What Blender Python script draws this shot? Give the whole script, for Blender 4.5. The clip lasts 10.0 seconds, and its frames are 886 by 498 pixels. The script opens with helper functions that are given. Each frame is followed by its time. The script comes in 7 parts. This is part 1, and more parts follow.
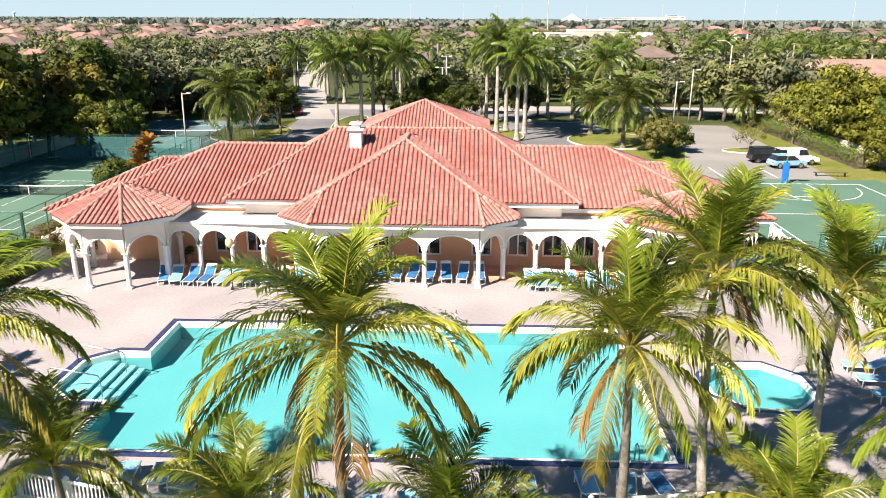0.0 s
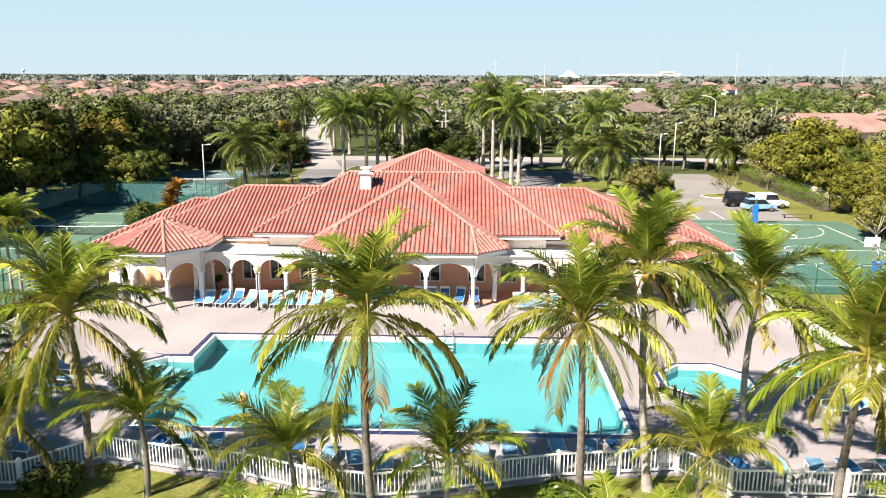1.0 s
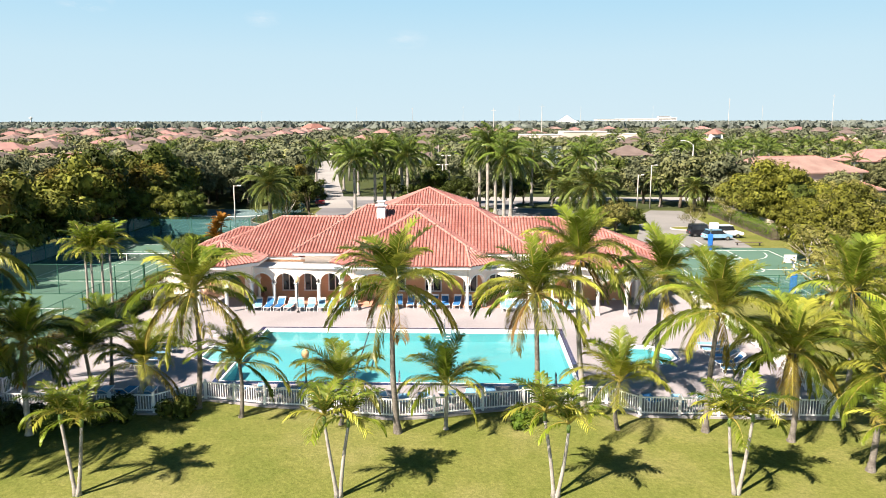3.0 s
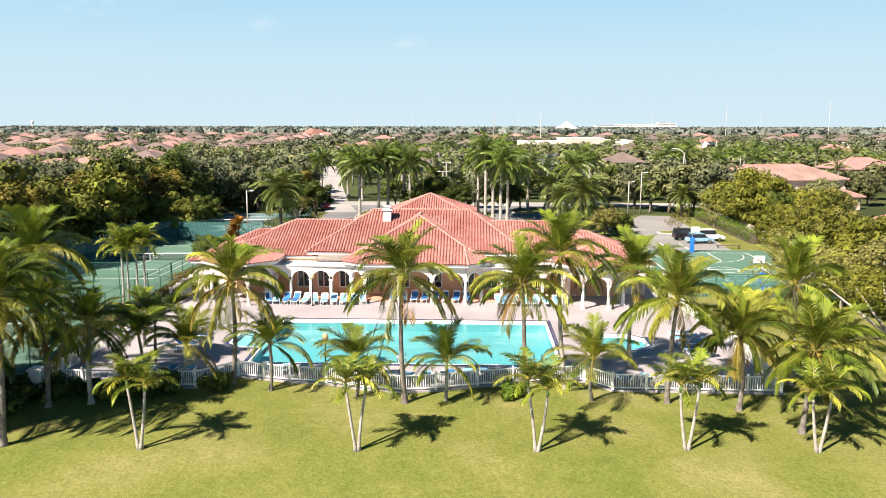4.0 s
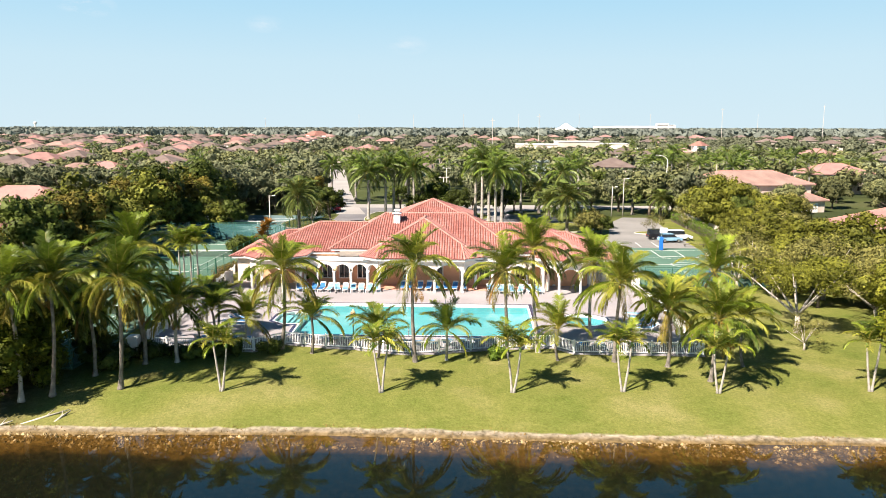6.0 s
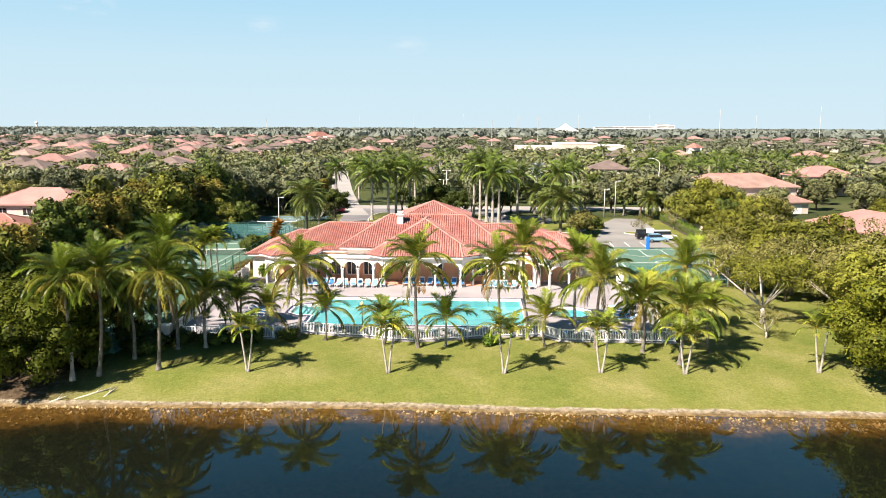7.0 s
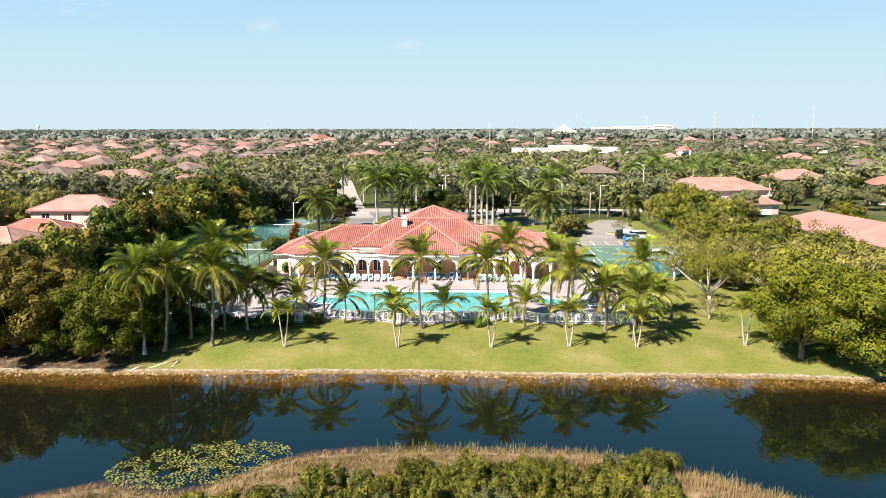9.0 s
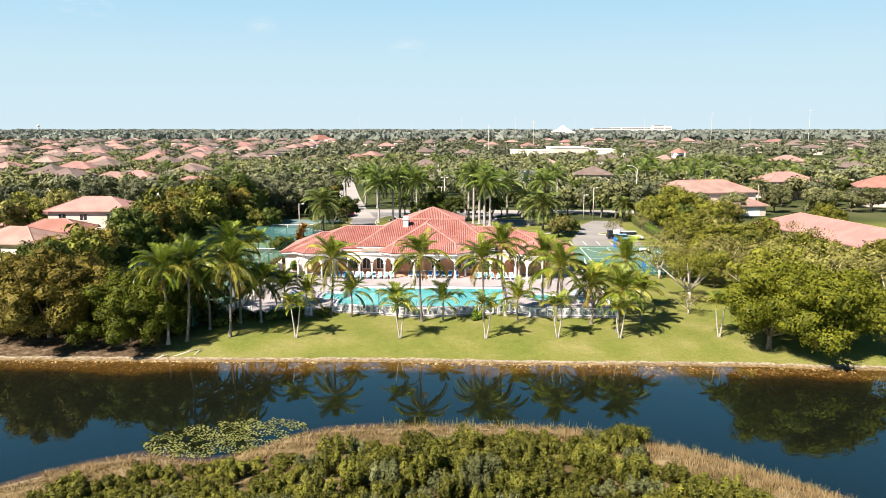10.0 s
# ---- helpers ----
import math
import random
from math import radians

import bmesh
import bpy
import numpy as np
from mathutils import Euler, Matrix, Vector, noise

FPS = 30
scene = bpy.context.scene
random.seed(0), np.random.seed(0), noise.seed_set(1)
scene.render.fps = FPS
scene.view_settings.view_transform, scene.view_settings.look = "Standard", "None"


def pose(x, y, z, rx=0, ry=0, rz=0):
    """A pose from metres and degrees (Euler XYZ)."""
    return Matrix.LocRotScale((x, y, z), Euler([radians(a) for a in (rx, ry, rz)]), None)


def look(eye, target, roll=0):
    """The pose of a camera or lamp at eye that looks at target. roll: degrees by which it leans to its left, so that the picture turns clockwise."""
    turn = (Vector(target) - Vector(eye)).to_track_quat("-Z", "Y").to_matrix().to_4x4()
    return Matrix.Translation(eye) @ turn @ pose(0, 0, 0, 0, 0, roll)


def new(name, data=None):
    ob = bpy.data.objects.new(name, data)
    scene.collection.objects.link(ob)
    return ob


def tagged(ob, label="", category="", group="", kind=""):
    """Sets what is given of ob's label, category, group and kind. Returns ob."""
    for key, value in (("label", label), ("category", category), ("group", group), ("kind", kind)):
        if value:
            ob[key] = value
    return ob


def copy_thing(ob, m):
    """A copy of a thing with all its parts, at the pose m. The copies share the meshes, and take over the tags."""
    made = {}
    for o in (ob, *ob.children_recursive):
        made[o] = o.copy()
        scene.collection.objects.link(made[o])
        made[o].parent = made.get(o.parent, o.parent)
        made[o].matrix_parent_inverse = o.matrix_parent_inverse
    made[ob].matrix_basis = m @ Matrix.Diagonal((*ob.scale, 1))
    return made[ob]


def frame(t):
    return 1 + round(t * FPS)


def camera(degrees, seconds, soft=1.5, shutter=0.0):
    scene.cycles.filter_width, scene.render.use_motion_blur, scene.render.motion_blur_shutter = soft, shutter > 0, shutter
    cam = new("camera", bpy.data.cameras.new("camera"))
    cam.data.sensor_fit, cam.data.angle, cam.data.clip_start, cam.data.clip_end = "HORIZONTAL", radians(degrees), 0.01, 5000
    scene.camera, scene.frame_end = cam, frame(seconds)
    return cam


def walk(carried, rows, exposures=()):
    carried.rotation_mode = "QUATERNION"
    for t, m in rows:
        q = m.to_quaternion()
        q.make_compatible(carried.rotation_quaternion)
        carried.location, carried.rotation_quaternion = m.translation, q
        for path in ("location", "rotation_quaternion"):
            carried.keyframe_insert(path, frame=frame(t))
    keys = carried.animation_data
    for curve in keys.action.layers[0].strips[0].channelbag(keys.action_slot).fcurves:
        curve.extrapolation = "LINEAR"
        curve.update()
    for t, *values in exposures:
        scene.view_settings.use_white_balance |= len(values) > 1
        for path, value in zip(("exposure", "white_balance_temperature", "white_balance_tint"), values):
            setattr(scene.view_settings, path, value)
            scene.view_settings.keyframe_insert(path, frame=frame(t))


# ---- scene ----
cam = camera(60.4, 10.0, soft=0.8, shutter=0.3)
PATH = [
    (0, (-1.645, 0.243, 15.835), (-1.715, 2.156, 15.255), 0.3),
    (0.5, (-1.535, -3.33, 15.893), (-1.604, -1.397, 15.384), 0.3),
    (1, (-1.291, -6.971, 16.035), (-1.364, -5.022, 15.589), 0.2),
    (1.5, (-1.102, -10.646, 16.114), (-1.175, -8.691, 15.703), 0.2),
    (2, (-1.019, -14.192, 16.246), (-1.093, -12.23, 15.865), 0.1),
    (2.5, (-0.83, -17.81, 16.443), (-0.908, -15.844, 16.088), 0.0),
    (2.7, (-0.754, -19.254, 16.508), (-0.83, -17.286, 16.162), -0.2),
    (3.2, (-0.66, -22.84, 16.78), (-0.737, -20.87, 16.454), 0.0),
    (3.8, (-0.541, -27.124, 17.138), (-0.617, -25.153, 16.818), 0.1),
    (4, (-0.495, -28.716, 17.416), (-0.571, -26.744, 17.096), 0.1),
    (4.5, (-0.355, -32.561, 17.985), (-0.432, -30.588, 17.665), 0.1),
    (5, (-0.237, -36.317, 18.532), (-0.314, -34.345, 18.212), 0.2),
    (5.5, (-0.106, -40.208, 19.042), (-0.183, -38.236, 18.723), 0.1),
    (7, (0.36, -51.866, 20.58), (0.283, -49.896, 20.262), 0.2),
    (7.5, (0.561, -55.948, 21.247), (0.484, -53.977, 20.929), 0.1),
    (8, (0.694, -59.869, 21.717), (0.619, -57.898, 21.399), 0.0),
    (8.5, (0.914, -63.694, 22.223), (0.838, -61.723, 21.906), -0.1),
    (9, (1.149, -67.522, 22.883), (1.072, -65.55, 22.566), -0.1),
    (9.5, (1.348, -71.119, 23.396), (1.271, -69.147, 23.079), -0.1),
    (10, (1.451, -74.782, 23.924), (1.376, -72.808, 23.607), -0.0),
]
walk(cam, [(t, look(eye, target, roll)) for t, eye, target, roll in PATH])

# ---- light ----
SUN = Vector((-0.70, -0.71, 0.95)).normalized()
world = bpy.data.worlds.new("world")
scene.world = world
world.use_nodes = True
wn, wl = world.node_tree.nodes, world.node_tree.links
sky = wn.new("ShaderNodeTexSky")
sky.sky_type, sky.sun_disc = "NISHITA", False
sky.sun_elevation = math.asin(SUN.z)
sky.sun_rotation = math.atan2(SUN.x, SUN.y)
sky.air_density, sky.dust_density, sky.ozone_density = 0.7, 0.0, 2.0
way, up, low, tone, haze = (wn.new("ShaderNode" + k) for k in ("TexCoord", "SeparateXYZ", "ValToRGB", "ValToRGB", "Mix"))
for node, stops in ((low, ((0.0, (1, 1, 1)), (0.18, (0.95, 0.95, 0.95)), (0.45, (0.88, 0.88, 0.88)), (0.85, (0.8, 0.8, 0.8)))),
                    (tone, ((0.0, (13.0, 16.2, 17.8)), (0.08, (11.8, 15.9, 18.2)), (0.20, (7.4, 14.0, 18.6)), (0.29, (2.8, 9.4, 16.0)), (0.42, (0.7, 5.9, 12.0)), (0.54, (0.45, 2.3, 5.4)), (0.85, (0.3, 1.1, 2.7))))):
    while len(node.color_ramp.elements) < len(stops):
        node.color_ramp.elements.new(0.5)
    for e, (at, c) in zip(node.color_ramp.elements, stops):
        e.position, e.color = at, (*c, 1)
haze.data_type = "RGBA"  # pale humid haze that thins out upwards
wl.new(up.outputs["Z"], tone.inputs["Fac"]), wl.new(tone.outputs["Color"], haze.inputs[7])
wl.new(way.outputs["Generated"], up.inputs[0]), wl.new(up.outputs["Z"], low.inputs["Fac"]), wl.new(low.outputs["Color"], haze.inputs[0])
wl.new(sky.outputs[0], haze.inputs[6])
air = haze.outputs[2]
puff = wn.new("ShaderNodeTexNoise")  # three small wisps of cloud high over the suburb
puff.inputs["Scale"].default_value, puff.inputs["Detail"].default_value, puff.inputs["Roughness"].default_value = 26.0, 6, 0.62
flat = wn.new("ShaderNodeVectorMath")
flat.operation, flat.inputs[1].default_value = "MULTIPLY", (1.0, 1.0, 2.6)
wl.new(way.outputs["Generated"], flat.inputs[0]), wl.new(flat.outputs[0], puff.inputs["Vector"])
for at, size, thick in (((-0.443, 0.886, 0.136), 0.034, 1.0), ((-0.258, 0.958, 0.1235), 0.026, 0.6), ((-0.084, 0.991, 0.1006), 0.03, 0.5)):
    off, wide, soft, cut, fac, cloud = (wn.new("ShaderNode" + k) for k in ("VectorMath", "VectorMath", "MapRange", "MapRange", "Math", "Mix"))
    off.operation, off.inputs[1].default_value = "SUBTRACT", at
    wide.operation, wide.inputs[1].default_value = "MULTIPLY", (1.0, 1.0, 2.2)
    length = wn.new("ShaderNodeVectorMath")
    length.operation = "LENGTH"
    wl.new(way.outputs["Generated"], off.inputs[0]), wl.new(off.outputs[0], wide.inputs[0]), wl.new(wide.outputs[0], length.inputs[0])
    soft.inputs["From Max"].default_value, soft.inputs["To Min"].default_value, soft.inputs["To Max"].default_value = size, thick, 0.0
    wl.new(length.outputs["Value"], soft.inputs["Value"])
    cut.inputs["From Min"].default_value, cut.inputs["From Max"].default_value = 0.42, 0.70
    wl.new(puff.outputs["Fac"], cut.inputs["Value"])
    fac.operation, cloud.data_type, cloud.inputs[7].default_value = "MULTIPLY", "RGBA", (18.0, 18.6, 19.2, 1)
    wl.new(soft.outputs["Result"], fac.inputs[0]), wl.new(cut.outputs["Result"], fac.inputs[1])
    wl.new(fac.outputs[0], cloud.inputs[0]), wl.new(air, cloud.inputs[6])
    air = cloud.outputs[2]
wl.new(air, wn["Background"].inputs[0])
wn["Background"].inputs[1].default_value = 0.0177
sun = new("sun", bpy.data.lights.new("sun", "SUN"))
sun.data.energy, sun.data.angle, sun.data.color = 5.0, radians(0.6), (1.0, 0.865, 0.74)
sun.matrix_world = look(SUN * 50, (0, 0, 0))
scene.view_settings.exposure = 1.55


# ---- materials ----
def surf(name, a, b, scale=3.0, rough=0.8, bump=0.2, bscale=30.0, fine=0.2, metal=0.0, island=0.0, each=0.0, spec=0.4):
    """Two tones in large patches, fine grain, relief; island / each: how far single pieces / objects differ."""
    m = bpy.data.materials.new(name)
    m.use_nodes = True
    n, l = m.node_tree.nodes, m.node_tree.links
    p = n["Principled BSDF"]
    tc = n.new("ShaderNodeTexCoord")
    big, small = n.new("ShaderNodeTexNoise"), n.new("ShaderNodeTexNoise")
    big.inputs["Scale"].default_value, big.inputs["Detail"].default_value = scale, 5
    small.inputs["Scale"].default_value, small.inputs["Detail"].default_value = bscale, 4
    for t in (big, small):
        l.new(tc.outputs["Object"], t.inputs["Vector"])
    ramp = n.new("ShaderNodeValToRGB")
    ramp.color_ramp.elements[0].position, ramp.color_ramp.elements[1].position = 0.36, 0.66
    ramp.color_ramp.elements[0].color, ramp.color_ramp.elements[1].color = (*a, 1), (*b, 1)
    l.new(big.outputs["Fac"], ramp.inputs["Fac"])
    grain = n.new("ShaderNodeMapRange")
    grain.inputs["From Min"].default_value, grain.inputs["From Max"].default_value = 0.3, 0.7
    grain.inputs["To Min"].default_value, grain.inputs["To Max"].default_value = 1 - fine, 1 + fine
    l.new(small.outputs["Fac"], grain.inputs["Value"])
    value = grain.outputs["Result"]
    for amount, node, socket in ((island, "ShaderNodeNewGeometry", "Random Per Island"), (each, "ShaderNodeObjectInfo", "Random")):
        if amount:
            src, mr, mul = n.new(node), n.new("ShaderNodeMapRange"), n.new("ShaderNodeMath")
            mr.inputs["To Min"].default_value, mr.inputs["To Max"].default_value = 1 - amount, 1 + amount
            mul.operation = "MULTIPLY"
            l.new(src.outputs[socket], mr.inputs["Value"])
            l.new(value, mul.inputs[0]), l.new(mr.outputs["Result"], mul.inputs[1])
            value = mul.outputs[0]
    hsv = n.new("ShaderNodeHueSaturation")
    l.new(ramp.outputs["Color"], hsv.inputs["Color"]), l.new(value, hsv.inputs["Value"])
    l.new(hsv.outputs["Color"], p.inputs["Base Color"])
    p.inputs["Roughness"].default_value, p.inputs["Metallic"].default_value = rough, metal
    p.inputs["Specular IOR Level"].default_value = spec
    if bump:
        bp = n.new("ShaderNodeBump")
        bp.inputs["Strength"].default_value, bp.inputs["Distance"].default_value = bump, 0.03
        l.new(small.outputs["Fac"], bp.inputs["Height"]), l.new(bp.outputs["Normal"], p.inputs["Normal"])
    return m


def leafy(name, a, b, trans=0.35, rough=0.45, spread=0.35):
    """Leaves: a tone for each leaf, another for each plant, and light that comes through."""
    m = bpy.data.materials.new(name)
    m.use_nodes = True
    n, l = m.node_tree.nodes, m.node_tree.links
    p = n["Principled BSDF"]
    geo, info = n.new("ShaderNodeNewGeometry"), n.new("ShaderNodeObjectInfo")
    ramp = n.new("ShaderNodeValToRGB")
    ramp.color_ramp.elements[0].color, ramp.color_ramp.elements[1].color = (*a, 1), (*b, 1)
    # clump-wide noise: its dark end paints in shaded gaps between tree leaf clumps
    tc, clump, blend = n.new("ShaderNodeTexCoord"), n.new("ShaderNodeTexNoise"), n.new("ShaderNodeMix")
    clump.inputs["Scale"].default_value, clump.inputs["Detail"].default_value, blend.inputs[0].default_value = 0.9, 3, 0.32
    even = n.new("ShaderNodeMapRange")
    even.inputs["From Min"].default_value, even.inputs["From Max"].default_value = 0.34, 0.66
    l.new(tc.outputs["Object"], clump.inputs["Vector"])
    l.new(clump.outputs["Fac"], even.inputs["Value"]), l.new(even.outputs["Result"], blend.inputs[2]), l.new(geo.outputs["Random Per Island"], blend.inputs[3]), l.new(blend.outputs[0], ramp.inputs["Fac"])
    mr = n.new("ShaderNodeMapRange")
    mr.inputs["To Min"].default_value, mr.inputs["To Max"].default_value = 1 - spread, 1 + spread
    l.new(info.outputs["Random"], mr.inputs["Value"])
    hsv = n.new("ShaderNodeHueSaturation")
    l.new(ramp.outputs["Color"], hsv.inputs["Color"]), l.new(mr.outputs["Result"], hsv.inputs["Value"])
    l.new(hsv.outputs["Color"], p.inputs["Base Color"])
    p.inputs["Roughness"].default_value, p.inputs["Specular IOR Level"].default_value = rough, 0.25 if rough < 0.5 else 0.1
    tr, mix = n.new("ShaderNodeBsdfTranslucent"), n.new("ShaderNodeMixShader")
    mix.inputs["Fac"].default_value = trans
    l.new(hsv.outputs["Color"], tr.inputs["Color"])
    l.new(p.outputs[0], mix.inputs[1]), l.new(tr.outputs[0], mix.inputs[2])
    l.new(mix.outputs[0], n["Material Output"].inputs["Surface"])
    return m


def watery(name, tint, ripple, scale, gloss=0.03, body=None, murk=0.0, mirror=(0.8, 0.8, 0.8), ior=1.33):
    """Clear tinted water with a rippled, mirroring face."""
    m = bpy.data.materials.new(name)
    m.use_nodes = True
    n, l = m.node_tree.nodes, m.node_tree.links
    clear, gl, mix, fr = (n.new("ShaderNode" + k) for k in ("BsdfTransparent", "BsdfGlossy", "MixShader", "Fresnel"))
    clear.inputs["Color"].default_value = (*tint, 1)
    gl.inputs["Roughness"].default_value, fr.inputs["IOR"].default_value = gloss, ior
    gl.inputs["Color"].default_value = (*mirror, 1)
    tc, no, bp = n.new("ShaderNodeTexCoord"), n.new("ShaderNodeTexNoise"), n.new("ShaderNodeBump")
    no.inputs["Scale"].default_value, no.inputs["Detail"].default_value = scale, 3
    bp.inputs["Strength"].default_value, bp.inputs["Distance"].default_value = ripple, 0.05
    l.new(tc.outputs["Object"], no.inputs["Vector"]), l.new(no.outputs["Fac"], bp.inputs["Height"])
    for k in (gl, fr):
        l.new(bp.outputs["Normal"], k.inputs["Normal"])
    depth = clear.outputs[0]
    if body:
        sc, mk = n.new("ShaderNodeBsdfDiffuse"), n.new("ShaderNodeMixShader")
        sc.inputs["Color"].default_value, mk.inputs["Fac"].default_value = (*body, 1), murk
        l.new(depth, mk.inputs[1]), l.new(sc.outputs[0], mk.inputs[2])
        depth = mk.outputs[0]
    l.new(fr.outputs[0], mix.inputs[0]), l.new(depth, mix.inputs[1]), l.new(gl.outputs[0], mix.inputs[2])
    l.new(mix.outputs[0], n["Material Output"].inputs["Surface"])
    return m


def netting(name, colour, cover):
    """Woven mesh that lets part of the view through."""
    m = bpy.data.materials.new(name)
    m.use_nodes = True
    n, l = m.node_tree.nodes, m.node_tree.links
    p, clear, mix = n["Principled BSDF"], n.new("ShaderNodeBsdfTransparent"), n.new("ShaderNodeMixShader")
    p.inputs["Base Color"].default_value, p.inputs["Roughness"].default_value = (*colour, 1), 0.7
    mix.inputs["Fac"].default_value = cover
    l.new(clear.outputs[0], mix.inputs[1]), l.new(p.outputs[0], mix.inputs[2])
    l.new(mix.outputs[0], n["Material Output"].inputs["Surface"])
    return m


STUCCO = surf("cream stucco", (0.66, 0.57, 0.50), (0.74, 0.65, 0.58), 0.6, 0.85, 0.15, 40, 0.04)
WHITE = surf("white paint", (0.66, 0.65, 0.63), (0.74, 0.73, 0.71), 1.0, 0.5, 0.05, 30, 0.04)
FLATROOF = surf("white roof coating", (0.60, 0.60, 0.60), (0.70, 0.70, 0.69), 0.7, 0.7, 0.1, 20, 0.05)
PEACH = surf("peach stucco", (0.62, 0.35, 0.20), (0.70, 0.42, 0.27), 0.5, 0.85, 0.15, 40, 0.05)
TERRA = surf("terracotta floor", (0.50, 0.25, 0.17), (0.58, 0.32, 0.23), 1.5, 0.5, 0.1, 12, 0.1)
TILE = surf("clay barrel tile", (0.29, 0.118, 0.104), (0.375, 0.187, 0.165), 0.25, 0.75, 0.2, 14, 0.12, island=0.2)
TILEBED = surf("roof mortar bed", (0.22, 0.072, 0.05), (0.26, 0.094, 0.072), 1.0, 0.9, 0.2, 20, 0.1)
CAP = surf("ridge cap tile", (0.35, 0.17, 0.14), (0.41, 0.22, 0.19), 0.8, 0.75, 0.2, 14, 0.1, island=0.12)
PAVER = surf("pale deck paver", (0.268, 0.25, 0.262), (0.325, 0.305, 0.315), 0.22, 0.85, 0.15, 6, 0.08)
FIELD = surf("dry field grass", (0.24, 0.19, 0.12), (0.34, 0.28, 0.18), 0.03, 0.95, 0.2, 2, 0.3)
STEPS = surf("pale pool step", (0.15, 0.42, 0.45), (0.19, 0.46, 0.49), 0.8, 0.7, 0.1, 12, 0.05)
COPING = surf("white coping", (0.78, 0.77, 0.75), (0.84, 0.83, 0.81), 1.5, 0.6, 0.1, 20, 0.04)
NAVY = surf("navy glazed tile", (0.025, 0.03, 0.08), (0.04, 0.05, 0.12), 3, 0.25, 0.1, 20, 0.2)
POOLBED = surf("aqua pool plaster", (0.085, 0.33, 0.365), (0.108, 0.37, 0.40), 0.15, 0.7, 0.1, 5, 0.03)
POOLWATER = watery("pool water", (0.84, 0.98, 0.99), 0.10, 1.6, mirror=(0.55, 0.55, 0.55))
LAKEWATER = watery("lake water", (0.58, 0.48, 0.30), 0.012, 0.6, 0.006, (0.001, 0.0085, 0.0065), 0.25, (0.84, 1.0, 1.0), 1.48)
COURT = surf("green court paint", (0.068, 0.14, 0.10), (0.09, 0.17, 0.13), 0.12, 0.8, 0.1, 25, 0.06)
COURTB = surf("blue-green court paint", (0.094, 0.16, 0.17), (0.12, 0.19, 0.20), 0.12, 0.8, 0.1, 25, 0.06)
LINE = surf("white line paint", (0.72, 0.74, 0.72), (0.80, 0.82, 0.80), 2, 0.7, 0.05, 30, 0.05)
ASPHALT = surf("grey asphalt", (0.18, 0.178, 0.172), (0.245, 0.24, 0.232), 0.10, 0.9, 0.2, 15, 0.08)
ASPHALTP = surf("pale worn street asphalt", (0.27, 0.26, 0.25), (0.33, 0.32, 0.31), 0.1, 0.9, 0.2, 15, 0.08)
ASPHALTD = surf("dark asphalt", (0.12, 0.12, 0.13), (0.18, 0.18, 0.19), 0.12, 0.9, 0.2, 15, 0.08)
CONCRETE = surf("pale concrete", (0.40, 0.38, 0.35), (0.48, 0.45, 0.42), 0.6, 0.9, 0.2, 12, 0.08)
BLUE = surf("blue sling fabric", (0.022, 0.12, 0.30), (0.036, 0.17, 0.40), 4, 0.8, 0.1, 60, 0.1, each=0.25)
SKYBLUE = surf("light blue sling fabric", (0.14, 0.32, 0.50), (0.20, 0.40, 0.58), 4, 0.8, 0.1, 60, 0.1, each=0.25)
PVC = surf("white resin", (0.78, 0.78, 0.78), (0.84, 0.84, 0.83), 5, 0.4, 0.0, 30, 0.03)
STEEL = surf("stainless steel", (0.55, 0.56, 0.58), (0.65, 0.66, 0.68), 5, 0.25, 0.0, 30, 0.05, metal=1.0)
GREENMETAL = surf("green coated steel", (0.02, 0.09, 0.06), (0.03, 0.12, 0.08), 3, 0.6, 0.0, 30, 0.1)
DARKMETAL = surf("black painted metal", (0.015, 0.015, 0.016), (0.03, 0.03, 0.03), 3, 0.5, 0.0, 30, 0.1)
BLUEPAD = surf("bright blue pad", (0.01, 0.12, 0.55), (0.015, 0.16, 0.62), 3, 0.6, 0.05, 30, 0.08)
GLOBE = surf("amber glass globe", (0.75, 0.50, 0.26), (0.80, 0.58, 0.34), 3, 0.3, 0.0, 30, 0.03)
WINDOW = surf("dark window glass", (0.012, 0.015, 0.02), (0.025, 0.03, 0.035), 0.6, 0.08, 0.0, 30, 0.1, spec=0.6)
SCREEN = netting("teal windscreen", (0.05, 0.17, 0.17), 0.55)
CHAIN = netting("green chain link", (0.05, 0.13, 0.10), 0.13)
NETTING = netting("tennis net", (0.02, 0.02, 0.02), 0.45)
TRUNK = surf("grey palm trunk", (0.10, 0.088, 0.075), (0.20, 0.18, 0.155), 3.0, 0.9, 0.5, 14, 0.25)
PALETRUNK = surf("pale palm trunk", (0.23, 0.21, 0.185), (0.37, 0.345, 0.315), 2.0, 0.85, 0.3, 14, 0.15)
BARK = surf("brown bark", (0.072, 0.054, 0.04), (0.14, 0.12, 0.09), 4.0, 0.95, 0.6, 18, 0.25)
PALEBARK = surf("pale grey bark", (0.30, 0.27, 0.24), (0.42, 0.39, 0.35), 3.0, 0.9, 0.4, 18, 0.2)
SHAFT = surf("green crownshaft", (0.10, 0.17, 0.043), (0.14, 0.23, 0.065), 2.0, 0.4, 0.0, 14, 0.1)
NUT = surf("yellow coconut", (0.30, 0.19, 0.029), (0.40, 0.26, 0.05), 3.0, 0.5, 0.1, 14, 0.15)
RACHIS = surf("yellow frond stem", (0.23, 0.20, 0.036), (0.32, 0.26, 0.058), 2.0, 0.5, 0.0, 14, 0.1)
FROND_A = leafy("young coconut leaf", (0.038, 0.07, 0.007), (0.27, 0.335, 0.036), 0.28, 0.32)
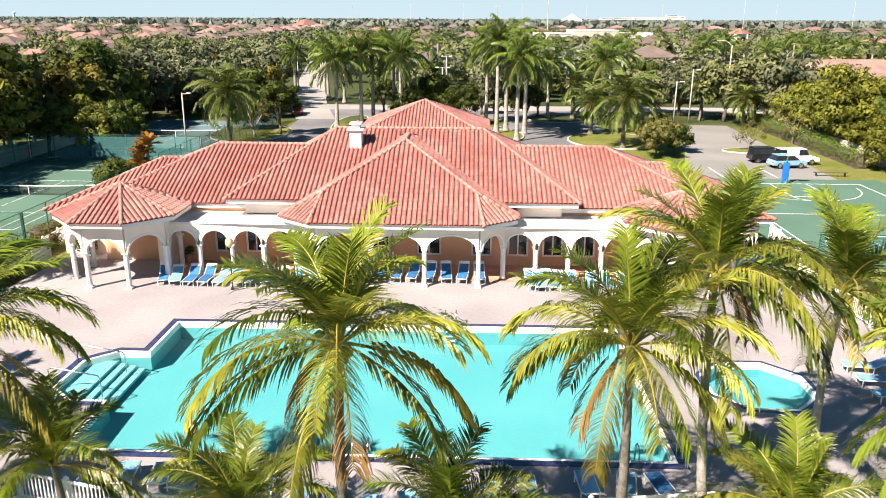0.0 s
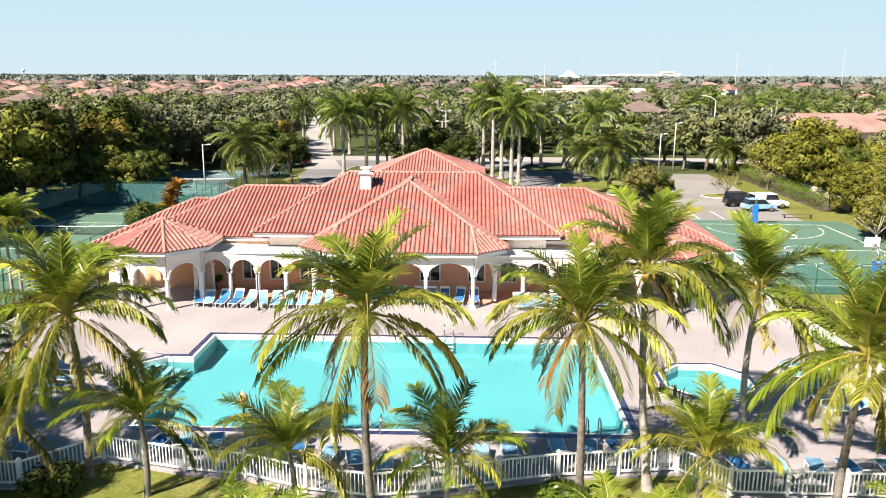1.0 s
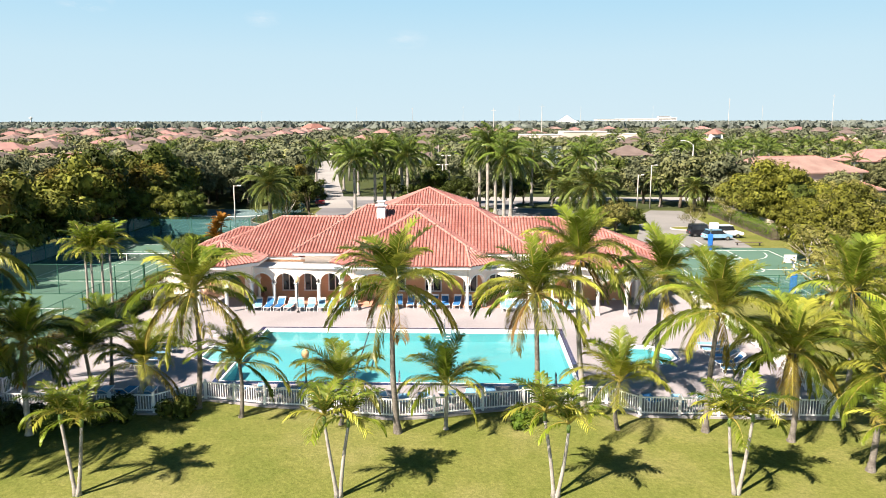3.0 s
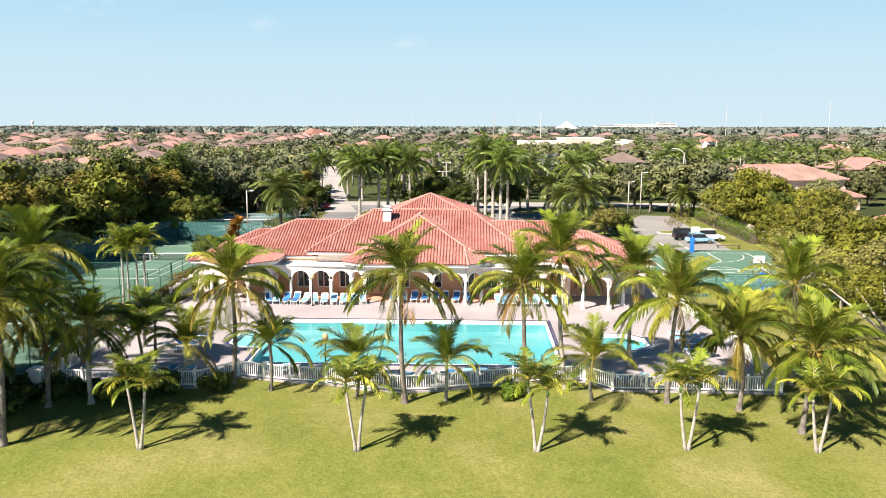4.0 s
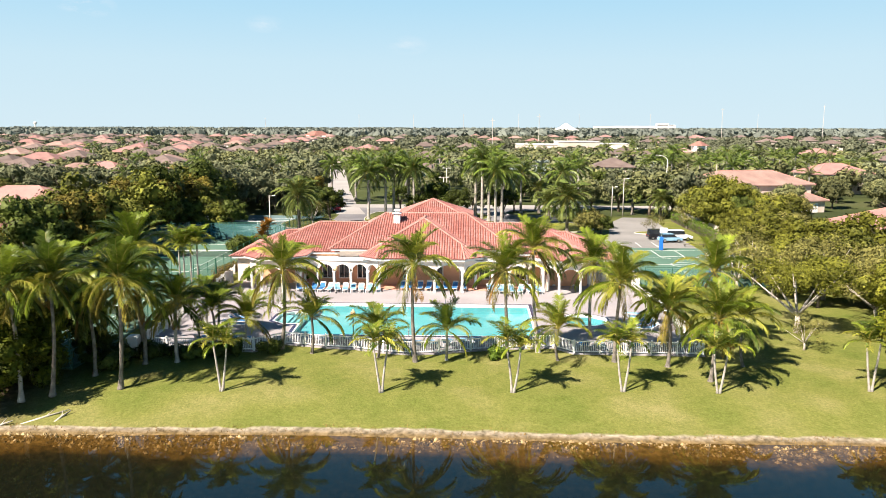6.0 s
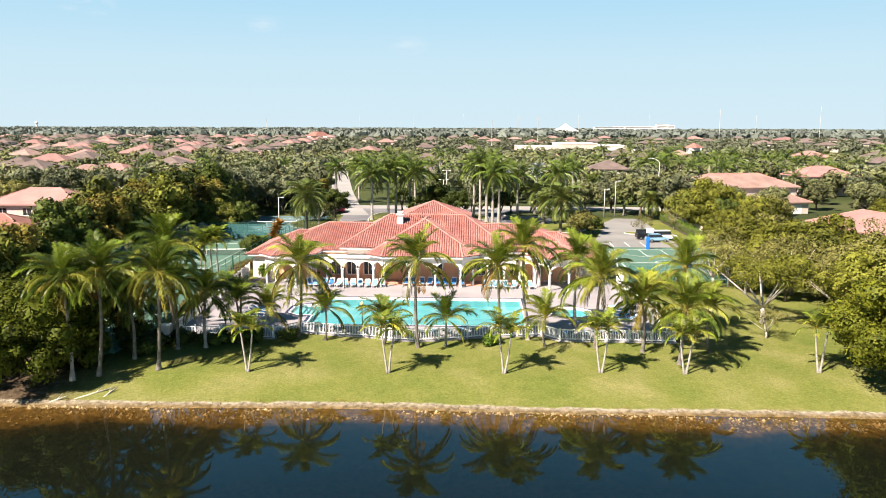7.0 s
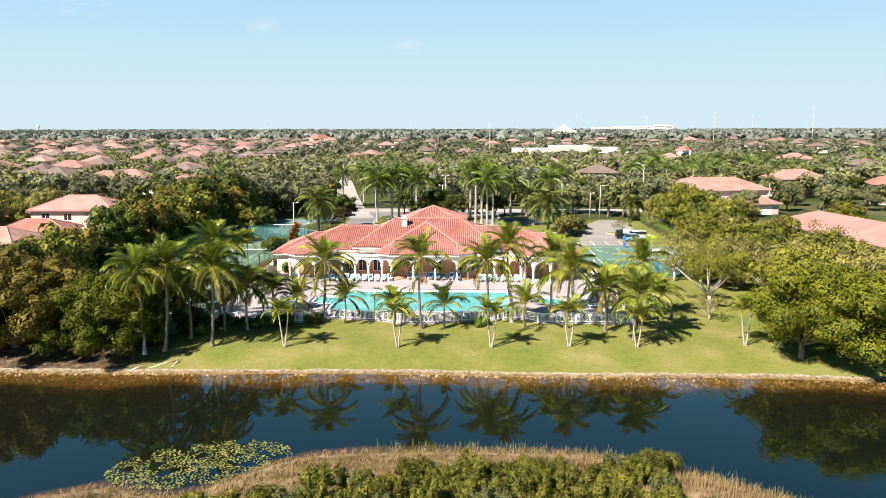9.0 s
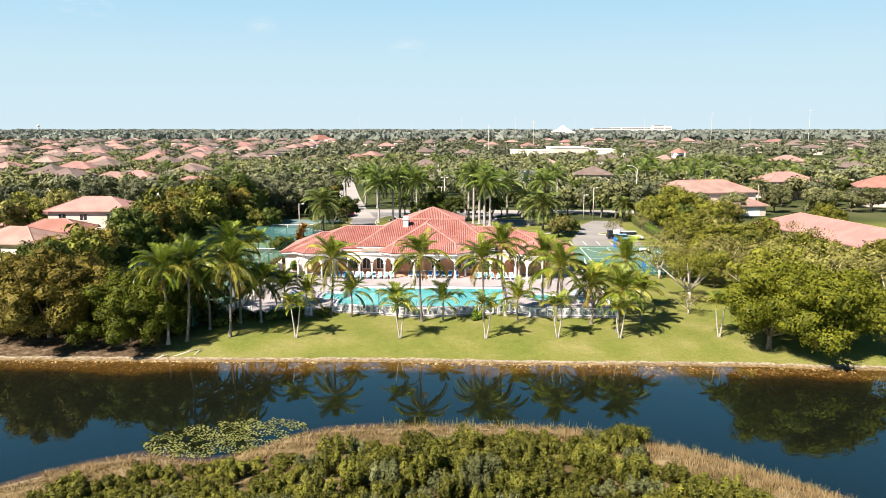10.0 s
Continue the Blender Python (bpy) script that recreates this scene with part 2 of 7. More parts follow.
FROND_B = leafy("sunlit coconut leaf", (0.095, 0.118, 0.013), (0.45, 0.45, 0.072), 0.3, 0.35)
FROND_C = leafy("yellowed coconut leaf", (0.15, 0.135, 0.025), (0.36, 0.29, 0.06), 0.28, 0.5)
FROND_D = leafy("dry coconut leaf", (0.14, 0.079, 0.025), (0.23, 0.14, 0.05), 0.15, 0.7)
ROYALLEAF = leafy("royal palm leaf", (0.045, 0.085, 0.014), (0.17, 0.225, 0.04), 0.2, 0.35)
DATELEAF = leafy("date palm leaf", (0.081, 0.12, 0.03), (0.17, 0.20, 0.05), 0.18, 0.4)
# next four: far leaves greyed and paled, haze put into their colour
HAZYLEAF = leafy("haze-greyed horizon leaf", (0.11, 0.13, 0.115), (0.175, 0.195, 0.165), 0.12, 0.8)
FARLEAF = leafy("haze-greyed far wood leaf", (0.065, 0.078, 0.05), (0.175, 0.185, 0.115), 0.1, 0.7)
SUBURBAN = leafy("haze-greyed suburban leaf", (0.036, 0.046, 0.022), (0.20, 0.205, 0.085), 0.07, 0.6)
MIDLEAF = leafy("haze-greyed mixed wood leaf", (0.05, 0.06, 0.034), (0.175, 0.188, 0.10), 0.08, 0.6)
# dark frond green; on the left-hand palms it carries the trees' shade
FROND_S = leafy("dark shade-toned coconut leaf", (0.014, 0.03, 0.004), (0.13, 0.185, 0.024), 0.2, 0.35)
SILVERLEAF = leafy("silver palm leaf", (0.17, 0.22, 0.20), (0.29, 0.33, 0.32), 0.12, 0.5)
OAK = leafy("oak leaf", (0.016, 0.022, 0.004), (0.20, 0.212, 0.036), 0.06, 0.6)
FICUS = leafy("bright ficus leaf", (0.028, 0.034, 0.006), (0.215, 0.22, 0.03), 0.08, 0.6)
GREENTREE = leafy("yellow-green bank tree leaf", (0.016, 0.026, 0.003), (0.17, 0.20, 0.018), 0.08, 0.6)
BANKTREE = leafy("deep green shade tree leaf", (0.018, 0.026, 0.003), (0.16, 0.17, 0.015), 0.06, 0.6)
OLIVE = leafy("olive grey leaf", (0.05, 0.054, 0.018), (0.265, 0.25, 0.07), 0.08, 0.6)
BRONZE = leafy("bronze leaf", (0.024, 0.022, 0.005), (0.20, 0.165, 0.03), 0.06, 0.6)
DARKGREEN = leafy("dark green leaf", (0.009, 0.016, 0.003), (0.09, 0.115, 0.022), 0.06, 0.55)
SHRUB = leafy("sea shrub leaf", (0.014, 0.019, 0.003), (0.17, 0.17, 0.027), 0.08, 0.55)
SHRUBG = leafy("grey-green shrub leaf", (0.043, 0.054, 0.022), (0.17, 0.18, 0.072), 0.18, 0.5)
HEDGE = leafy("clipped hedge leaf", (0.05, 0.095, 0.012), (0.13, 0.19, 0.025), 0.2, 0.5)
HEDGEB = leafy("brown hedge leaf", (0.079, 0.065, 0.018), (0.16, 0.13, 0.036), 0.15, 0.6)
ORANGELEAF = leafy("orange croton leaf", (0.14, 0.10, 0.015), (0.40, 0.17, 0.03), 0.2, 0.5)
BANKGRASS = leafy("brown bank grass", (0.094, 0.058, 0.018), (0.24, 0.16, 0.058), 0.12, 0.8)
REED = leafy("dry reed", (0.20, 0.14, 0.065), (0.36, 0.27, 0.14), 0.18, 0.7)
REEDG = leafy("green reed", (0.10, 0.12, 0.043), (0.19, 0.18, 0.086), 0.18, 0.6)
PAD = leafy("lily pad", (0.08, 0.105, 0.022), (0.26, 0.265, 0.085), 0.12, 0.35)
DRIFT = surf("bleached driftwood", (0.32, 0.29, 0.24), (0.43, 0.40, 0.34), 3, 0.9, 0.4, 14, 0.15)
STONE = surf("shore stone", (0.15, 0.10, 0.04), (0.30, 0.22, 0.11), 1.2, 0.9, 0.4, 9, 0.2, island=0.45)
HROOF = surf("pink house roof tile", (0.24, 0.13, 0.12), (0.29, 0.17, 0.15), 0.3, 0.85, 0.3, 5, 0.12, each=0.22)
# far roofs: pink tile with the greying of haze put into its colour
HROOFF = surf("haze-greyed far roof tile", (0.118, 0.088, 0.079), (0.168, 0.13, 0.116), 0.3, 0.9, 0.3, 5, 0.12, each=0.18)
HROOFR = surf("red house roof tile", (0.26, 0.12, 0.097), (0.32, 0.16, 0.13), 0.3, 0.85, 0.3, 5, 0.12, each=0.15)
HROOFB = surf("brown house roof tile", (0.22, 0.14, 0.12), (0.29, 0.20, 0.17), 0.3, 0.85, 0.3, 5, 0.12, each=0.2)
HWALL = surf("cream house wall", (0.50, 0.43, 0.36), (0.58, 0.50, 0.45), 0.3, 0.85, 0.1, 20, 0.05, each=0.1)
CARWHITE = surf("white car paint", (0.75, 0.76, 0.78), (0.80, 0.81, 0.82), 1, 0.2, 0.0, 30, 0.02)
CARBLUE = surf("pale blue car paint", (0.20, 0.36, 0.50), (0.24, 0.42, 0.56), 1, 0.2, 0.0, 30, 0.02)
CARBLACK = surf("black car paint", (0.012, 0.013, 0.016), (0.02, 0.02, 0.025), 1, 0.2, 0.0, 30, 0.02)
CARRED = surf("dark red car paint", (0.28, 0.02, 0.02), (0.34, 0.03, 0.03), 1, 0.2, 0.0, 30, 0.02)
RUBBER = surf("black rubber", (0.015, 0.015, 0.015), (0.03, 0.03, 0.03), 4, 0.8, 0.1, 30, 0.1)
REDLAMP = surf("red lens", (0.35, 0.01, 0.01), (0.42, 0.02, 0.02), 4, 0.2, 0.0, 30, 0.05)


def ground_material():
    """Lawn that turns to pale sand and brown silt towards the water's edge."""
    m = bpy.data.materials.new("lawn and shore")
    m.use_nodes = True
    n, l = m.node_tree.nodes, m.node_tree.links
    p = n["Principled BSDF"]
    tc = n.new("ShaderNodeTexCoord")

    def noise_at(scale, detail=5):
        t = n.new("ShaderNodeTexNoise")
        t.inputs["Scale"].default_value, t.inputs["Detail"].default_value = scale, detail
        l.new(tc.outputs["Object"], t.inputs["Vector"])
        return t.outputs["Fac"]

    def ramp(fac, *stops):
        r = n.new("ShaderNodeValToRGB")
        while len(r.color_ramp.elements) < len(stops):
            r.color_ramp.elements.new(0.5)
        for e, (pos, c) in zip(r.color_ramp.elements, stops):
            e.position, e.color = pos, (*c, 1)
        l.new(fac, r.inputs["Fac"])
        return r.outputs["Color"]

    def mixed(kind, fac, a, b):
        x = n.new("ShaderNodeMix")
        x.data_type, x.blend_type = "RGBA", kind
        if isinstance(fac, float):
            x.inputs[0].default_value = fac
        else:
            l.new(fac, x.inputs[0])
        l.new(a, x.inputs[6]), l.new(b, x.inputs[7])
        return x.outputs[2]

    lawn = ramp(noise_at(0.16), (0.26, (0.098, 0.126, 0.025)), (0.50, (0.143, 0.154, 0.04)), (0.78, (0.205, 0.192, 0.078)))
    lawn = mixed("MULTIPLY", 1.0, lawn, ramp(noise_at(1.1, 5), (0.30, (0.90, 0.94, 0.86)), (0.68, (1.10, 1.07, 1.12))))
    lawn = mixed("MULTIPLY", 1.0, lawn, ramp(noise_at(4.5, 4), (0.32, (0.84, 0.86, 0.80)), (0.66, (1.14, 1.13, 1.16))))
    blades = ramp(noise_at(22.0, 6), (0.30, (0.66, 0.66, 0.64)), (0.70, (1.26, 1.26, 1.26)))
    lawn = mixed("MULTIPLY", 1.0, lawn, blades)
    xyz = n.new("ShaderNodeSeparateXYZ")
    l.new(tc.outputs["Object"], xyz.inputs[0])
    wild = n.new("ShaderNodeMapRange")
    wild.inputs["From Min"].default_value, wild.inputs["From Max"].default_value = -8.0, -10.0
    l.new(xyz.outputs["Y"], wild.inputs["Value"])
    straw = ramp(noise_at(0.9), (0.30, (0.058, 0.045, 0.02)), (0.52, (0.13, 0.097, 0.047)), (0.74, (0.24, 0.19, 0.11)))
    town = n.new("ShaderNodeMapRange")
    town.inputs["From Min"].default_value, town.inputs["From Max"].default_value = 114.0, 126.0
    l.new(xyz.outputs["Y"], town.inputs["Value"])
    scrub = ramp(noise_at(0.03), (0.35, (0.032, 0.043, 0.016)), (0.55, (0.058, 0.072, 0.025)), (0.75, (0.094, 0.094, 0.05)))
    lawn = mixed("MIX", town.outputs["Result"], lawn, scrub)
    shade, bare = n.new("ShaderNodeMapRange"), n.new("ShaderNodeMapRange")  # leaf litter below the bank trees, darkened and spread to paint in their shade
    shade.inputs["From Min"].default_value, shade.inputs["From Max"].default_value = 30.5, 35.0
    bare.inputs["From Min"].default_value, bare.inputs["From Max"].default_value = 19.0, 13.0
    away, both = n.new("ShaderNodeMath"), n.new("ShaderNodeMath")
    away.operation, both.operation, away.inputs[1].default_value = "MULTIPLY", "MULTIPLY", -1.0
    l.new(xyz.outputs["X"], away.inputs[0]), l.new(away.outputs[0], shade.inputs["Value"]), l.new(xyz.outputs["Y"], bare.inputs["Value"])
    l.new(shade.outputs["Result"], both.inputs[0]), l.new(bare.outputs["Result"], both.inputs[1])
    litter = ramp(noise_at(1.6), (0.32, (0.043, 0.03, 0.019)), (0.55, (0.094, 0.068, 0.043)), (0.72, (0.17, 0.13, 0.09)))
    lawn = mixed("MIX", both.outputs[0], lawn, mixed("MULTIPLY", 1.0, litter, blades))
    lawn = mixed("MIX", wild.outputs["Result"], lawn, mixed("MULTIPLY", 1.0, straw, blades))
    wob = n.new("ShaderNodeMath")
    wob.operation = "MULTIPLY_ADD"
    wob.inputs[1].default_value, wob.inputs[2].default_value = 0.14, -0.07
    l.new(noise_at(0.6), wob.inputs[0])
    h = n.new("ShaderNodeMath")
    h.operation = "ADD"
    l.new(xyz.outputs["Z"], h.inputs[0]), l.new(wob.outputs[0], h.inputs[1])
    mr = n.new("ShaderNodeMapRange")
    mr.inputs["From Min"].default_value, mr.inputs["From Max"].default_value = -3.0, -1.0
    l.new(h.outputs[0], mr.inputs["Value"])
    # silt colour darkens with depth, standing in for light lost in the water
    shore = ramp(mr.outputs["Result"], (0.0, (0.007, 0.008, 0.007)), (0.36, (0.010, 0.010, 0.007)), (0.56, (0.024, 0.018, 0.008)), (0.645, (0.10, 0.062, 0.018)), (0.75, (0.175, 0.115, 0.04)),
                 (0.80, (0.17, 0.125, 0.065)), (0.835, (0.215, 0.18, 0.13)), (0.865, (0.29, 0.255, 0.195)))
    shore = mixed("MULTIPLY", 1.0, shore, ramp(noise_at(2.5, 6), (0.3, (0.45, 0.45, 0.42)), (0.7, (1.4, 1.4, 1.4))))
    edge = n.new("ShaderNodeMapRange")
    edge.inputs["From Min"].default_value, edge.inputs["From Max"].default_value = 0.858, 0.88
    l.new(mr.outputs["Result"], edge.inputs["Value"])
    l.new(mixed("MIX", edge.outputs["Result"], shore, lawn), p.inputs["Base Color"])
    p.inputs["Roughness"].default_value, p.inputs["Specular IOR Level"].default_value = 0.95, 0.1
    bp = n.new("ShaderNodeBump")
    bp.inputs["Strength"].default_value, bp.inputs["Distance"].default_value = 0.6, 0.08
    l.new(noise_at(5.0, 6), bp.inputs["Height"]), l.new(bp.outputs["Normal"], p.inputs["Normal"])
    return m


GROUND = ground_material()


# ---- mesh helpers ----
class Shape:
    """Gathers vertices and faces of one mesh."""

    def __init__(self):
        self.v, self.f = [], []

    def face(self, *points):
        k = len(self.v)
        self.v += [tuple(p) for p in points]
        self.f.append(tuple(range(k, k + len(points))))
        return self

    def box(self, c, s, turn=0.0):
        k, ca, sa = len(self.v), math.cos(radians(turn)), math.sin(radians(turn))
        for dz in (-0.5, 0.5):
            for dx, dy in ((-0.5, -0.5), (0.5, -0.5), (0.5, 0.5), (-0.5, 0.5)):
                x, y = dx * s[0], dy * s[1]
                self.v.append((c[0] + x * ca - y * sa, c[1] + x * sa + y * ca, c[2] + dz * s[2]))
        self.f += [tuple(k + i for i in q) for q in ((3, 2, 1, 0), (4, 5, 6, 7), (0, 1, 5, 4), (1, 2, 6, 5), (2, 3, 7, 6), (3, 0, 4, 7))]
        return self

    def tube(self, points, radii, n=8, caps=True):
        k, m = len(self.v), len(points)
        pts = [Vector(p) for p in points]
        for i, p in enumerate(pts):
            d = (pts[min(i + 1, m - 1)] - pts[max(i - 1, 0)]).normalized()
            a = d.cross((0, 1, 0) if abs(d.y) < 0.9 else (1, 0, 0)).normalized()
            b = d.cross(a)
            for j in range(n):
                w = 2 * math.pi * j / n
                self.v.append(tuple(p + (a * math.cos(w) + b * math.sin(w)) * radii[i]))
        for i in range(m - 1):
            for j in range(n):
                q = k + i * n
                self.f.append((q + j, q + (j + 1) % n, q + n + (j + 1) % n, q + n + j))
        if caps:
            self.f.append(tuple(k + j for j in reversed(range(n))))
            self.f.append(tuple(k + (m - 1) * n + j for j in range(n)))
        return self

    def lathe(self, c, profile, n=16):
        """Turned shape: profile of (radius, height) from the bottom up."""
        return self.tube([(c[0], c[1], c[2] + h) for r, h in profile], [r for r, h in profile], n)

    def prism(self, poly, z0, z1):
        k, n = len(self.v), len(poly)
        self.v += [(x, y, z0) for x, y in poly] + [(x, y, z1) for x, y in poly]
        self.f.append(tuple(k + i for i in reversed(range(n))))
        self.f.append(tuple(k + n + i for i in range(n)))
        self.f += [(k + i, k + (i + 1) % n, k + n + (i + 1) % n, k + n + i) for i in range(n)]
        return self

    def blob(self, c, r, seed=0, rough=0.25):
        """A lumpy ball."""
        bm = bmesh.new()
        bmesh.ops.create_icosphere(bm, subdivisions=2, radius=1)
        k = len(self.v)
        for v in bm.verts:
            s = 1 + rough * noise.noise(v.co * 1.7 + Vector((seed * 3.1, seed * 1.7, 0)))
            self.v.append((c[0] + v.co.x * r[0] * s, c[1] + v.co.y * r[1] * s, c[2] + v.co.z * r[2] * s))
        self.f += [tuple(k + v.index for v in f.verts) for f in bm.faces]
        bm.free()
        return self

    def mesh(self, name, *materials, smooth=False, bevel=0.0):
        me = bpy.data.meshes.new(name)
        me.from_pydata(self.v, [], self.f)
        if bevel:
            bm = bmesh.new()
            bm.from_mesh(me)
            bmesh.ops.remove_doubles(bm, verts=bm.verts, dist=0.0005)
            bmesh.ops.bevel(bm, geom=bm.edges, offset=bevel, segments=2, affect="EDGES", clamp_overlap=True)
            bm.to_mesh(me)
            bm.free()
        for m in materials:
            me.materials.append(m)
        if smooth:
            me.polygons.foreach_set("use_smooth", [True] * len(me.polygons))
        me.update()
        return me


def thing(name, at, label, category, group="", kind="", turn=0.0):
    ob = new(name)
    ob.empty_display_size = 0.3
    ob.matrix_basis = pose(*at, 0, 0, turn)
    return tagged(ob, label, category, group, kind)


def part(name, data, parent, label="", m=None, kind=""):
    """A mesh as one part, in its parent's own coordinates."""
    ob = new(name, data)
    ob.parent = parent
    if m is not None:
        ob.matrix_basis = m
    return tagged(ob, label, kind=kind)


def solo(name, data, label, category="", group="", kind=""):
    return tagged(new(name, data), label, category, group, kind)


def inside(x, y, poly):
    hit, j = False, len(poly) - 1
    for i in range(len(poly)):
        (x0, y0), (x1, y1) = poly[i], poly[j]
        if (y0 > y) != (y1 > y) and x < (x1 - x0) * (y - y0) / (y1 - y0) + x0:
            hit = not hit
        j = i
    return hit


def quad_mesh(name, verts, material, facing=None):
    """A mesh of loose leaves or blades from an array of 3 or 4 corners each; facing: a normal for each leaf."""
    n, k = verts.shape[:2]
    me = bpy.data.meshes.new(name)
    me.vertices.add(k * n)
    me.vertices.foreach_set("co", np.ascontiguousarray(verts, dtype=np.float32).ravel())
    me.loops.add(k * n)
    me.loops.foreach_set("vertex_index", np.arange(k * n, dtype=np.int32))
    me.polygons.add(n)
    me.polygons.foreach_set("loop_start", np.arange(0, k * n, k, dtype=np.int32))
    me.materials.append(material)
    me.update(calc_edges=True)
    if facing is not None:
        me.normals_split_custom_set(np.repeat(facing, k, axis=0).astype(np.float32))
    return me


def leaf_quads(centres, radii, count, size, rng, out=1.1, core=0):
    """Leaves on lumps: centres (n,3), radii (n,3); each lump bears count leaves that face outwards, more or less, and core larger
    sprays inside. Gives the leaves' corners and the way each one faces, which follows the lump's round form."""
    n = len(centres)
    d = rng.normal(size=(n, count + core, 3))
    d /= np.linalg.norm(d, axis=2, keepdims=True)
    r = rng.uniform(0.5, 1.0, (n, count + core, 1)) ** 0.6 * (1.02 + 0.35 * rng.random((n, count + core, 1)) ** 4)
    s = size * rng.uniform(0.7, 1.35, (n, count + core, 1))
    if core:
        r[:, count:] *= 0.62
        s[:, count:] = radii.mean(axis=1)[:, None, None] * 0.5
    c = centres[:, None, :] + d * r * radii[:, None, :]
    nrm = d * out + rng.normal(size=d.shape) * 0.36 + np.array([0, 0, 0.3])
    nrm /= np.linalg.norm(nrm, axis=2, keepdims=True)
    a = np.cross(nrm, rng.normal(size=d.shape))
    a /= np.linalg.norm(a, axis=2, keepdims=True)
    b = np.cross(nrm, a)
    a, b = a * s, b * s
    face = d * 0.75 + nrm * 0.55
    face /= np.linalg.norm(face, axis=2, keepdims=True)
    return np.stack([c - a * 0.9 - b * 0.35, c + a * 0.9 - b * 0.25, c + b], axis=2).reshape(-1, 3, 3), face.reshape(-1, 3)


def offset_poly(poly, d):
    """A counter-clockwise outline moved outwards by d."""
    out, n = [], len(poly)
    for i in range(n):
        p, a, b = Vector(poly[i]), Vector(poly[i - 1]), Vector(poly[(i + 1) % n])
        e, f = (p - a).normalized(), (b - p).normalized()
        n0, n1 = Vector((e.y, -e.x)), Vector((f.y, -f.x))
        m = (n0 + n1) / (1 + n0.dot(n1))
        out.append((p.x + m.x * d, p.y + m.y * d))
    return out


def plate(name, outer, holes, z1, z0, material):
    """A level slab with holes through it."""
    bm = bmesh.new()
    for loop in (outer, *holes):
        top = [bm.verts.new((x, y, z1)) for x, y in loop]
        for i in range(len(top)):
            bm.edges.new((top[i - 1], top[i]))
    bmesh.ops.triangle_fill(bm, use_beauty=True, use_dissolve=False, edges=bm.edges[:], normal=(0, 0, 1))
    for loop in (outer, *holes):
        n = len(loop)
        for i in range(n):
            (x0, y0), (x1, y1) = loop[i - 1], loop[i]
            bm.faces.new([bm.verts.new(c) for c in ((x0, y0, z0), (x1, y1, z0), (x1, y1, z1), (x0, y0, z1))])
    me = bpy.data.meshes.new(name)
    bm.to_mesh(me)
    bm.free()
    me.materials.append(material)
    return me


def ring(shape, poly, d0, d1, z1, z0):
    """A band round an outline, between two offsets."""
    a, b = offset_poly(poly, d0), offset_poly(poly, d1)
    n = len(poly)
    for i in range(n):
        j = (i + 1) % n
        shape.face((*a[i], z1), (*b[i], z1), (*b[j], z1), (*a[j], z1))
        shape.face((*a[j], z0), (*a[i], z0), (*a[i], z1), (*a[j], z1))
        shape.face((*b[i], z0), (*b[j], z0), (*b[j], z1), (*b[i], z1))
    return shape


# ---- ground and lake ----
WATER_Z = -1.45


def point_edge(x):
    """Water's edge of the near point, with a small cove for the lilies."""
    d = x - 3.0
    return -12.9 - (12 * (-d / 35) ** 2.6 if d < 0 else 11.3 * (d / 23.4) ** 2.3) - 4.3 * math.exp(-((x + 18.3) / 4.4) ** 2)


def height(x, y):
    if -24 < x < 17 and 24 < y < 45:
        return -2.6
    wob = 0.5 * noise.noise((x * 0.05, y * 0.05, 0)) + 0.10 * noise.noise((x * 0.3, y * 0.3, 4))
    s = y + (wob if abs(y) < 40 else 0) - (5.0 - 0.00035 * x * x if abs(x) < 90 else 2.2)
    pts = ((-12, -3.6), (-4.2, -2.5), (-2.7, -1.88), (-1.5, -1.6), (0, -1.45), (0.8, -1.27), (5.9, -0.5), (14, -0.12), (20, -0.08))
    if s < 0:
        s *= 1 + 0.55 * noise.noise((x * 0.16, y * 0.3, 7)) + 0.25 * noise.noise((x * 0.7, y * 0.7, 9))
    far = -3.6
    if s >= 20:
        far = -0.08
    else:
        for (s0, z0), (s1, z1) in zip(pts, pts[1:]):
            if s0 <= s < s1:
                far = z0 + (z1 - z0) * (s - s0) / (s1 - s0)
    near = point_edge(x) + wob - y
    back = -95 - y
    bank = max(near, back)
    z = WATER_Z + (min(bank * 0.20, 0.7) if bank > 0 else max(bank * (0.16 if bank > -2.5 else 0.35), -1.7))
    return max(far, z)


def steps(*spans):
    out = []
    for a, b, d in spans:
        out += list(np.arange(a, b, d))
    return out + [spans[-1][1]]


gx = steps((-5000, -600, 400), (-600, -120, 40), (-120, -60, 6), (-60, 60, 1.0), (60, 120, 6), (120, 600, 40), (600, 5000, 400))
gy = steps((-3000, -200, 200), (-200, -100, 10), (-100, -40, 4), (-40, 24, 0.8), (24, 60, 2), (60, 600, 60), (600, 5000, 400))
g = Shape()
g.v = [(x, y, height(x, y)) for y in gy for x in gx]
w = len(gx)
g.f = [(j * w + i, j * w + i + 1, (j + 1) * w + i + 1, (j + 1) * w + i) for j in range(len(gy) - 1) for i in range(w - 1)]
solo("ground", g.mesh("ground", GROUND, smooth=True), "sunlit green lawn sloping to a sandy lake bank", "ground", kind="structure")
lake = solo("lake_water", Shape().face((-600, -200, WATER_Z), (600, -200, WATER_Z), (600, 9, WATER_Z), (-600, 9, WATER_Z)).mesh("lake_water", LAKEWATER),
     "calm dark blue lake mirroring the palms", "water", kind="structure")
lake.visible_shadow = False

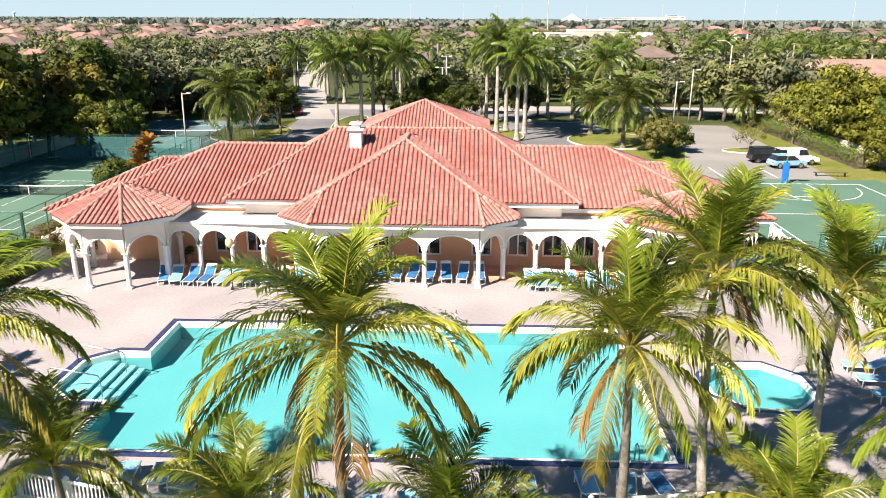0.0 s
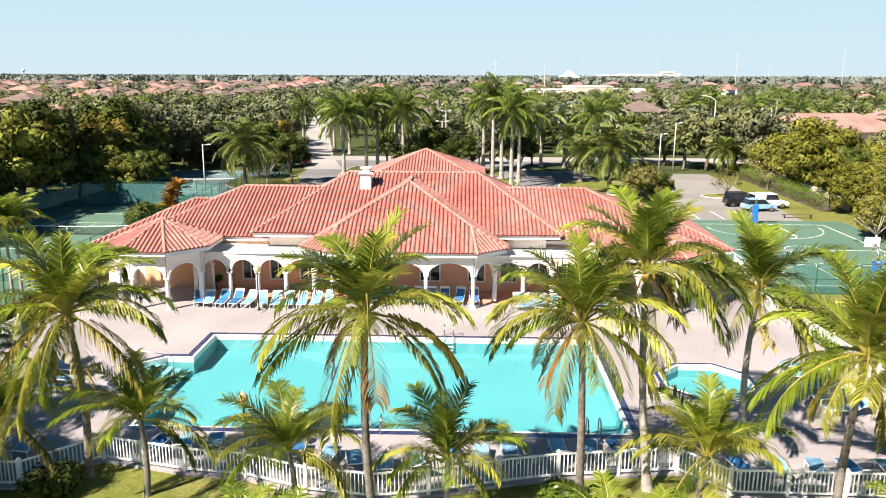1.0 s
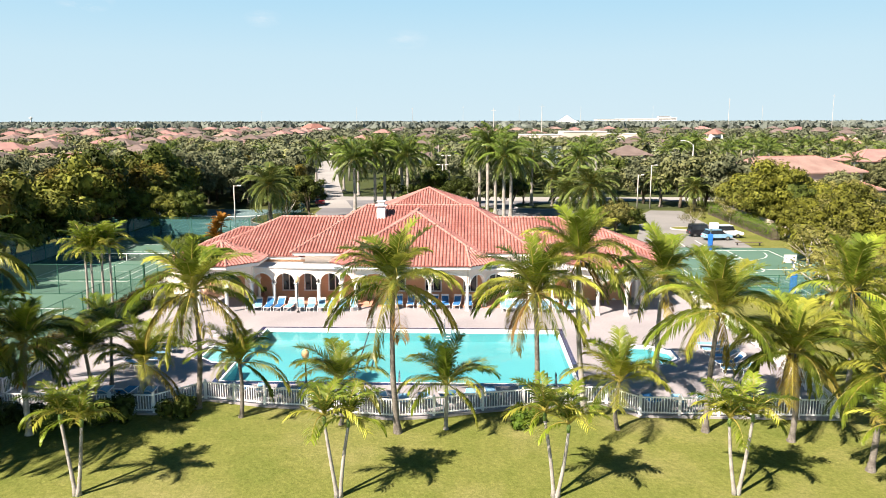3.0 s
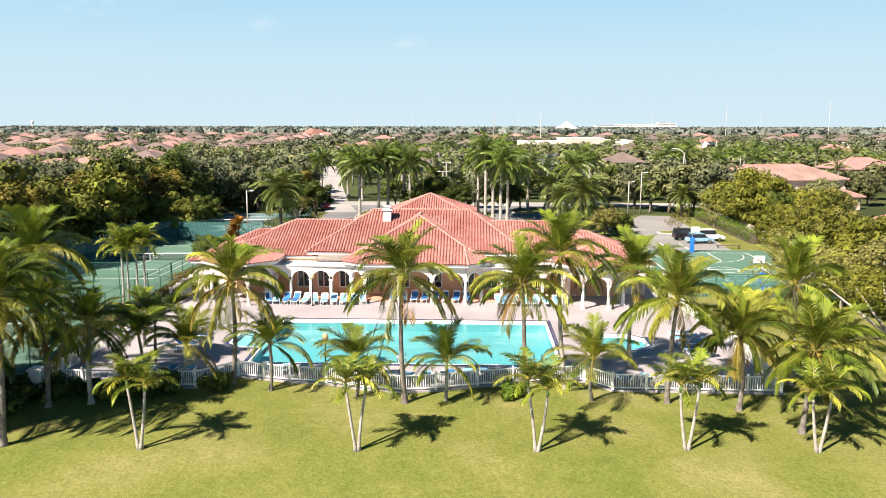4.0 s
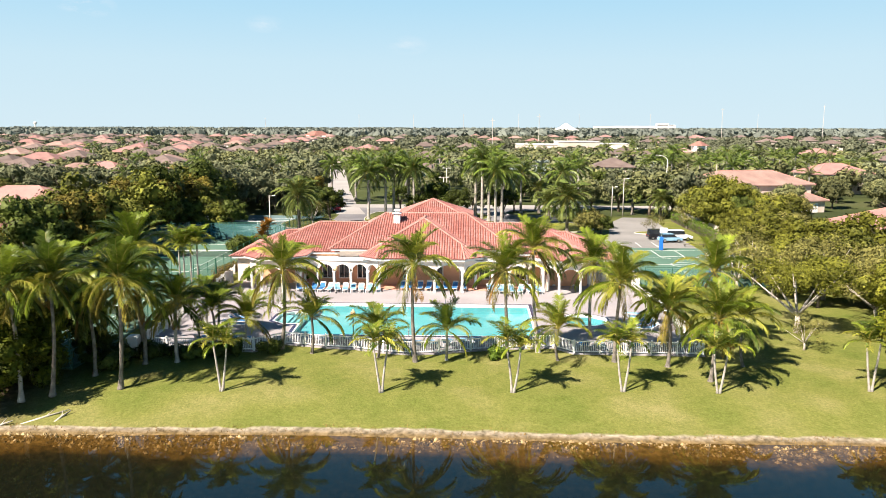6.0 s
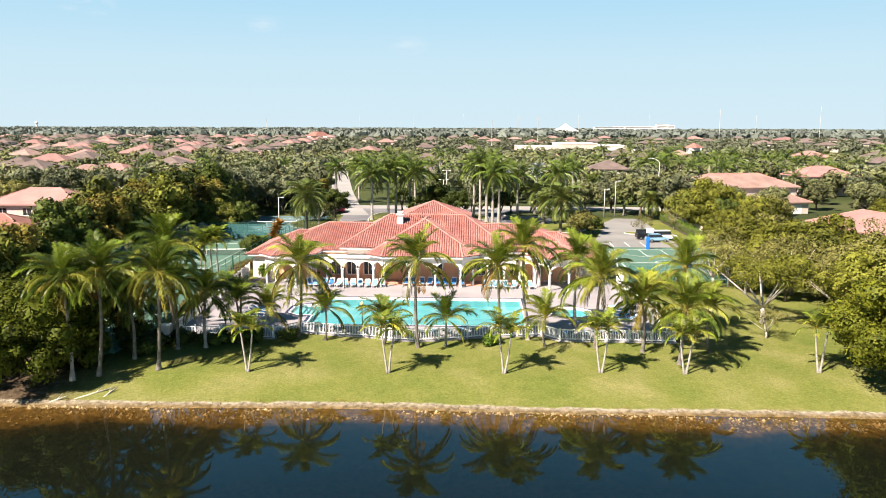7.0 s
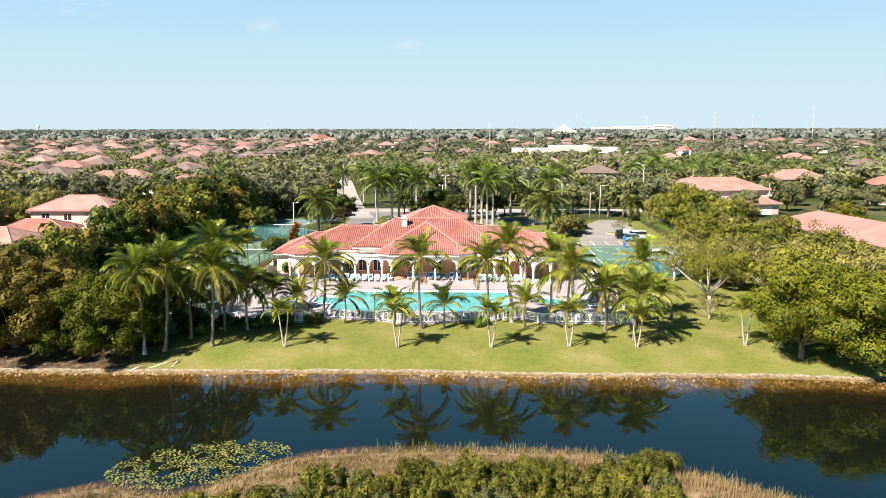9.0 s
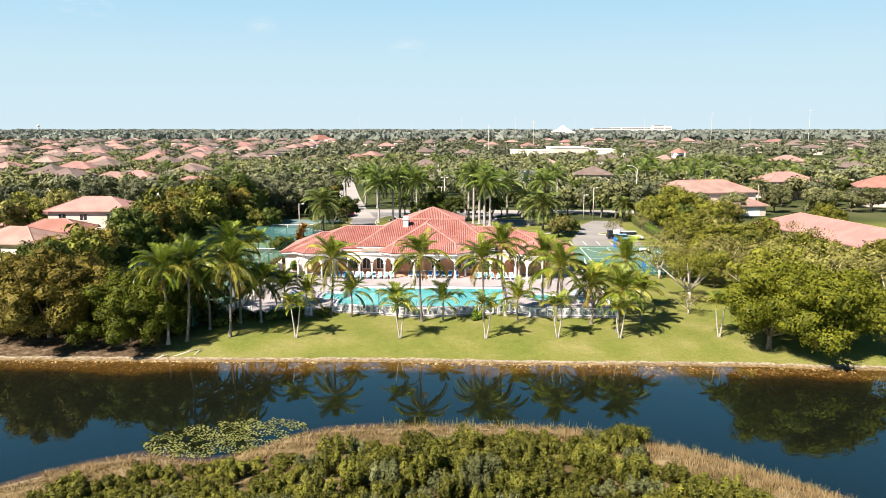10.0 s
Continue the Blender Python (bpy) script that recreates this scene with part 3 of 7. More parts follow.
# ---- pool deck ----
DECK = [(-29.5, 19.6), (-19.0, 19.7), (-16.8, 22.0), (-13.0, 21.1), (-10.4, 20.8), (-7.7, 19.8), (-5.0, 19.4), (-2.8, 19.8), (0.0, 20.7),
        (2.4, 21.3), (7.3, 22.0), (8.9, 20.3), (20.2, 20.2), (20.6, 34.0), (19.5, 47.0), (18.5, 57.0), (-28.0, 57.0), (-29.5, 46.0), (-30.0, 38.0)]
POOL = [(-17.0, 25.4), (6.1, 25.5), (6.1, 38.1), (-17.3, 38.0), (-17.3, 34.1), (-18.8, 34.1), (-20.0, 33.0), (-20.0, 30.3), (-18.8, 29.2), (-17.15, 29.2)]
SPA = [(11.5 + 2.4 * math.cos((k + 0.5) * math.pi / 4), 32.0 + 2.4 * math.sin((k + 0.5) * math.pi / 4)) for k in range(8)]
solo("pool_deck", plate("pool_deck", DECK, [offset_poly(POOL, 0.5), offset_poly(SPA, 0.35)], 0.0, -0.5, PAVER),
     "pale cream paved pool deck in bright sun", "deck", kind="structure")


def basin(name, outline, depth, label, tile):
    t = thing(name, (0, 0, 0), label, "pool", kind="structure")
    bed = Shape().prism(outline, -depth - 0.1, -depth)
    n = len(outline)
    for i in range(n):
        (x0, y0), (x1, y1) = outline[i - 1], outline[i]
        bed.face((x0, y0, -depth), (x1, y1, -depth), (x1, y1, -0.30), (x0, y0, -0.30))
    part("basin", bed.mesh("basin", POOLBED), t, "aqua plaster basin")
    part("coping", ring(Shape(), outline, 0.0, 0.14, 0.02, -0.3).mesh("coping", COPING), t, "white stone coping")
    if tile:
        part("tile_border", ring(Shape(), outline, 0.14, 0.5, 0.012, -0.3).mesh("tile_border", NAVY), t, "navy glazed border tiles")
    else:
        part("tile_border", ring(Shape(), outline, 0.14, 0.35, 0.012, -0.3).mesh("tile_border", NAVY), t, "thin navy tile border")
    water = part("pool_water", Shape().face(*[(x, y, -0.1) for x, y in outline]).mesh("pool_water", POOLWATER), t, "clear turquoise water")
    water.visible_shadow = False
    return t


pool = basin("swimming_pool", POOL, 1.0, "large turquoise swimming pool with navy tile border", True)
basin("hot_tub", SPA, 0.7, "eight-sided pale turquoise hot tub in the deck", False)
for k in range(4):
    x1 = -18.75 + 0.42 * k
    part("step", Shape().box(((-20.0 + x1) / 2, 31.65, -0.30 - 0.14 * k - 0.06), (x1 + 20.0, 4.4, 0.12)).mesh("step", STEPS, bevel=0.02), pool, "pale entry step under water")
rope = Shape().tube([(-8.95 + 0.55 * k / 24, 37.7 - 12.0 * k / 24, -0.07) for k in range(25)], [0.045] * 25, 6)
solo("lane_rope", rope.mesh("lane_rope", NAVY, smooth=True), "dark blue lane rope floating across the pool", "rope")


def ladder(x, y, turn):
    t = thing("pool_ladder", (x, y, 0), "polished steel ladder at the pool edge", "ladder", "pool ladders", turn=turn)
    for s in (-0.28, 0.28):
        pts = [(s, -0.55, 0.0), (s, -0.55, 0.55), (s, -0.40, 0.78), (s, -0.1, 0.80), (s, 0.12, 0.62), (s, 0.15, 0.0), (s, 0.15, -0.9)]
        part("rail", Shape().tube(pts, [0.035] * len(pts), 8).mesh("rail", STEEL, smooth=True), t)
    for z in (-0.25, -0.5, -0.75):
        part("tread", Shape().box((0, 0.15, z), (0.52, 0.09, 0.03)).mesh("tread", PVC), t)


for x, y, turn in ((-5.6, 25.45, 0), (4.4, 25.5, 0), (-2.6, 38.1, 180)):
    ladder(x, y, turn)
for y in (30.4, 32.9):
    pts = [(-20.3, y, 0.0), (-20.3, y, 0.8), (-20.1, y, 0.9), (-18.1, y, 0.55), (-18.0, y, 0.4), (-18.0, y, -0.5)]
    solo("stair_handrail", Shape().tube(pts, [0.03] * 6, 8).mesh("stair_handrail", STEEL, smooth=True), "steel handrail over the pool steps", "handrail", "pool handrails")

# ---- courts ----


def line_part(parent, x0, y0, x1, y1, z, wide=0.06):
    if x0 == x1:
        s = Shape().box((x0, (y0 + y1) / 2, z), (wide, abs(y1 - y0), 0.008))
    else:
        s = Shape().box(((x0 + x1) / 2, y0, z), (abs(x1 - x0), wide, 0.008))
    part("court_line", s.mesh("court_line", LINE), parent)


def tennis_court(cy, paint, depth, label):
    cx, z = -42.5, -0.02
    t = thing("tennis_court", (cx, cy, 0), label, "tennis court", "tennis courts", kind="structure")
    part("surface", Shape().box((0, 0, -0.12), (20.0, depth, 0.2)).mesh("surface", paint), t)
    for s in (-1, 1):
        line_part(t, s * 5.485, -11.885, s * 5.485, 11.885, z + 0.004)
        line_part(t, s * 4.115, -11.885, s * 4.115, 11.885, z + 0.004)
        line_part(t, -5.485, s * 11.885, 5.485, s * 11.885, z + 0.006, 0.1)
        line_part(t, -4.115, s * 6.4, 4.115, s * 6.4, z + 0.006)
    line_part(t, 0, -6.4, 0, 6.4, z + 0.007)
    n = thing("tennis_net", (cx, cy, z), "black tennis net with a white top band", "net", "tennis nets")
    for s in (-1, 1):
        part("post", Shape().lathe((s * 6.4, 0, 0), [(0.05, 0), (0.05, 1.07), (0.03, 1.1)], 10).mesh("post", GREENMETAL), n)
    net, band = Shape(), Shape()
    k = 16
    for i in range(k):
        xa, xb = -6.4 + 12.8 * i / k, -6.4 + 12.8 * (i + 1) / k
        za, zb = (0.914 + 0.156 * (abs(x) / 6.4) ** 2 for x in (xa, xb))
        net.face((xa, 0, 0.03), (xb, 0, 0.03), (xb, 0, zb - 0.05), (xa, 0, za - 0.05))
        for y in (-0.03, 0.03):
            band.face((xa, y, za - 0.09), (xb, y, zb - 0.09), (xb, y, zb), (xa, y, za))
        band.face((xa, -0.03, za), (xb, -0.03, zb), (xb, 0.03, zb), (xa, 0.03, za))
    part("mesh_net", net.mesh("mesh_net", NETTING), n)
    part("top_band", band.mesh("top_band", LINE), n, "white canvas top band")
    part("strap", Shape().box((0, 0, 0.45), (0.06, 0.05, 0.9)).mesh("strap", LINE), n, "white centre strap")


tennis_court(32.1, COURT, 35.0, "green painted tennis court with white lines")
tennis_court(67.7, COURT, 36.0, "green painted tennis court half in tree shade")
tennis_court(104.0, COURTB, 35.0, "blue-green tennis court behind the hedge")


def court_fence(x0, y0, x1, y1, high, screen, label="tall green court fence with mesh"):
    d = Vector((x1 - x0, y1 - y0))
    n = max(1, round(d.length / 3.0))
    t = thing("court_fence", (x0, y0, -0.05), label, "fence", "court fences", turn=math.degrees(math.atan2(d.y, d.x)))
    L = d.length
    post = Shape().lathe((0, 0, 0), [(0.045, 0), (0.045, high), (0.02, high + 0.04)], 8).mesh("post", GREENMETAL)
    for i in range(n + 1):
        part("post", post, t, m=pose(L * i / n, 0, 0))
    for z in (0.08, high * 0.5, high - 0.03):
        part("rail", Shape().tube([(0, 0, z), (L, 0, z)], [0.025, 0.025], 6).mesh("rail", GREENMETAL), t)
    part("mesh_panel", Shape().face((0, 0.01, 0.05), (L, 0.01, 0.05), (L, 0.01, high), (0, 0.01, high)).mesh("mesh_panel", CHAIN), t)
    if screen:
        part("windscreen", Shape().face((0, -0.03, 0.1), (L, -0.03, 0.1), (L, -0.03, high * 0.92), (0, -0.03, high * 0.92)).mesh("windscreen", SCREEN), t, "teal windscreen cloth")


for a in ((-32.5, 14.5, -32.5, 49.8, 3.0, 0), (-32.5, 50.0, -32.5, 85.5, 3.0, 0), (-52.4, 49.9, -32.6, 49.9, 3.0, 0), (-52.5, 14.5, -52.5, 49.8, 3.0, 1),
          (-52.5, 50.0, -52.5, 85.5, 3.0, 1), (-52.4, 14.4, -32.6, 14.4, 3.0, 0), (-52.4, 85.7, -32.6, 85.7, 3.0, 1), (-32.5, 86.0, -32.5, 121.0, 3.0, 1)):
    court_fence(*a)
court_fence(41.0, 49.5, 21.5, 49.5, 2.4, 1, "green fence with a teal windscreen by the basketball court")

bc = thing("basketball_court", (30.4, 64.5, 0), "green basketball court with white markings", "basketball court", kind="structure")
part("surface", Shape().box((0.4, 0.0, -0.12), (19.6, 30.0, 0.2)).mesh("surface", COURT), bc)
for s in (-1, 1):
    line_part(bc, s * 7.2, -12.7, s * 7.2, 12.7, -0.014, 0.1)
    line_part(bc, -7.2, s * 12.7, 7.2, s * 12.7, -0.012, 0.1)
    for x in (-1.83, 1.83):
        line_part(bc, x, s * 6.9, x, s * 12.7, -0.010, 0.1)
    line_part(bc, -1.83, s * 6.9, 1.83, s * 6.9, -0.008, 0.1)
line_part(bc, -7.2, 0, 7.2, 0, -0.010, 0.1)


def arc_line(parent, cx, cy, r, a0, a1):
    s, n = Shape(), 32
    for i in range(n):
        a, b = (radians(a0 + (a1 - a0) * k / n) for k in (i, i + 1))
        s.face(*[(cx + q * math.cos(w), cy + q * math.sin(w), -0.011) for q, w in ((r - 0.05, a), (r + 0.05, a), (r + 0.05, b), (r - 0.05, b))])
    part("court_line", s.mesh("court_line", LINE), parent)


arc_line(bc, 0, 0, 1.83, 0, 360)
arc_line(bc, 0, 11.1, 6.0, 180, 360)
arc_line(bc, 0, -11.1, 6.0, 0, 180)
arc_line(bc, 0, 6.9, 1.83, 180, 360)
arc_line(bc, 0, -6.9, 1.83, 0, 180)
for s in (1, -1):
    h = thing("basketball_hoop", (30.2, 64.5 + s * 13.0, 0), "basketball hoop on a blue padded post", "basketball hoop", "hoops", turn=0 if s > 0 else 180)
    part("pole", Shape().tube([(0, 0, 0), (0, 0, 2.6), (0, -0.5, 3.2), (0, -1.1, 3.3)], [0.08] * 4, 8).mesh("pole", STEEL, smooth=True), h)
    part("pad", Shape().box((0, 0, 1.05), (0.55, 0.45, 2.1)).mesh("pad", BLUEPAD, bevel=0.06), h, "thick bright blue post pad")
    part("backboard", Shape().box((0, -1.15, 3.35), (1.2, 0.05, 0.8)).mesh("backboard", PVC, bevel=0.015), h, "plain white backboard")
    part("rim", Shape().tube([(0.23 * math.cos(k * math.pi / 8), -1.45 + 0.23 * math.sin(k * math.pi / 8), 3.05) for k in range(17)], [0.012] * 17, 6).mesh("rim", HROOFR), h, "orange steel rim")

# ---- roads ----
solo("parking_lot", Shape().prism([(22.3, 79.8), (36.5, 79.8), (37.2, 95.0), (38.2, 121.5), (32.6, 122.0), (28.0, 112.0), (25.6, 98.0), (23.0, 88.0)], -0.3, -0.03).mesh("parking_lot", ASPHALT),
     "sun-bleached grey asphalt parking lot", "parking lot", kind="structure")
solo("drive", Shape().prism([(-28.5, 97.0), (18.0, 97.0), (18.0, 128.0), (17.0, 142.0), (-29.5, 142.0), (-30.0, 128.0)], -0.3, -0.034).mesh("drive", ASPHALTD),
     "dark asphalt entrance drive behind the clubhouse", "road", kind="structure")
solo("road", Shape().prism([(-30.5, 125.0), (-24.0, 125.0), (-29.0, 145.0), (-38.0, 190.0), (-58.0, 300.0), (-64.5, 300.0), (-45.0, 190.0), (-36.0, 145.0)], -0.3, -0.030).mesh("road", ASPHALTP),
     "pale grey street leading away through the trees", "road", kind="structure")
solo("side_road", Shape().prism([(-29.0, 139.0), (60.0, 139.0), (62.0, 147.0), (-32.0, 147.0)], -0.3, -0.026).mesh("side_road", ASPHALTP), "pale asphalt cross street", "road", kind="structure")
for x in (22.2, 25.0, 27.8, 30.6):
    solo("parking_line", Shape().box((x, 83.0, -0.022), (0.12, 5.2, 0.008)).mesh("parking_line", LINE), "faded white parking line", "road marking", "parking lines", "structure")


def island(pts, name="planted_island"):
    t = thing(name, (0, 0, 0), "grassy planted island with a pale kerb", "traffic island", "islands", "structure")
    part("kerb", ring(Shape(), pts, 0.0, 0.18, 0.12, -0.1).mesh("kerb", CONCRETE), t)
    part("turf", Shape().prism(pts, -0.1, 0.10).mesh("turf", GROUND), t)


def oval(cx, cy, rx, ry, n=20):
    return [(cx + rx * math.cos(2 * math.pi * k / n), cy + ry * math.sin(2 * math.pi * k / n)) for k in range(n)]


for o in (oval(-8.0, 121.0, 12.0, 9.5), oval(-20.6, 119.5, 2.4, 10.0), oval(3.0, 108.0, 2.6, 5.5), oval(17.6, 104.5, 6.0, 7.0), oval(33.2, 97.2, 3.0, 1.7), oval(-33.0, 108.0, 5.4, 8.0), oval(12.5, 128.0, 5.0, 5.0)):
    island(o)

# ---- clubhouse ----
AX = -6.05
club = thing("clubhouse", (AX, 52.0, 0), "cream stucco clubhouse with hipped red barrel-tile roofs", "building")
BACK = club.matrix_basis.inverted()


def cpart(name, shape, material, parent=None, label="", smooth=False, bevel=0.0, kind=""):
    ob = part(name, shape.mesh(name, material, smooth=smooth, bevel=bevel), parent or club, label, kind=kind)
    ob.matrix_basis = BACK if parent in (None, club) else Matrix()
    return ob


def clip(poly, a, b, c):
    """The part of an outline where a*x + b*y + c <= 0."""
    out = []
    for i in range(len(poly)):
        p, q = poly[i - 1], poly[i]
        fp, fq = a * p[0] + b * p[1] + c, a * q[0] + b * q[1] + c
        if (fp <= 0) != (fq <= 0):
            t = fp / (fp - fq)
            out.append((p[0] + (q[0] - p[0]) * t, p[1] + (q[1] - p[1]) * t))
        if fq <= 0:
            out.append(q)
    return out


class Hip:
    """A hipped roof over a convex outline: each eave rises at its own pitch."""

    def __init__(self, poly, z, pitch):
        self.poly, self.z, n = poly, z, len(poly)
        pitch = pitch if isinstance(pitch, (list, tuple)) else [pitch] * n
        self.planes = []
        for i in range(n):
            (x0, y0), (x1, y1) = poly[i], poly[(i + 1) % n]
            L = math.hypot(x1 - x0, y1 - y0)
            a, b = -(y1 - y0) / L * pitch[i], (x1 - x0) / L * pitch[i]
            self.planes.append((a, b, -(a * x0 + b * y0)))

    def top(self, x, y):
        if not inside(x, y, self.poly):
            return -1e3
        return self.z + min(a * x + b * y + c for a, b, c in self.planes)

    def facets(self):
        for i, (a, b, c) in enumerate(self.planes):
            reg = self.poly
            for j, (d, e, f) in enumerate(self.planes):
                if j != i and reg:
                    reg = clip(reg, a - d, b - e, c - f)
            if len(reg) > 2:
                yield i, (a, b, c), reg


def mirror(poly):
    return [(2 * AX - x, y) for x, y in reversed(poly)]


def octagon(cx, cy, r):
    return [(cx + r * math.cos(radians(22.5 + 45 * k)), cy + r * math.sin(radians(22.5 + 45 * k))) for k in range(8)]


def rect(x0, y0, x1, y1):
    return [(x0, y0), (x1, y0), (x1, y1), (x0, y1)]


BAY = [(-0.8, 43.6), (1.4, 45.3), (1.4, 56.0), (2 * AX - 1.4, 56.0), (2 * AX - 1.4, 45.3), (2 * AX + 0.8, 43.6)]
TUR = (-23.5, 46.1)
TURR = (2 * AX + 23.5, 46.1)
ROOFS = {
    "middle": Hip(rect(-17.4, 47.1, 2 * AX + 17.4, 63.7), 4.68, [0.42, 0.575, 0.42, 0.575]),
    "wing": Hip(rect(-27.0, 48.5, 2 * AX + 27.0, 62.3), 4.05, 0.42),
    "outer": Hip(rect(-30.5, 49.3, 2 * AX + 30.5, 61.5), 3.28, 0.42),
    "bay": Hip(BAY, 4.1, [0.56, 0.52, 2.0, 0.52, 0.56, 0.5]),
    "turret": Hip(octagon(*TUR, 4.2), 4.25, 0.42),
    "turret east": Hip(octagon(*TURR, 4.2), 4.25, 0.42),
    "porch": Hip(rect(AX - 6.2, 66.6, AX + 6.2, 79.0), 5.85, 0.42),
}


def barrel_tiles(plane, region, i, poly, z, others):
    """Rows of half-round tiles on one roof slope."""
    a, b, c = plane
    p = math.hypot(a, b)
    nx, ny = a / p, b / p
    ux, uy = ny, -nx
    us, vs = [x * ux + y * uy for x, y in region], [x * nx + y * ny for x, y in region]
    dv = 0.42 * math.cos(math.atan(p))
    v0 = min(vs)
    verts, faces = [], []
    for r in range(int((max(vs) - v0) / dv) + 1):
        for q in range(int(min(us) / 0.31) - 1, int(max(us) / 0.31) + 2):
            u, v = q * 0.31, v0 + r * dv
            x, y = u * ux + (v + dv / 2) * nx, u * uy + (v + dv / 2) * ny
            if not inside(x, y, region):
                continue
            zz = z + a * x + b * y + c
            if any(o.top(x, y) > zz + 0.12 for o in others):
                continue
            k = len(verts)
            jit = 0.012 * noise.noise((x * 9, y * 9, 1))
            for vv, lift, wide in ((v - 0.02, 0.045 + jit, 0.128), (v + dv + 0.03, 0.012 + jit, 0.108)):
                for ang in (0, 45, 90, 135, 180):
                    cu, cz = wide * math.cos(radians(ang)), 0.085 * math.sin(radians(ang))
                    X, Y = (u + cu) * ux + vv * nx, (u + cu) * uy + vv * ny
                    verts.append((X, Y, z + a * X + b * Y + c + lift + cz))
            faces += [(k + j + 1, k + j, k + 5 + j, k + 6 + j) for j in range(4)]
    return verts, faces


for name, hip in ROOFS.items():
    others = [o for k, o in ROOFS.items() if k != name]
    bed, caps, seen = Shape(), Shape(), set()
    tiles = []
    for i, plane, reg in hip.facets():
        bed.face(*[(x, y, hip.z + plane[0] * x + plane[1] * y + plane[2]) for x, y in reg])
        s = Shape()
        s.v, s.f = barrel_tiles(plane, reg, i, hip.poly, hip.z, others)
        if s.f:
            tiles.append(s)
        for k in range(len(reg)):
            P, Q = [Vector((x, y, hip.z + plane[0] * x + plane[1] * y + plane[2])) for x, y in (reg[k - 1], reg[k])]
            key = tuple(round(t, 1) for t in (P + Q))
            if min((P + Q).z / 2 - hip.z, (P - Q).length) > 0.08 and key not in seen:
                seen.add(key)
                m = max(1, int((P - Q).length / 0.42))
                for w in range(m):
                    A, B = P.lerp(Q, w / m), P.lerp(Q, (w + 1.12) / m)
                    mid = (A + B) / 2
                    if not any(o.top(mid.x, mid.y) > mid.z + 0.15 for o in others):
                        up = Vector((0, 0, 0.05))
                        lo, hi = (0.128, 0.115) if A.z < B.z else (0.115, 0.128)
                        caps.tube([A + up, B + up], [lo, hi], 7)
    roof = cpart("roof", bed, TILEBED, label="hipped roof of salmon-red barrel tiles")
    for s in tiles:
        cpart("roof_tiles", s, TILE, roof, "rows of salmon-red clay barrel tiles", kind="stuff")
    if caps.f:
        cpart("ridge_trim", caps, CAP, roof, "paler ridge cap tiles", smooth=True, kind="stuff")
    inner = offset_poly(hip.poly, -0.12)
    cpart("fascia", Shape().prism(inner, hip.z - 0.28, hip.z - 0.02), WHITE, roof, "white painted fascia and soffit")


def arch_wall(p, q, n, spring, rise, top, thick, pier=0.16, material=STUCCO):
    """A wall over n arches between two points; it stands on columns."""
    d = Vector((q[0] - p[0], q[1] - p[1]))
    L = d.length
    d /= L
    nrm = Vector((d.y, -d.x))
    w = L / n
    prof = []
    for k in range(n):
        prof.append((k * w, spring))
        for j in range(17):
            a = math.pi * j / 16
            prof.append((k * w + w / 2 - (w / 2 - pier) * math.cos(a), spring + rise * math.sin(a)))
    prof.append((L, spring))

    def at(s, z, o):
        return (p[0] + d.x * s + nrm.x * o, p[1] + d.y * s + nrm.y * o, z)

    wall, trims = Shape(), []
    h = thick / 2
    for (s0, z0), (s1, z1) in zip(prof, prof[1:]):
        wall.face(at(s0, z0, h), at(s1, z1, h), at(s1, top, h), at(s0, top, h))
        wall.face(at(s1, z1, -h), at(s0, z0, -h), at(s0, top, -h), at(s1, top, -h))
        wall.face(at(s1, z1, h), at(s0, z0, h), at(s0, z0, -h), at(s1, z1, -h))
    wall.face(at(0, top, h), at(L, top, h), at(L, top, -h), at(0, top, -h))
    wall.face(at(0, spring, -h), at(0, spring, h), at(0, top, h), at(0, top, -h))
    wall.face(at(L, spring, h), at(L, spring, -h), at(L, top, -h), at(L, top, h))
    for k in range(n):
        c, rr, trim = k * w + w / 2, w / 2 - pier, Shape()
        trims.append(trim)
        for j in range(16):
            a0, a1 = math.pi * j / 16, math.pi * (j + 1) / 16
            P = [(c - r0 * math.cos(a), spring + r1 * math.sin(a)) for a, (r0, r1) in ((a0, (rr, rise)), (a1, (rr, rise)), (a1, (rr + 0.1, rise + 0.1)), (a0, (rr + 0.1, rise + 0.1)))]
            trim.face(*[at(s, z, h + 0.035) for s, z in P])
            trim.face(at(*P[3], h + 0.035), at(*P[2], h + 0.035), at(*P[2], h), at(*P[3], h))
            trim.face(at(*P[1], h + 0.035), at(*P[0], h + 0.035), at(*P[0], h), at(*P[1], h))
    ob = cpart("arched_wall", wall, material, label="cream stucco wall with round arches")
    for trim in trims:
        cpart("arch_trim", trim, WHITE, ob, "white arch moulding")


def column(x, y, top, r=0.15):
    s = Shape().box((0, 0, 0.06), (2.6 * r, 2.6 * r, 0.12)).lathe((0, 0, 0.12), [(r * 1.2, 0), (r * 1.2, 0.05), (r, 0.10), (r * 0.95, top - 0.36), (r, top - 0.32), (r * 1.25, top - 0.2)], 14)
    s.box((0, 0, top - 0.05), (2.5 * r, 2.5 * r, 0.10))
    ob = part("column", s.mesh("column", WHITE, bevel=0.0), club, "white column with a square capital")
    ob.matrix_basis = BACK @ pose(x, y, 0)


def both(fn, pts):
    fn(pts)
    fn([(2 * AX - x, y) for x, y in reversed(pts)])


def loggia(pts):
    (x0, y0), (x1, y1) = pts
    arch_wall((x0, y0), (x1, y1), 4, 2.2, 0.86, 3.5, 0.34)
    for k in range(5):
        column(x0 + (x1 - x0) * k / 4, y0, 2.2, 0.16)


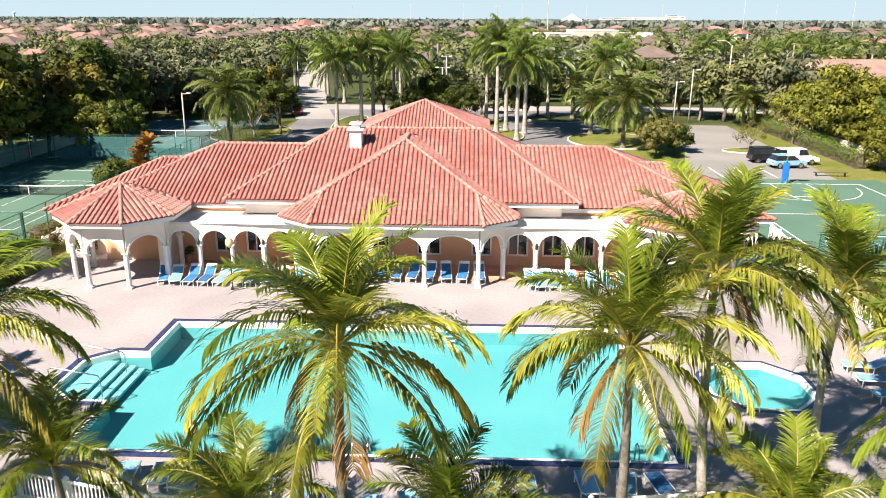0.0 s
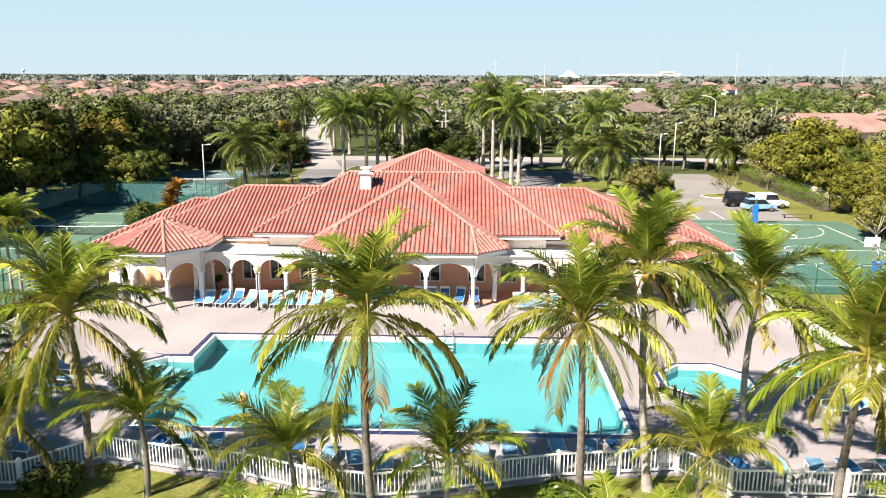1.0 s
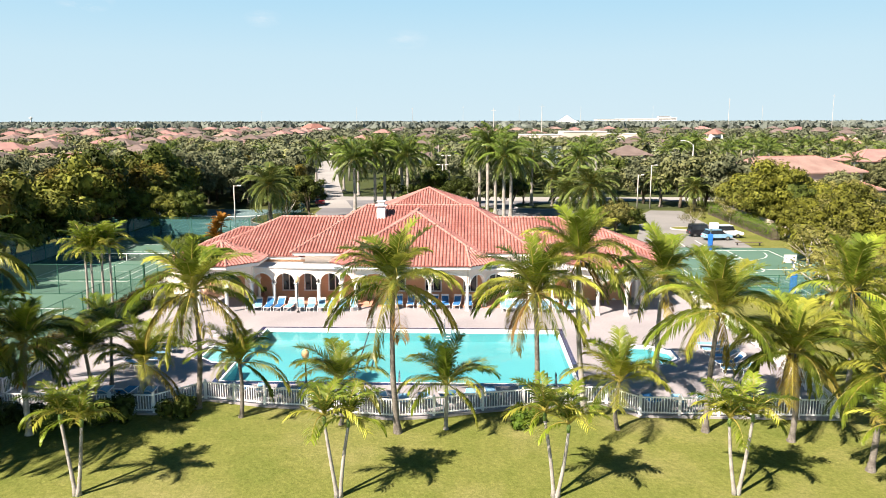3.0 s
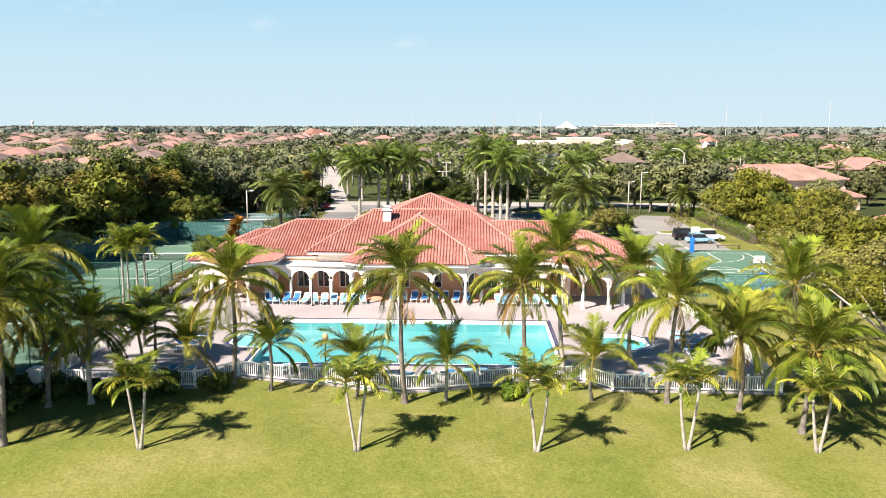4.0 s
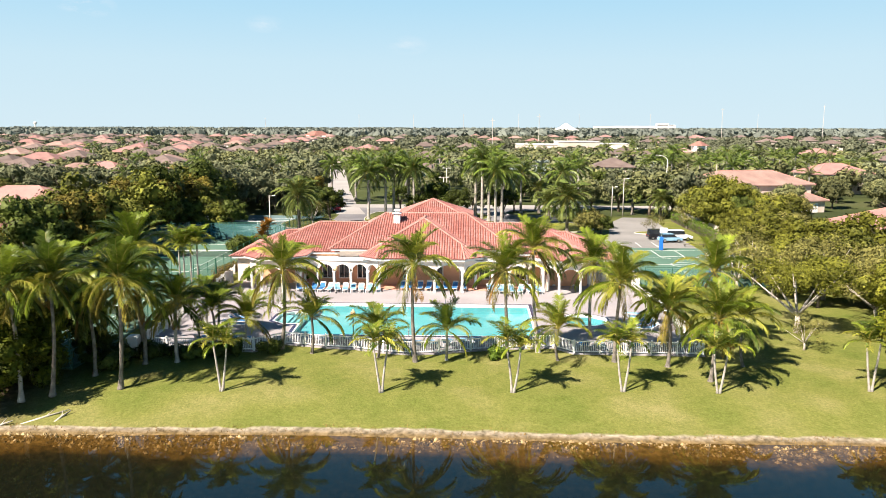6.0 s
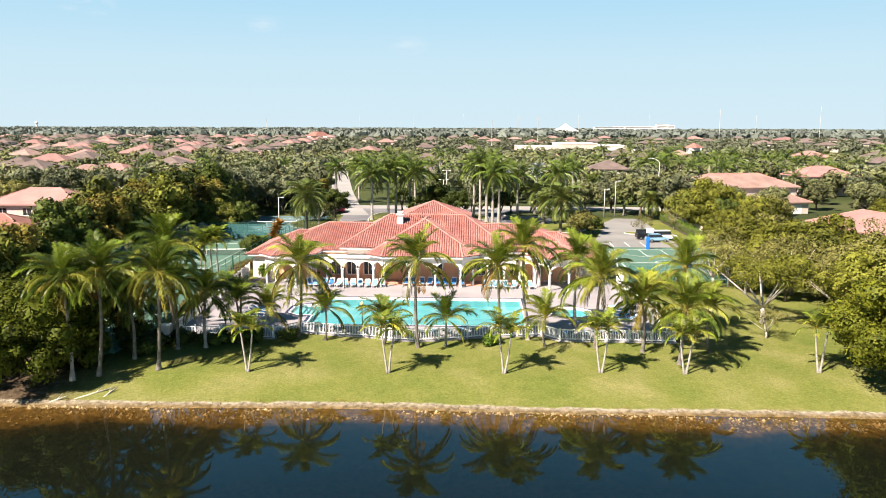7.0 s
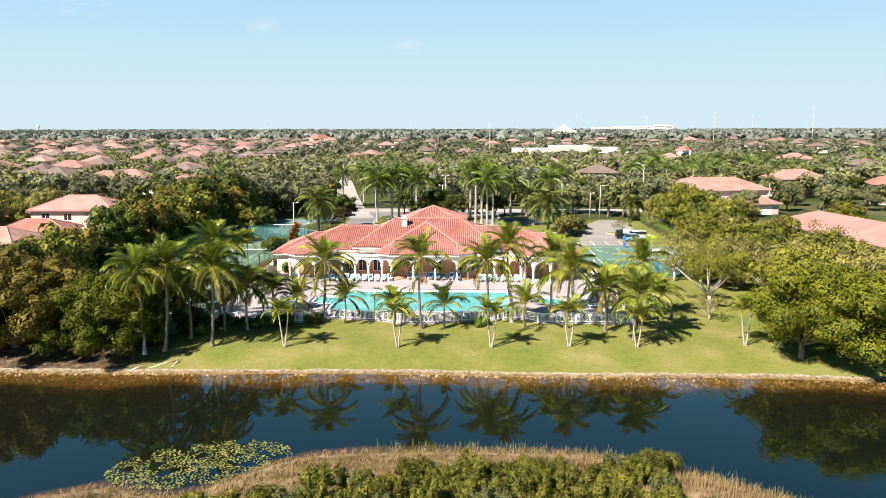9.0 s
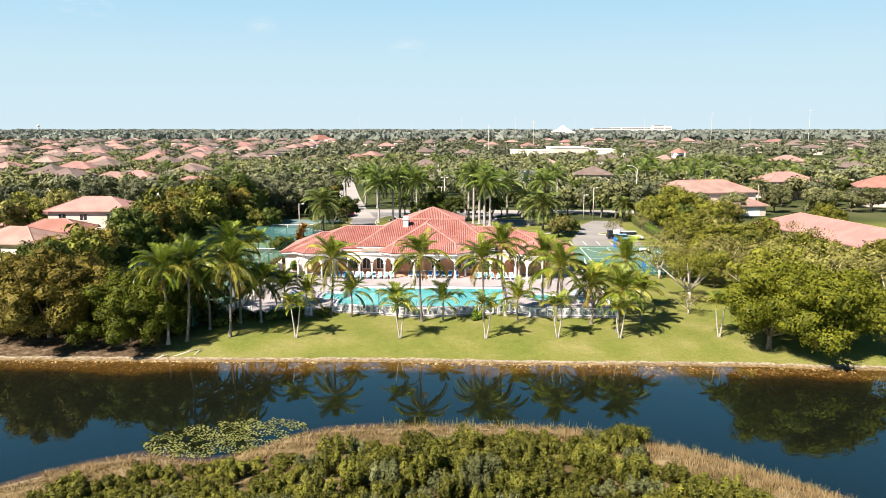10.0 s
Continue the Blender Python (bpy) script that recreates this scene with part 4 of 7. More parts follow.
both(loggia, [(-20.7, 45.6), (-12.55, 45.9)])
arch_wall((2 * AX + 1.1, 44.4), (-1.1, 44.4), 3, 2.45, 0.86, 4.0, 0.34, 0.18)
for k in range(4):
    column(2 * AX + 1.1 + (9.9 * k / 3), 44.4, 2.45, 0.15)
arch_wall((-1.1, 44.4), (0.45, 45.9), 1, 2.35, 0.78, 4.0, 0.34, 0.2)
arch_wall((2 * AX - 0.45, 45.9), (2 * AX + 1.1, 44.4), 1, 2.35, 0.78, 4.0, 0.34, 0.2)
for x in (0.45, 2 * AX - 0.45):
    column(x, 45.9, 2.35, 0.16)
for cx, cy in (TUR, TURR):
    o = octagon(cx, cy, 3.2)
    for k in range(8):
        arch_wall(o[k], o[(k + 1) % 8], 1, 2.3, 0.86, 4.05, 0.3, 0.16)
        column(*o[k], 2.3, 0.16)
    cpart("turret_ceiling", Shape().prism(octagon(cx, cy, 3.0), 3.9, 3.96), WHITE, label="white pavilion ceiling")
for s in (1, -1):
    xs = sorted((AX + s * 14.75, AX + s * 5.3))
    cpart("flat_roof", Shape().box(((xs[0] + xs[1]) / 2, 47.3, 3.42), (xs[1] - xs[0], 3.2, 0.16)), FLATROOF, label="flat white coated loggia roof", bevel=0.02)
    cpart("parapet_cap", Shape().box(((xs[0] + xs[1]) / 2, 45.66, 3.56), (xs[1] - xs[0], 0.42, 0.10)), WHITE, label="white parapet cap", bevel=0.02)
cpart("wall", Shape().box((AX, 55.3, 2.0), (40.6, 12.8, 4.0)), PEACH, label="peach stucco main wall")
cpart("clerestory_wall", Shape().box((AX, 54.5, 4.1), (20.6, 12.6, 1.1)), STUCCO, label="cream stucco upper wall")
for s in (1, -1):
    cpart("wing_wall", Shape().box((AX + s * 22.0, 55.4, 1.55), (3.4, 10.8, 3.1)), STUCCO, label="cream stucco wing wall")
    cpart("end_wall", Shape().box((AX + s * 15.2, 47.4, 1.75), (0.3, 3.2, 3.5)), STUCCO, label="cream stucco end wall")
cpart("porch_wall", Shape().box((AX, 72.8, 2.9), (10.4, 10.4, 5.6)), STUCCO, label="cream stucco entrance block")
cpart("link_wall", Shape().box((AX, 64.5, 2.2), (8.0, 7.0, 4.4)), STUCCO, label="cream stucco link wall")
cpart("loggia_floor", Shape().box((AX, 47.2, 0.02), (29.2, 3.3, 0.04)), TERRA, label="terracotta tiled loggia floor")


def french_window(x, y, wide, tall, z0):
    w = cpart("window", Shape().box((x, y - 0.02, z0 + tall / 2), (wide, 0.06, tall)), WINDOW, label="dark glazed window in a white surround")
    bars = [((x - wide / 2, z0 + tall / 2), (0.12, tall + 0.12)), ((x + wide / 2, z0 + tall / 2), (0.12, tall + 0.12)), ((x, z0 + tall / 2), (0.09, tall)), ((x, z0 + tall), (wide, 0.12)), ((x, z0), (wide, 0.12))]
    for (bx, bz), (sx, sz) in bars:
        cpart("frame_bar", Shape().box((bx, y - 0.07, bz), (sx, 0.08, sz)), WHITE, w)


for s in (1, -1):
    for k in (5.2, 9.9, 7.6, 12.0):
        french_window(AX + s * k, 48.9, 1.25, 1.9, 0.75)
    french_window(AX + s * 1.7, 48.9, 1.5, 1.9, 0.75)
ch = cpart("chimney", Shape().box((-9.7, 53.3, 7.5), (0.85, 0.85, 1.9)), WHITE, label="white stucco chimney with a stepped cap", bevel=0.03)
cpart("chimney_cap", Shape().box((-9.7, 53.3, 8.42), (1.15, 1.15, 0.12)).box((-9.7, 53.3, 8.62), (0.6, 0.6, 0.3)).box((-9.7, 53.3, 8.82), (0.85, 0.85, 0.1)), WHITE, ch, "white stepped cap")



def wall_lantern(x, y, z):
    t = thing("wall_lantern", (x, y, z), "small black lantern on a loggia pier", "lamp", "wall lanterns")
    part("bracket", Shape().box((0, 0.03, 0.14), (0.08, 0.06, 0.22)).mesh("bracket", DARKMETAL), t)
    part("cage", Shape().lathe((0, -0.08, -0.1), [(0.05, 0), (0.08, 0.05), (0.10, 0.26), (0.04, 0.36), (0.01, 0.42)], 6).mesh("cage", DARKMETAL), t)


for x, y in ((-18.66, 45.47), (-16.6, 45.55), (-14.6, 45.62), (2 * AX + 14.6, 45.62), (2 * AX + 18.66, 45.47)):
    wall_lantern(x, y, 2.25)


def flower_pot(x, y):
    t = thing("flower_pot", (x, y, 0), "round terracotta pot with a leafy plant", "flower pot", "flower pots")
    part("pot", Shape().lathe((0, 0, 0), [(0.2, 0), (0.28, 0.3), (0.33, 0.5), (0.36, 0.56)], 14).mesh("pot", TERRA, smooth=True), t)
    g = np.random.default_rng(4)
    quads, facing = leaf_quads(np.array([[0, 0, 0.78], [0.12, 0.05, 0.9]]), np.array([[0.32, 0.32, 0.26]] * 2), 90, 0.07, g)
    part("foliage", quad_mesh("foliage", quads, HEDGE, facing), t)


for x, y in ((-20.6, 48.6), (2 * AX + 20.6, 48.6)):
    flower_pot(x, y)

# ---- palms ----


def frond_mesh(name, material, length, lift, bend, seed, leaf=0.62, n=40, hang=0.5, wide=0.045, stem=RACHIS):
    """A feather leaf from the origin along +x: lift is its first slope in degrees, bend how far it droops."""
    rng = random.Random(seed)
    s = Shape()
    pts, x, z, k = [], 0.0, 0.0, 12
    side = rng.uniform(-0.25, 0.25)
    for i in range(k + 1):
        pts.append(Vector((x, side * (x / length) ** 2 * length * 0.5, z)))
        a = radians(lift - bend * ((i + 0.5) / k) ** 1.3)
        x += math.cos(a) * length / k
        z += math.sin(a) * length / k
    s.tube(pts, [0.045 * (1 - 0.85 * i / k) for i in range(k + 1)], 5, caps=False)
    stems = len(s.f)

    def along(t):
        u = t * k
        i = min(int(u), k - 1)
        return pts[i].lerp(pts[i + 1], u - i), (pts[i + 1] - pts[i]).normalized()

    for i in range(n):
        t = 0.12 + 0.88 * (i + rng.uniform(-0.3, 0.3)) / n
        p, d = along(min(max(t, 0), 0.999))
        span = leaf * (0.42 + 0.58 * math.sin(math.pi * min(1, 0.15 + t * 0.80)) ** 0.8) * rng.uniform(0.8, 1.15)
        across = d.cross((0, 0, 1))
        across = across.normalized() if across.length > 0.05 else Vector((0, 1, 0))
        up = across.cross(d)
        for sgn in (-1, 1):
            fall = hang + rng.uniform(-0.15, 0.2)
            go = (across * sgn * 0.72 + d * rng.uniform(0.55, 0.85) + up * rng.uniform(0.1, 0.4)).normalized()
            q = p
            row = [(q, 0.7)]
            for step, weight in ((0.38, 1.0), (0.36, 0.7), (0.34, 0.0)):
                q = q + go * span * step
                row.append((q, weight))
                go = (go + Vector((0, 0, -0.95 * fall))).normalized()
            k0 = len(s.v)
            wv = (d - go * d.dot(go)).normalized() * wide * 0.5 if abs(d.dot(go)) < 0.98 else across * wide * 0.5
            for c, weight in row[:3]:
                s.v += [tuple(c - wv * weight), tuple(c + wv * weight)]
            s.v.append(tuple(row[3][0]))
            s.f += [(k0, k0 + 1, k0 + 3, k0 + 2), (k0 + 2, k0 + 3, k0 + 5, k0 + 4), (k0 + 4, k0 + 5, k0 + 6)]
    me = s.mesh(name, material, stem)
    me.polygons.foreach_set("material_index", [1] * stems + [0] * (len(s.f) - stems))
    return me


def coco_fronds(seed, tones):
    """Leaves of a coconut crown by age, from the upright spear to the dead ones; tones: leaf materials for each age."""
    ages = (("spear", 2, 2.9, 86, 0, 14, 0, 0.70, 40, 0.05), ("high", 4, 3.5, 82, 6, 40, 11, 0.9, 76, 0.22), ("mid", 4, 3.95, 62, 7, 86, 4, 0.98, 82, 0.45),
            ("level", 4, 4.0, 36, 8, 90, 0, 1.02, 80, 0.8), ("low", 4, 3.8, 4, 11, 66, -4, 1.0, 76, 1.05), ("dead", 2, 2.9, -42, 6, 42, 0, 0.95, 40, 1.0))
    made = {}
    for age, count, long, lift, less, bend, more, leaf, n, hang in ages:
        made[age] = [frond_mesh("frond", tones[age][k % len(tones[age])], long * (0.95 + 0.04 * k), lift - less * k, bend + more * k, seed + len(made) * 10 + k, leaf, n, hang, 0.05) for k in range(count)]
    return made


COCO = coco_fronds(10, {"spear": [FROND_A], "high": [FROND_A, FROND_A, FROND_B], "mid": [FROND_A, FROND_B], "level": [FROND_B, FROND_A], "low": [FROND_B, FROND_A, FROND_C], "dead": [FROND_C, FROND_D]})
# the same crown in darker leaf, shade painted in by colour
SHADED_COCO = coco_fronds(110, {"spear": [FROND_A], "high": [FROND_S, FROND_A], "mid": [FROND_S], "level": [FROND_S, FROND_B], "low": [FROND_S, FROND_A, FROND_C], "dead": [FROND_C, FROND_D]})


def trunk_curve(base, bud, r0, r1, n=12, bow=0.0):
    b, t = Vector(base), Vector(bud)
    pts, rad = [], []
    for i in range(n + 1):
        u = i / n
        p = b.lerp(t, u)
        p.x += bow * math.sin(math.pi * u)
        pts.append(p)
        rad.append(r0 * (1.7 - 0.7 * min(1, u * 9)) * (1 - u) + r1 * u if u < 0.12 else r0 + (r1 - r0) * u)
    return pts, rad


def ringed_trunk(base, bud, r0, r1, material, bow=0.0, rings=0.16):
    pts, rad = trunk_curve(base, bud, r0, r1, max(10, int((Vector(bud) - Vector(base)).length / rings)), bow)
    rad = [r * (1.04 if i % 2 else 0.97) for i, r in enumerate(rad)]
    return Shape().tube(pts, rad, 9).mesh("trunk", material, smooth=True)


COUNTS = {"tall": (("spear", 2), ("high", 8), ("mid", 5), ("level", 5), ("low", 5), ("dead", 2)), "young": (("spear", 1), ("high", 7), ("mid", 6), ("level", 3), ("low", 1))}


def coconut_palm(x, y, z, bx, bz, size, seed, kind="tall", by=None, nuts=True):
    rng = random.Random(seed)
    tall = kind == "tall"
    t = thing("coconut_palm", (x, y, z), "tall coconut palm with drooping yellow-green fronds" if tall else "young coconut palm with arching green fronds", "palm tree", "coconut palms" if tall else "young coconut palms")
    bud = Vector((bx - x, (y if by is None else by) - y, bz - z))
    part("trunk", ringed_trunk((0, 0, -0.15), bud, 0.17 if tall else 0.13, 0.11 if tall else 0.09, TRUNK if seed % 3 else PALETRUNK, rng.uniform(-0.25, 0.25)), t, "ringed grey trunk")
    turn = rng.uniform(0, 360)
    # left-hand palms: shade put into the frond colour, plus a few more fronds
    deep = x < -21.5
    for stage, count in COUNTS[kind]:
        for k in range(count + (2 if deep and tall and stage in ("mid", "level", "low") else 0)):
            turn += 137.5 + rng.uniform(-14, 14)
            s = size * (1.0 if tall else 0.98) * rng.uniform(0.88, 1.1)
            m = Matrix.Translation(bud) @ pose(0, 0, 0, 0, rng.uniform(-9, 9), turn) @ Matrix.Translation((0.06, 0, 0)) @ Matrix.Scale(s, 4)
            part("frond", rng.choice((SHADED_COCO if rng.random() < (0.85 if deep else 0.12) else COCO)[stage]), t, m=m)
    if tall and nuts:
        for k in range(5):
            a = rng.uniform(0, 6.28)
            part("coconut", NUTMESH, t, "yellow coconut", m=Matrix.Translation(bud + Vector((0.24 * math.cos(a), 0.24 * math.sin(a), -0.25 - 0.12 * rng.random()))))
    return t


NUTMESH = Shape().blob((0, 0, 0), (0.11, 0.11, 0.14), 1, 0.1).mesh("coconut", NUT, smooth=True)
# base x, y, z; bud x, z; size; kind; bud y
PALMS = [
    (-4.7, 17.9, -0.2, -4.75, 8.35, 1.0, "tall", 17.0), (3.1, 20.4, -0.1, 2.8, 7.3, 1.02, "tall", 19.6), (5.9, 20.9, -0.1, 5.3, 9.0, 0.95, "tall", 20.9),
    (-16.9, 20.9, -0.1, -16.2, 7.4, 1.02, "tall", 19.4), (-31.5, 9.6, -0.5, -31.0, 8.3, 1.0, "tall", 9.6), (-33.3, 8.6, -0.6, -33.6, 8.0, 0.95, "tall", 8.6),
    (-26.9, 11.0, -0.4, -26.5, 8.1, 1.0, "tall", 11.0), (-28.4, 19.0, -0.1, -29.0, 9.2, 1.05, "tall", 19.0), (11.1, 25.3, 0, 11.2, 7.0, 0.98, "tall", 25.3),
    (12.1, 18.5, -0.2, 12.4, 6.7, 1.05, "tall", 18.3), (16.3, 17.5, -0.2, 16.1, 4.7, 0.9, "tall", 17.5), (21.4, 22.3, -0.05, 21.2, 6.9, 1.0, "tall", 22.3),
    (18.9, 14.4, -0.3, 19.3, 4.7, 1.0, "tall", 14.4), (17.2, 20.9, -0.1, 17.6, 4.6, 0.85, "tall", 20.9),
    (-24.8, 17.0, -0.2, -24.6, 5.0, 0.85, "tall", 17.0), (-27.3, 16.4, -0.2, -27.5, 5.9, 0.92, "tall", 16.4), (-22.1, 18.6, -0.2, -22.2, 3.9, 0.75, "young", 18.6),
    (-19.8, 20.2, -0.1, -19.7, 2.8, 0.85, "young", 20.2), (-13.9, 19.6, -0.1, -13.8, 3.2, 0.78, "young", 19.4), (-8.05, 18.8, -0.2, -8.0, 2.45, 0.80, "young", 18.6),
    (-2.1, 18.4, -0.2, -2.05, 2.5, 0.80, "young", 18.2), (7.4, 18.6, -0.2, 7.3, 2.7, 0.82, "young", 18.4), (-23.8, 24.5, 0, -23.6, 3.2, 0.7, "young", 24.5),
    (-35.6, 14.5, -0.3, -35.9, 7.4, 0.95, "tall", 14.5), (-36.5, 19.5, -0.1, -36.2, 6.6, 0.95, "tall", 19.5), (-30.2, 13.6, -0.3, -30.4, 5.4, 0.9, "tall", 13.6),
    (-26.4, 28.8, 0, -26.4, 3.0, 0.65, "young", 28.8), (22.6, 17.8, -0.2, 22.4, 4.0, 0.8, "young", 17.8),
]
for i, (x, y, z, bx, bz, size, kind, by) in enumerate(PALMS):
    coconut_palm(x, y, z, bx, bz, size, 100 + i, kind, by)

ADON = [frond_mesh("frond", (FROND_A, FROND_S, FROND_B, FROND_A)[k], 2.0, 80 - 19 * k, 66 + 8 * k, 80 + k, 0.62, 28, 0.4, 0.06) for k in range(4)]
ROYAL = [frond_mesh("frond", DATELEAF if k == 4 else ROYALLEAF, 4.4, (80, 58, 34, 8, -28)[k], (58, 74, 84, 76, 54)[k], 90 + k, 1.25, 36, 0.85, 0.13) for k in range(5)]
DATE = [frond_mesh("frond", DATELEAF, 3.1, 70 - 30 * k, 74, 95 + k, 0.75, 36, 0.45, 0.08) for k in range(4)]


def plain_palm(name, fronds, count, trunks, size, seed, label, category, group, at, bark, r=0.09, shaft=0.0):
    """A palm with one or more clean stems: trunks is a list of bud offsets."""
    rng = random.Random(seed)
    t = thing(name, at, label, category, group)
    for dx, dy, h in trunks:
        base = (dx * 0.12, dy * 0.12, -0.1)
        top = Vector((dx, dy, h))
        part("trunk", ringed_trunk(base, top, r * 1.25, r * 0.85, bark, rng.uniform(-0.06, 0.06), 0.3), t)
        if shaft:
            part("crownshaft", Shape().lathe(top, [(r * 1.05, -0.05), (r * 1.25, 0.2), (r * 0.8, shaft * 0.8), (r * 0.4, shaft)], 10).mesh("crownshaft", SHAFT, smooth=True), t, "smooth green crownshaft")
        bud = top + Vector((0, 0, shaft * 0.85))
        turn = rng.uniform(0, 360)
        for k in range(count):
            turn += 137.5 + rng.uniform(-12, 12)
            m = Matrix.Translation(bud) @ pose(0, 0, 0, 0, rng.uniform(-10, 10), turn) @ Matrix.Scale(size * rng.uniform(0.88, 1.1), 4)
            part("frond", fronds[min(len(fronds) - 1, int(k / count * len(fronds)))], t, m=m)
    return t


TWIN = "young twin-stemmed palm with pale slender trunks"
for i, (x, y) in enumerate(((-19.0, 10.9), (-6.8, 11.2), (3.2, 11.5), (11.6, 12.0), (18.8, 12.0), (30.5, 12.8))):
    rng = random.Random(i)
    plain_palm("christmas_palm", ADON, 11, [(-0.55, rng.uniform(-0.2, 0.2), 3.4 + rng.uniform(-0.3, 0.3)), (0.5, rng.uniform(-0.2, 0.2), 3.6 + rng.uniform(-0.4, 0.3))], 1.0, 300 + i, TWIN, "palm tree", "twin palms on the lawn", (x, y, -0.45), PALETRUNK, 0.08, 0.4)
for i, (x, y, h) in enumerate(((-34.2, 42.0, 5.6), (-33.5, 41.6, 5.2), (-33.0, 42.6, 5.9), (-32.1, 42.2, 5.5))):
    plain_palm("christmas_palm", ADON, 13, [(0.1, 0.0, h)], 1.25, 330 + i, "slender pale-trunked palm in a close clump by the court", "palm tree", "palm clump by the court", (x, y, -0.08), PALETRUNK, 0.10, 0.6)
ROYALS = [(-18.6, 117.5, 9.2), (-21.9, 114.7, 8.4), (-17.2, 121.0, 9.8), (-14.2, 124.0, 9.4), (-12.6, 118.0, 8.8), (1.9, 110.0, 11.2), (3.4, 113.0, 10.6), (4.5, 103.5, 9.4), (0.6, 121.0, 9.8),
          (5.9, 110.0, 8.8), (-26.5, 150.0, 8.5), (-31.5, 160.0, 8.2), (11.0, 129.0, 7.5), (-36.0, 150.0, 8.0), (25.0, 152.0, 8.0), (21.0, 136.0, 7.4)]
for i, (x, y, h) in enumerate(ROYALS):
    plain_palm("royal_palm", ROYAL, 25, [(0, 0, h)], 1.02 + 0.12 * math.sin(i * 2.3), 360 + i, "royal palm with a smooth pale grey trunk", "palm tree", "royal palms along the drive", (x, y, 0), PALETRUNK, 0.26, 1.6)
for i, (x, y, h) in enumerate(((17.7, 98.1, 6.4), (15.5, 111.0, 4.4), (-32.4, 96.0, 6.8), (15.0, 128.0, 5.5), (36.0, 128.0, 5.6), (40.5, 121.0, 4.2), (-52.0, 100.0, 6.0))):
    plain_palm("date_palm", DATE, 44, [(0, 0, h)], 1.6 if i in (0, 2) else 1.15, 400 + i, "full-crowned date palm with a rough trunk", "palm tree", "date palms", (x, y, 0), TRUNK, 0.26)
plain_palm("dracaena", [frond_mesh("frond", ORANGELEAF, 1.25, 78 - 24 * k, 45, 99 + k, 0.4, 20, 0.1, 0.1) for k in range(3)], 20, [(0, 0, 4.2), (0.5, 0.2, 5.0), (-0.4, 0.1, 3.2), (0.4, -0.2, 2.2), (-0.2, -0.3, 1.2)], 1.0, 420, "orange-leaved ornamental shrub by the court", "shrub", "", (-30.5, 65.6, 0), TRUNK, 0.1)

# ---- trees ----


def tree_meshes(h, r, seed, leaf, lumps=36, per=138, size=0.19, bark=BARK, flat=0.80, trunk_h=0.2, trunk_r=0.22, tall=1.0, shift=0.0, clump=(0.17, 0.35), core=10, low=-0.6):
    """Trunk with limbs, and a crown of leaf clumps of uneven outline."""
    rng = np.random.default_rng(seed)
    rnd = random.Random(seed)
    fork = h * trunk_h
    wood = Shape().tube([(0, 0, -0.2), (0.05, 0, fork * 0.5), (0.0, 0.08, fork)], [trunk_r * 1.35, trunk_r, trunk_r * 0.85], 9)
    cz, rz = h - r * flat, r * flat
    cents, rads = [], []
    for k in range(lumps):
        d = Vector(rng.normal(size=3)).normalized()
        if d.z < low:
            d.z *= -0.6
        q = rng.uniform(0.45, 0.95)
        lump = r * rng.uniform(*clump)
        cents.append((shift + d.x * r * q, d.y * r * q, cz + d.z * rz * q * tall))
        rads.append((lump, lump, lump * 0.78))
        if k < 7:
            c = Vector(cents[-1])
            mid = Vector((c.x * 0.45, c.y * 0.45, fork + (c.z - fork) * 0.42))
            wood.tube([(0, 0.05, fork - 0.15), mid, c], [trunk_r * 0.6, trunk_r * 0.36, 0.03], 6)
    cents, rads = np.array(cents), np.array(rads)
    quads, facing = leaf_quads(cents, rads, per, size, rng, core=core)
    return wood.mesh("trunk", bark, smooth=True), quad_mesh("crown", quads, leaf, facing)


SPECIES = {
    "oak": [tree_meshes(8.5, 4.6, 1, OAK), tree_meshes(7.5, 4.2, 2, OAK), tree_meshes(9.5, 4.4, 3, DARKGREEN, tall=1.3)],
    "ficus": [tree_meshes(8.0, 4.6, 4, FICUS), tree_meshes(6.5, 4.0, 5, FICUS)],
    "olive": [tree_meshes(7.5, 4.2, 6, OLIVE, per=140), tree_meshes(8.5, 4.6, 7, OLIVE, per=130)],
    "bronze": [tree_meshes(8.0, 4.2, 8, BRONZE, per=150)],
    "dark": [tree_meshes(8.5, 3.8, 9, DARKGREEN, tall=1.35), tree_meshes(6.0, 3.4, 10, DARKGREEN)],
    "sparse": [tree_meshes(8.2, 4.6, 11, OLIVE, lumps=22, per=80, size=0.15, bark=PALEBARK, core=0)],
}
# oak, ficus and olive stand far off: leaf colours with haze mixed in
LEAN = {"oak": (MIDLEAF, 8.5, 4.6), "ficus": (SUBURBAN, 7.6, 4.4), "olive": (SUBURBAN, 8.0, 4.4), "bronze": (BRONZE, 8.0, 4.2), "dark": (DARKGREEN, 8.0, 3.8), "sparse": (OLIVE, 8.2, 4.6)}
FARTREES = {k: [tree_meshes(h * s, r * s, 20 + i, leaf, lumps=27, per=80, size=0.26, core=8) for s in (1.0, 0.88)] for i, (k, (leaf, h, r)) in enumerate(LEAN.items())}
WORDS = {"oak": "broad dark green oak with a rounded crown", "ficus": "dense bright yellow-green shade tree", "olive": "grey-green tree with an open crown", "bronze": "tree with bronze and olive foliage",
         "dark": "dense dark green tree", "sparse": "thinly leafed tree with pale branches"}


def tree(species, x, y, z, scale, turn, variant, label="", group="trees round the clubhouse"):
    kinds = (FARTREES if y > 118 else SPECIES)[species]
    wood, crown = kinds[variant % len(kinds)]
    t = thing("tree", (x, y, z), label or WORDS[species], "tree", group)
    m = pose(0, 0, 0, 0, 0, turn) @ Matrix.Scale(scale, 4)
    part("trunk", wood, t, m=m)
    part("crown", crown, t, m=m)


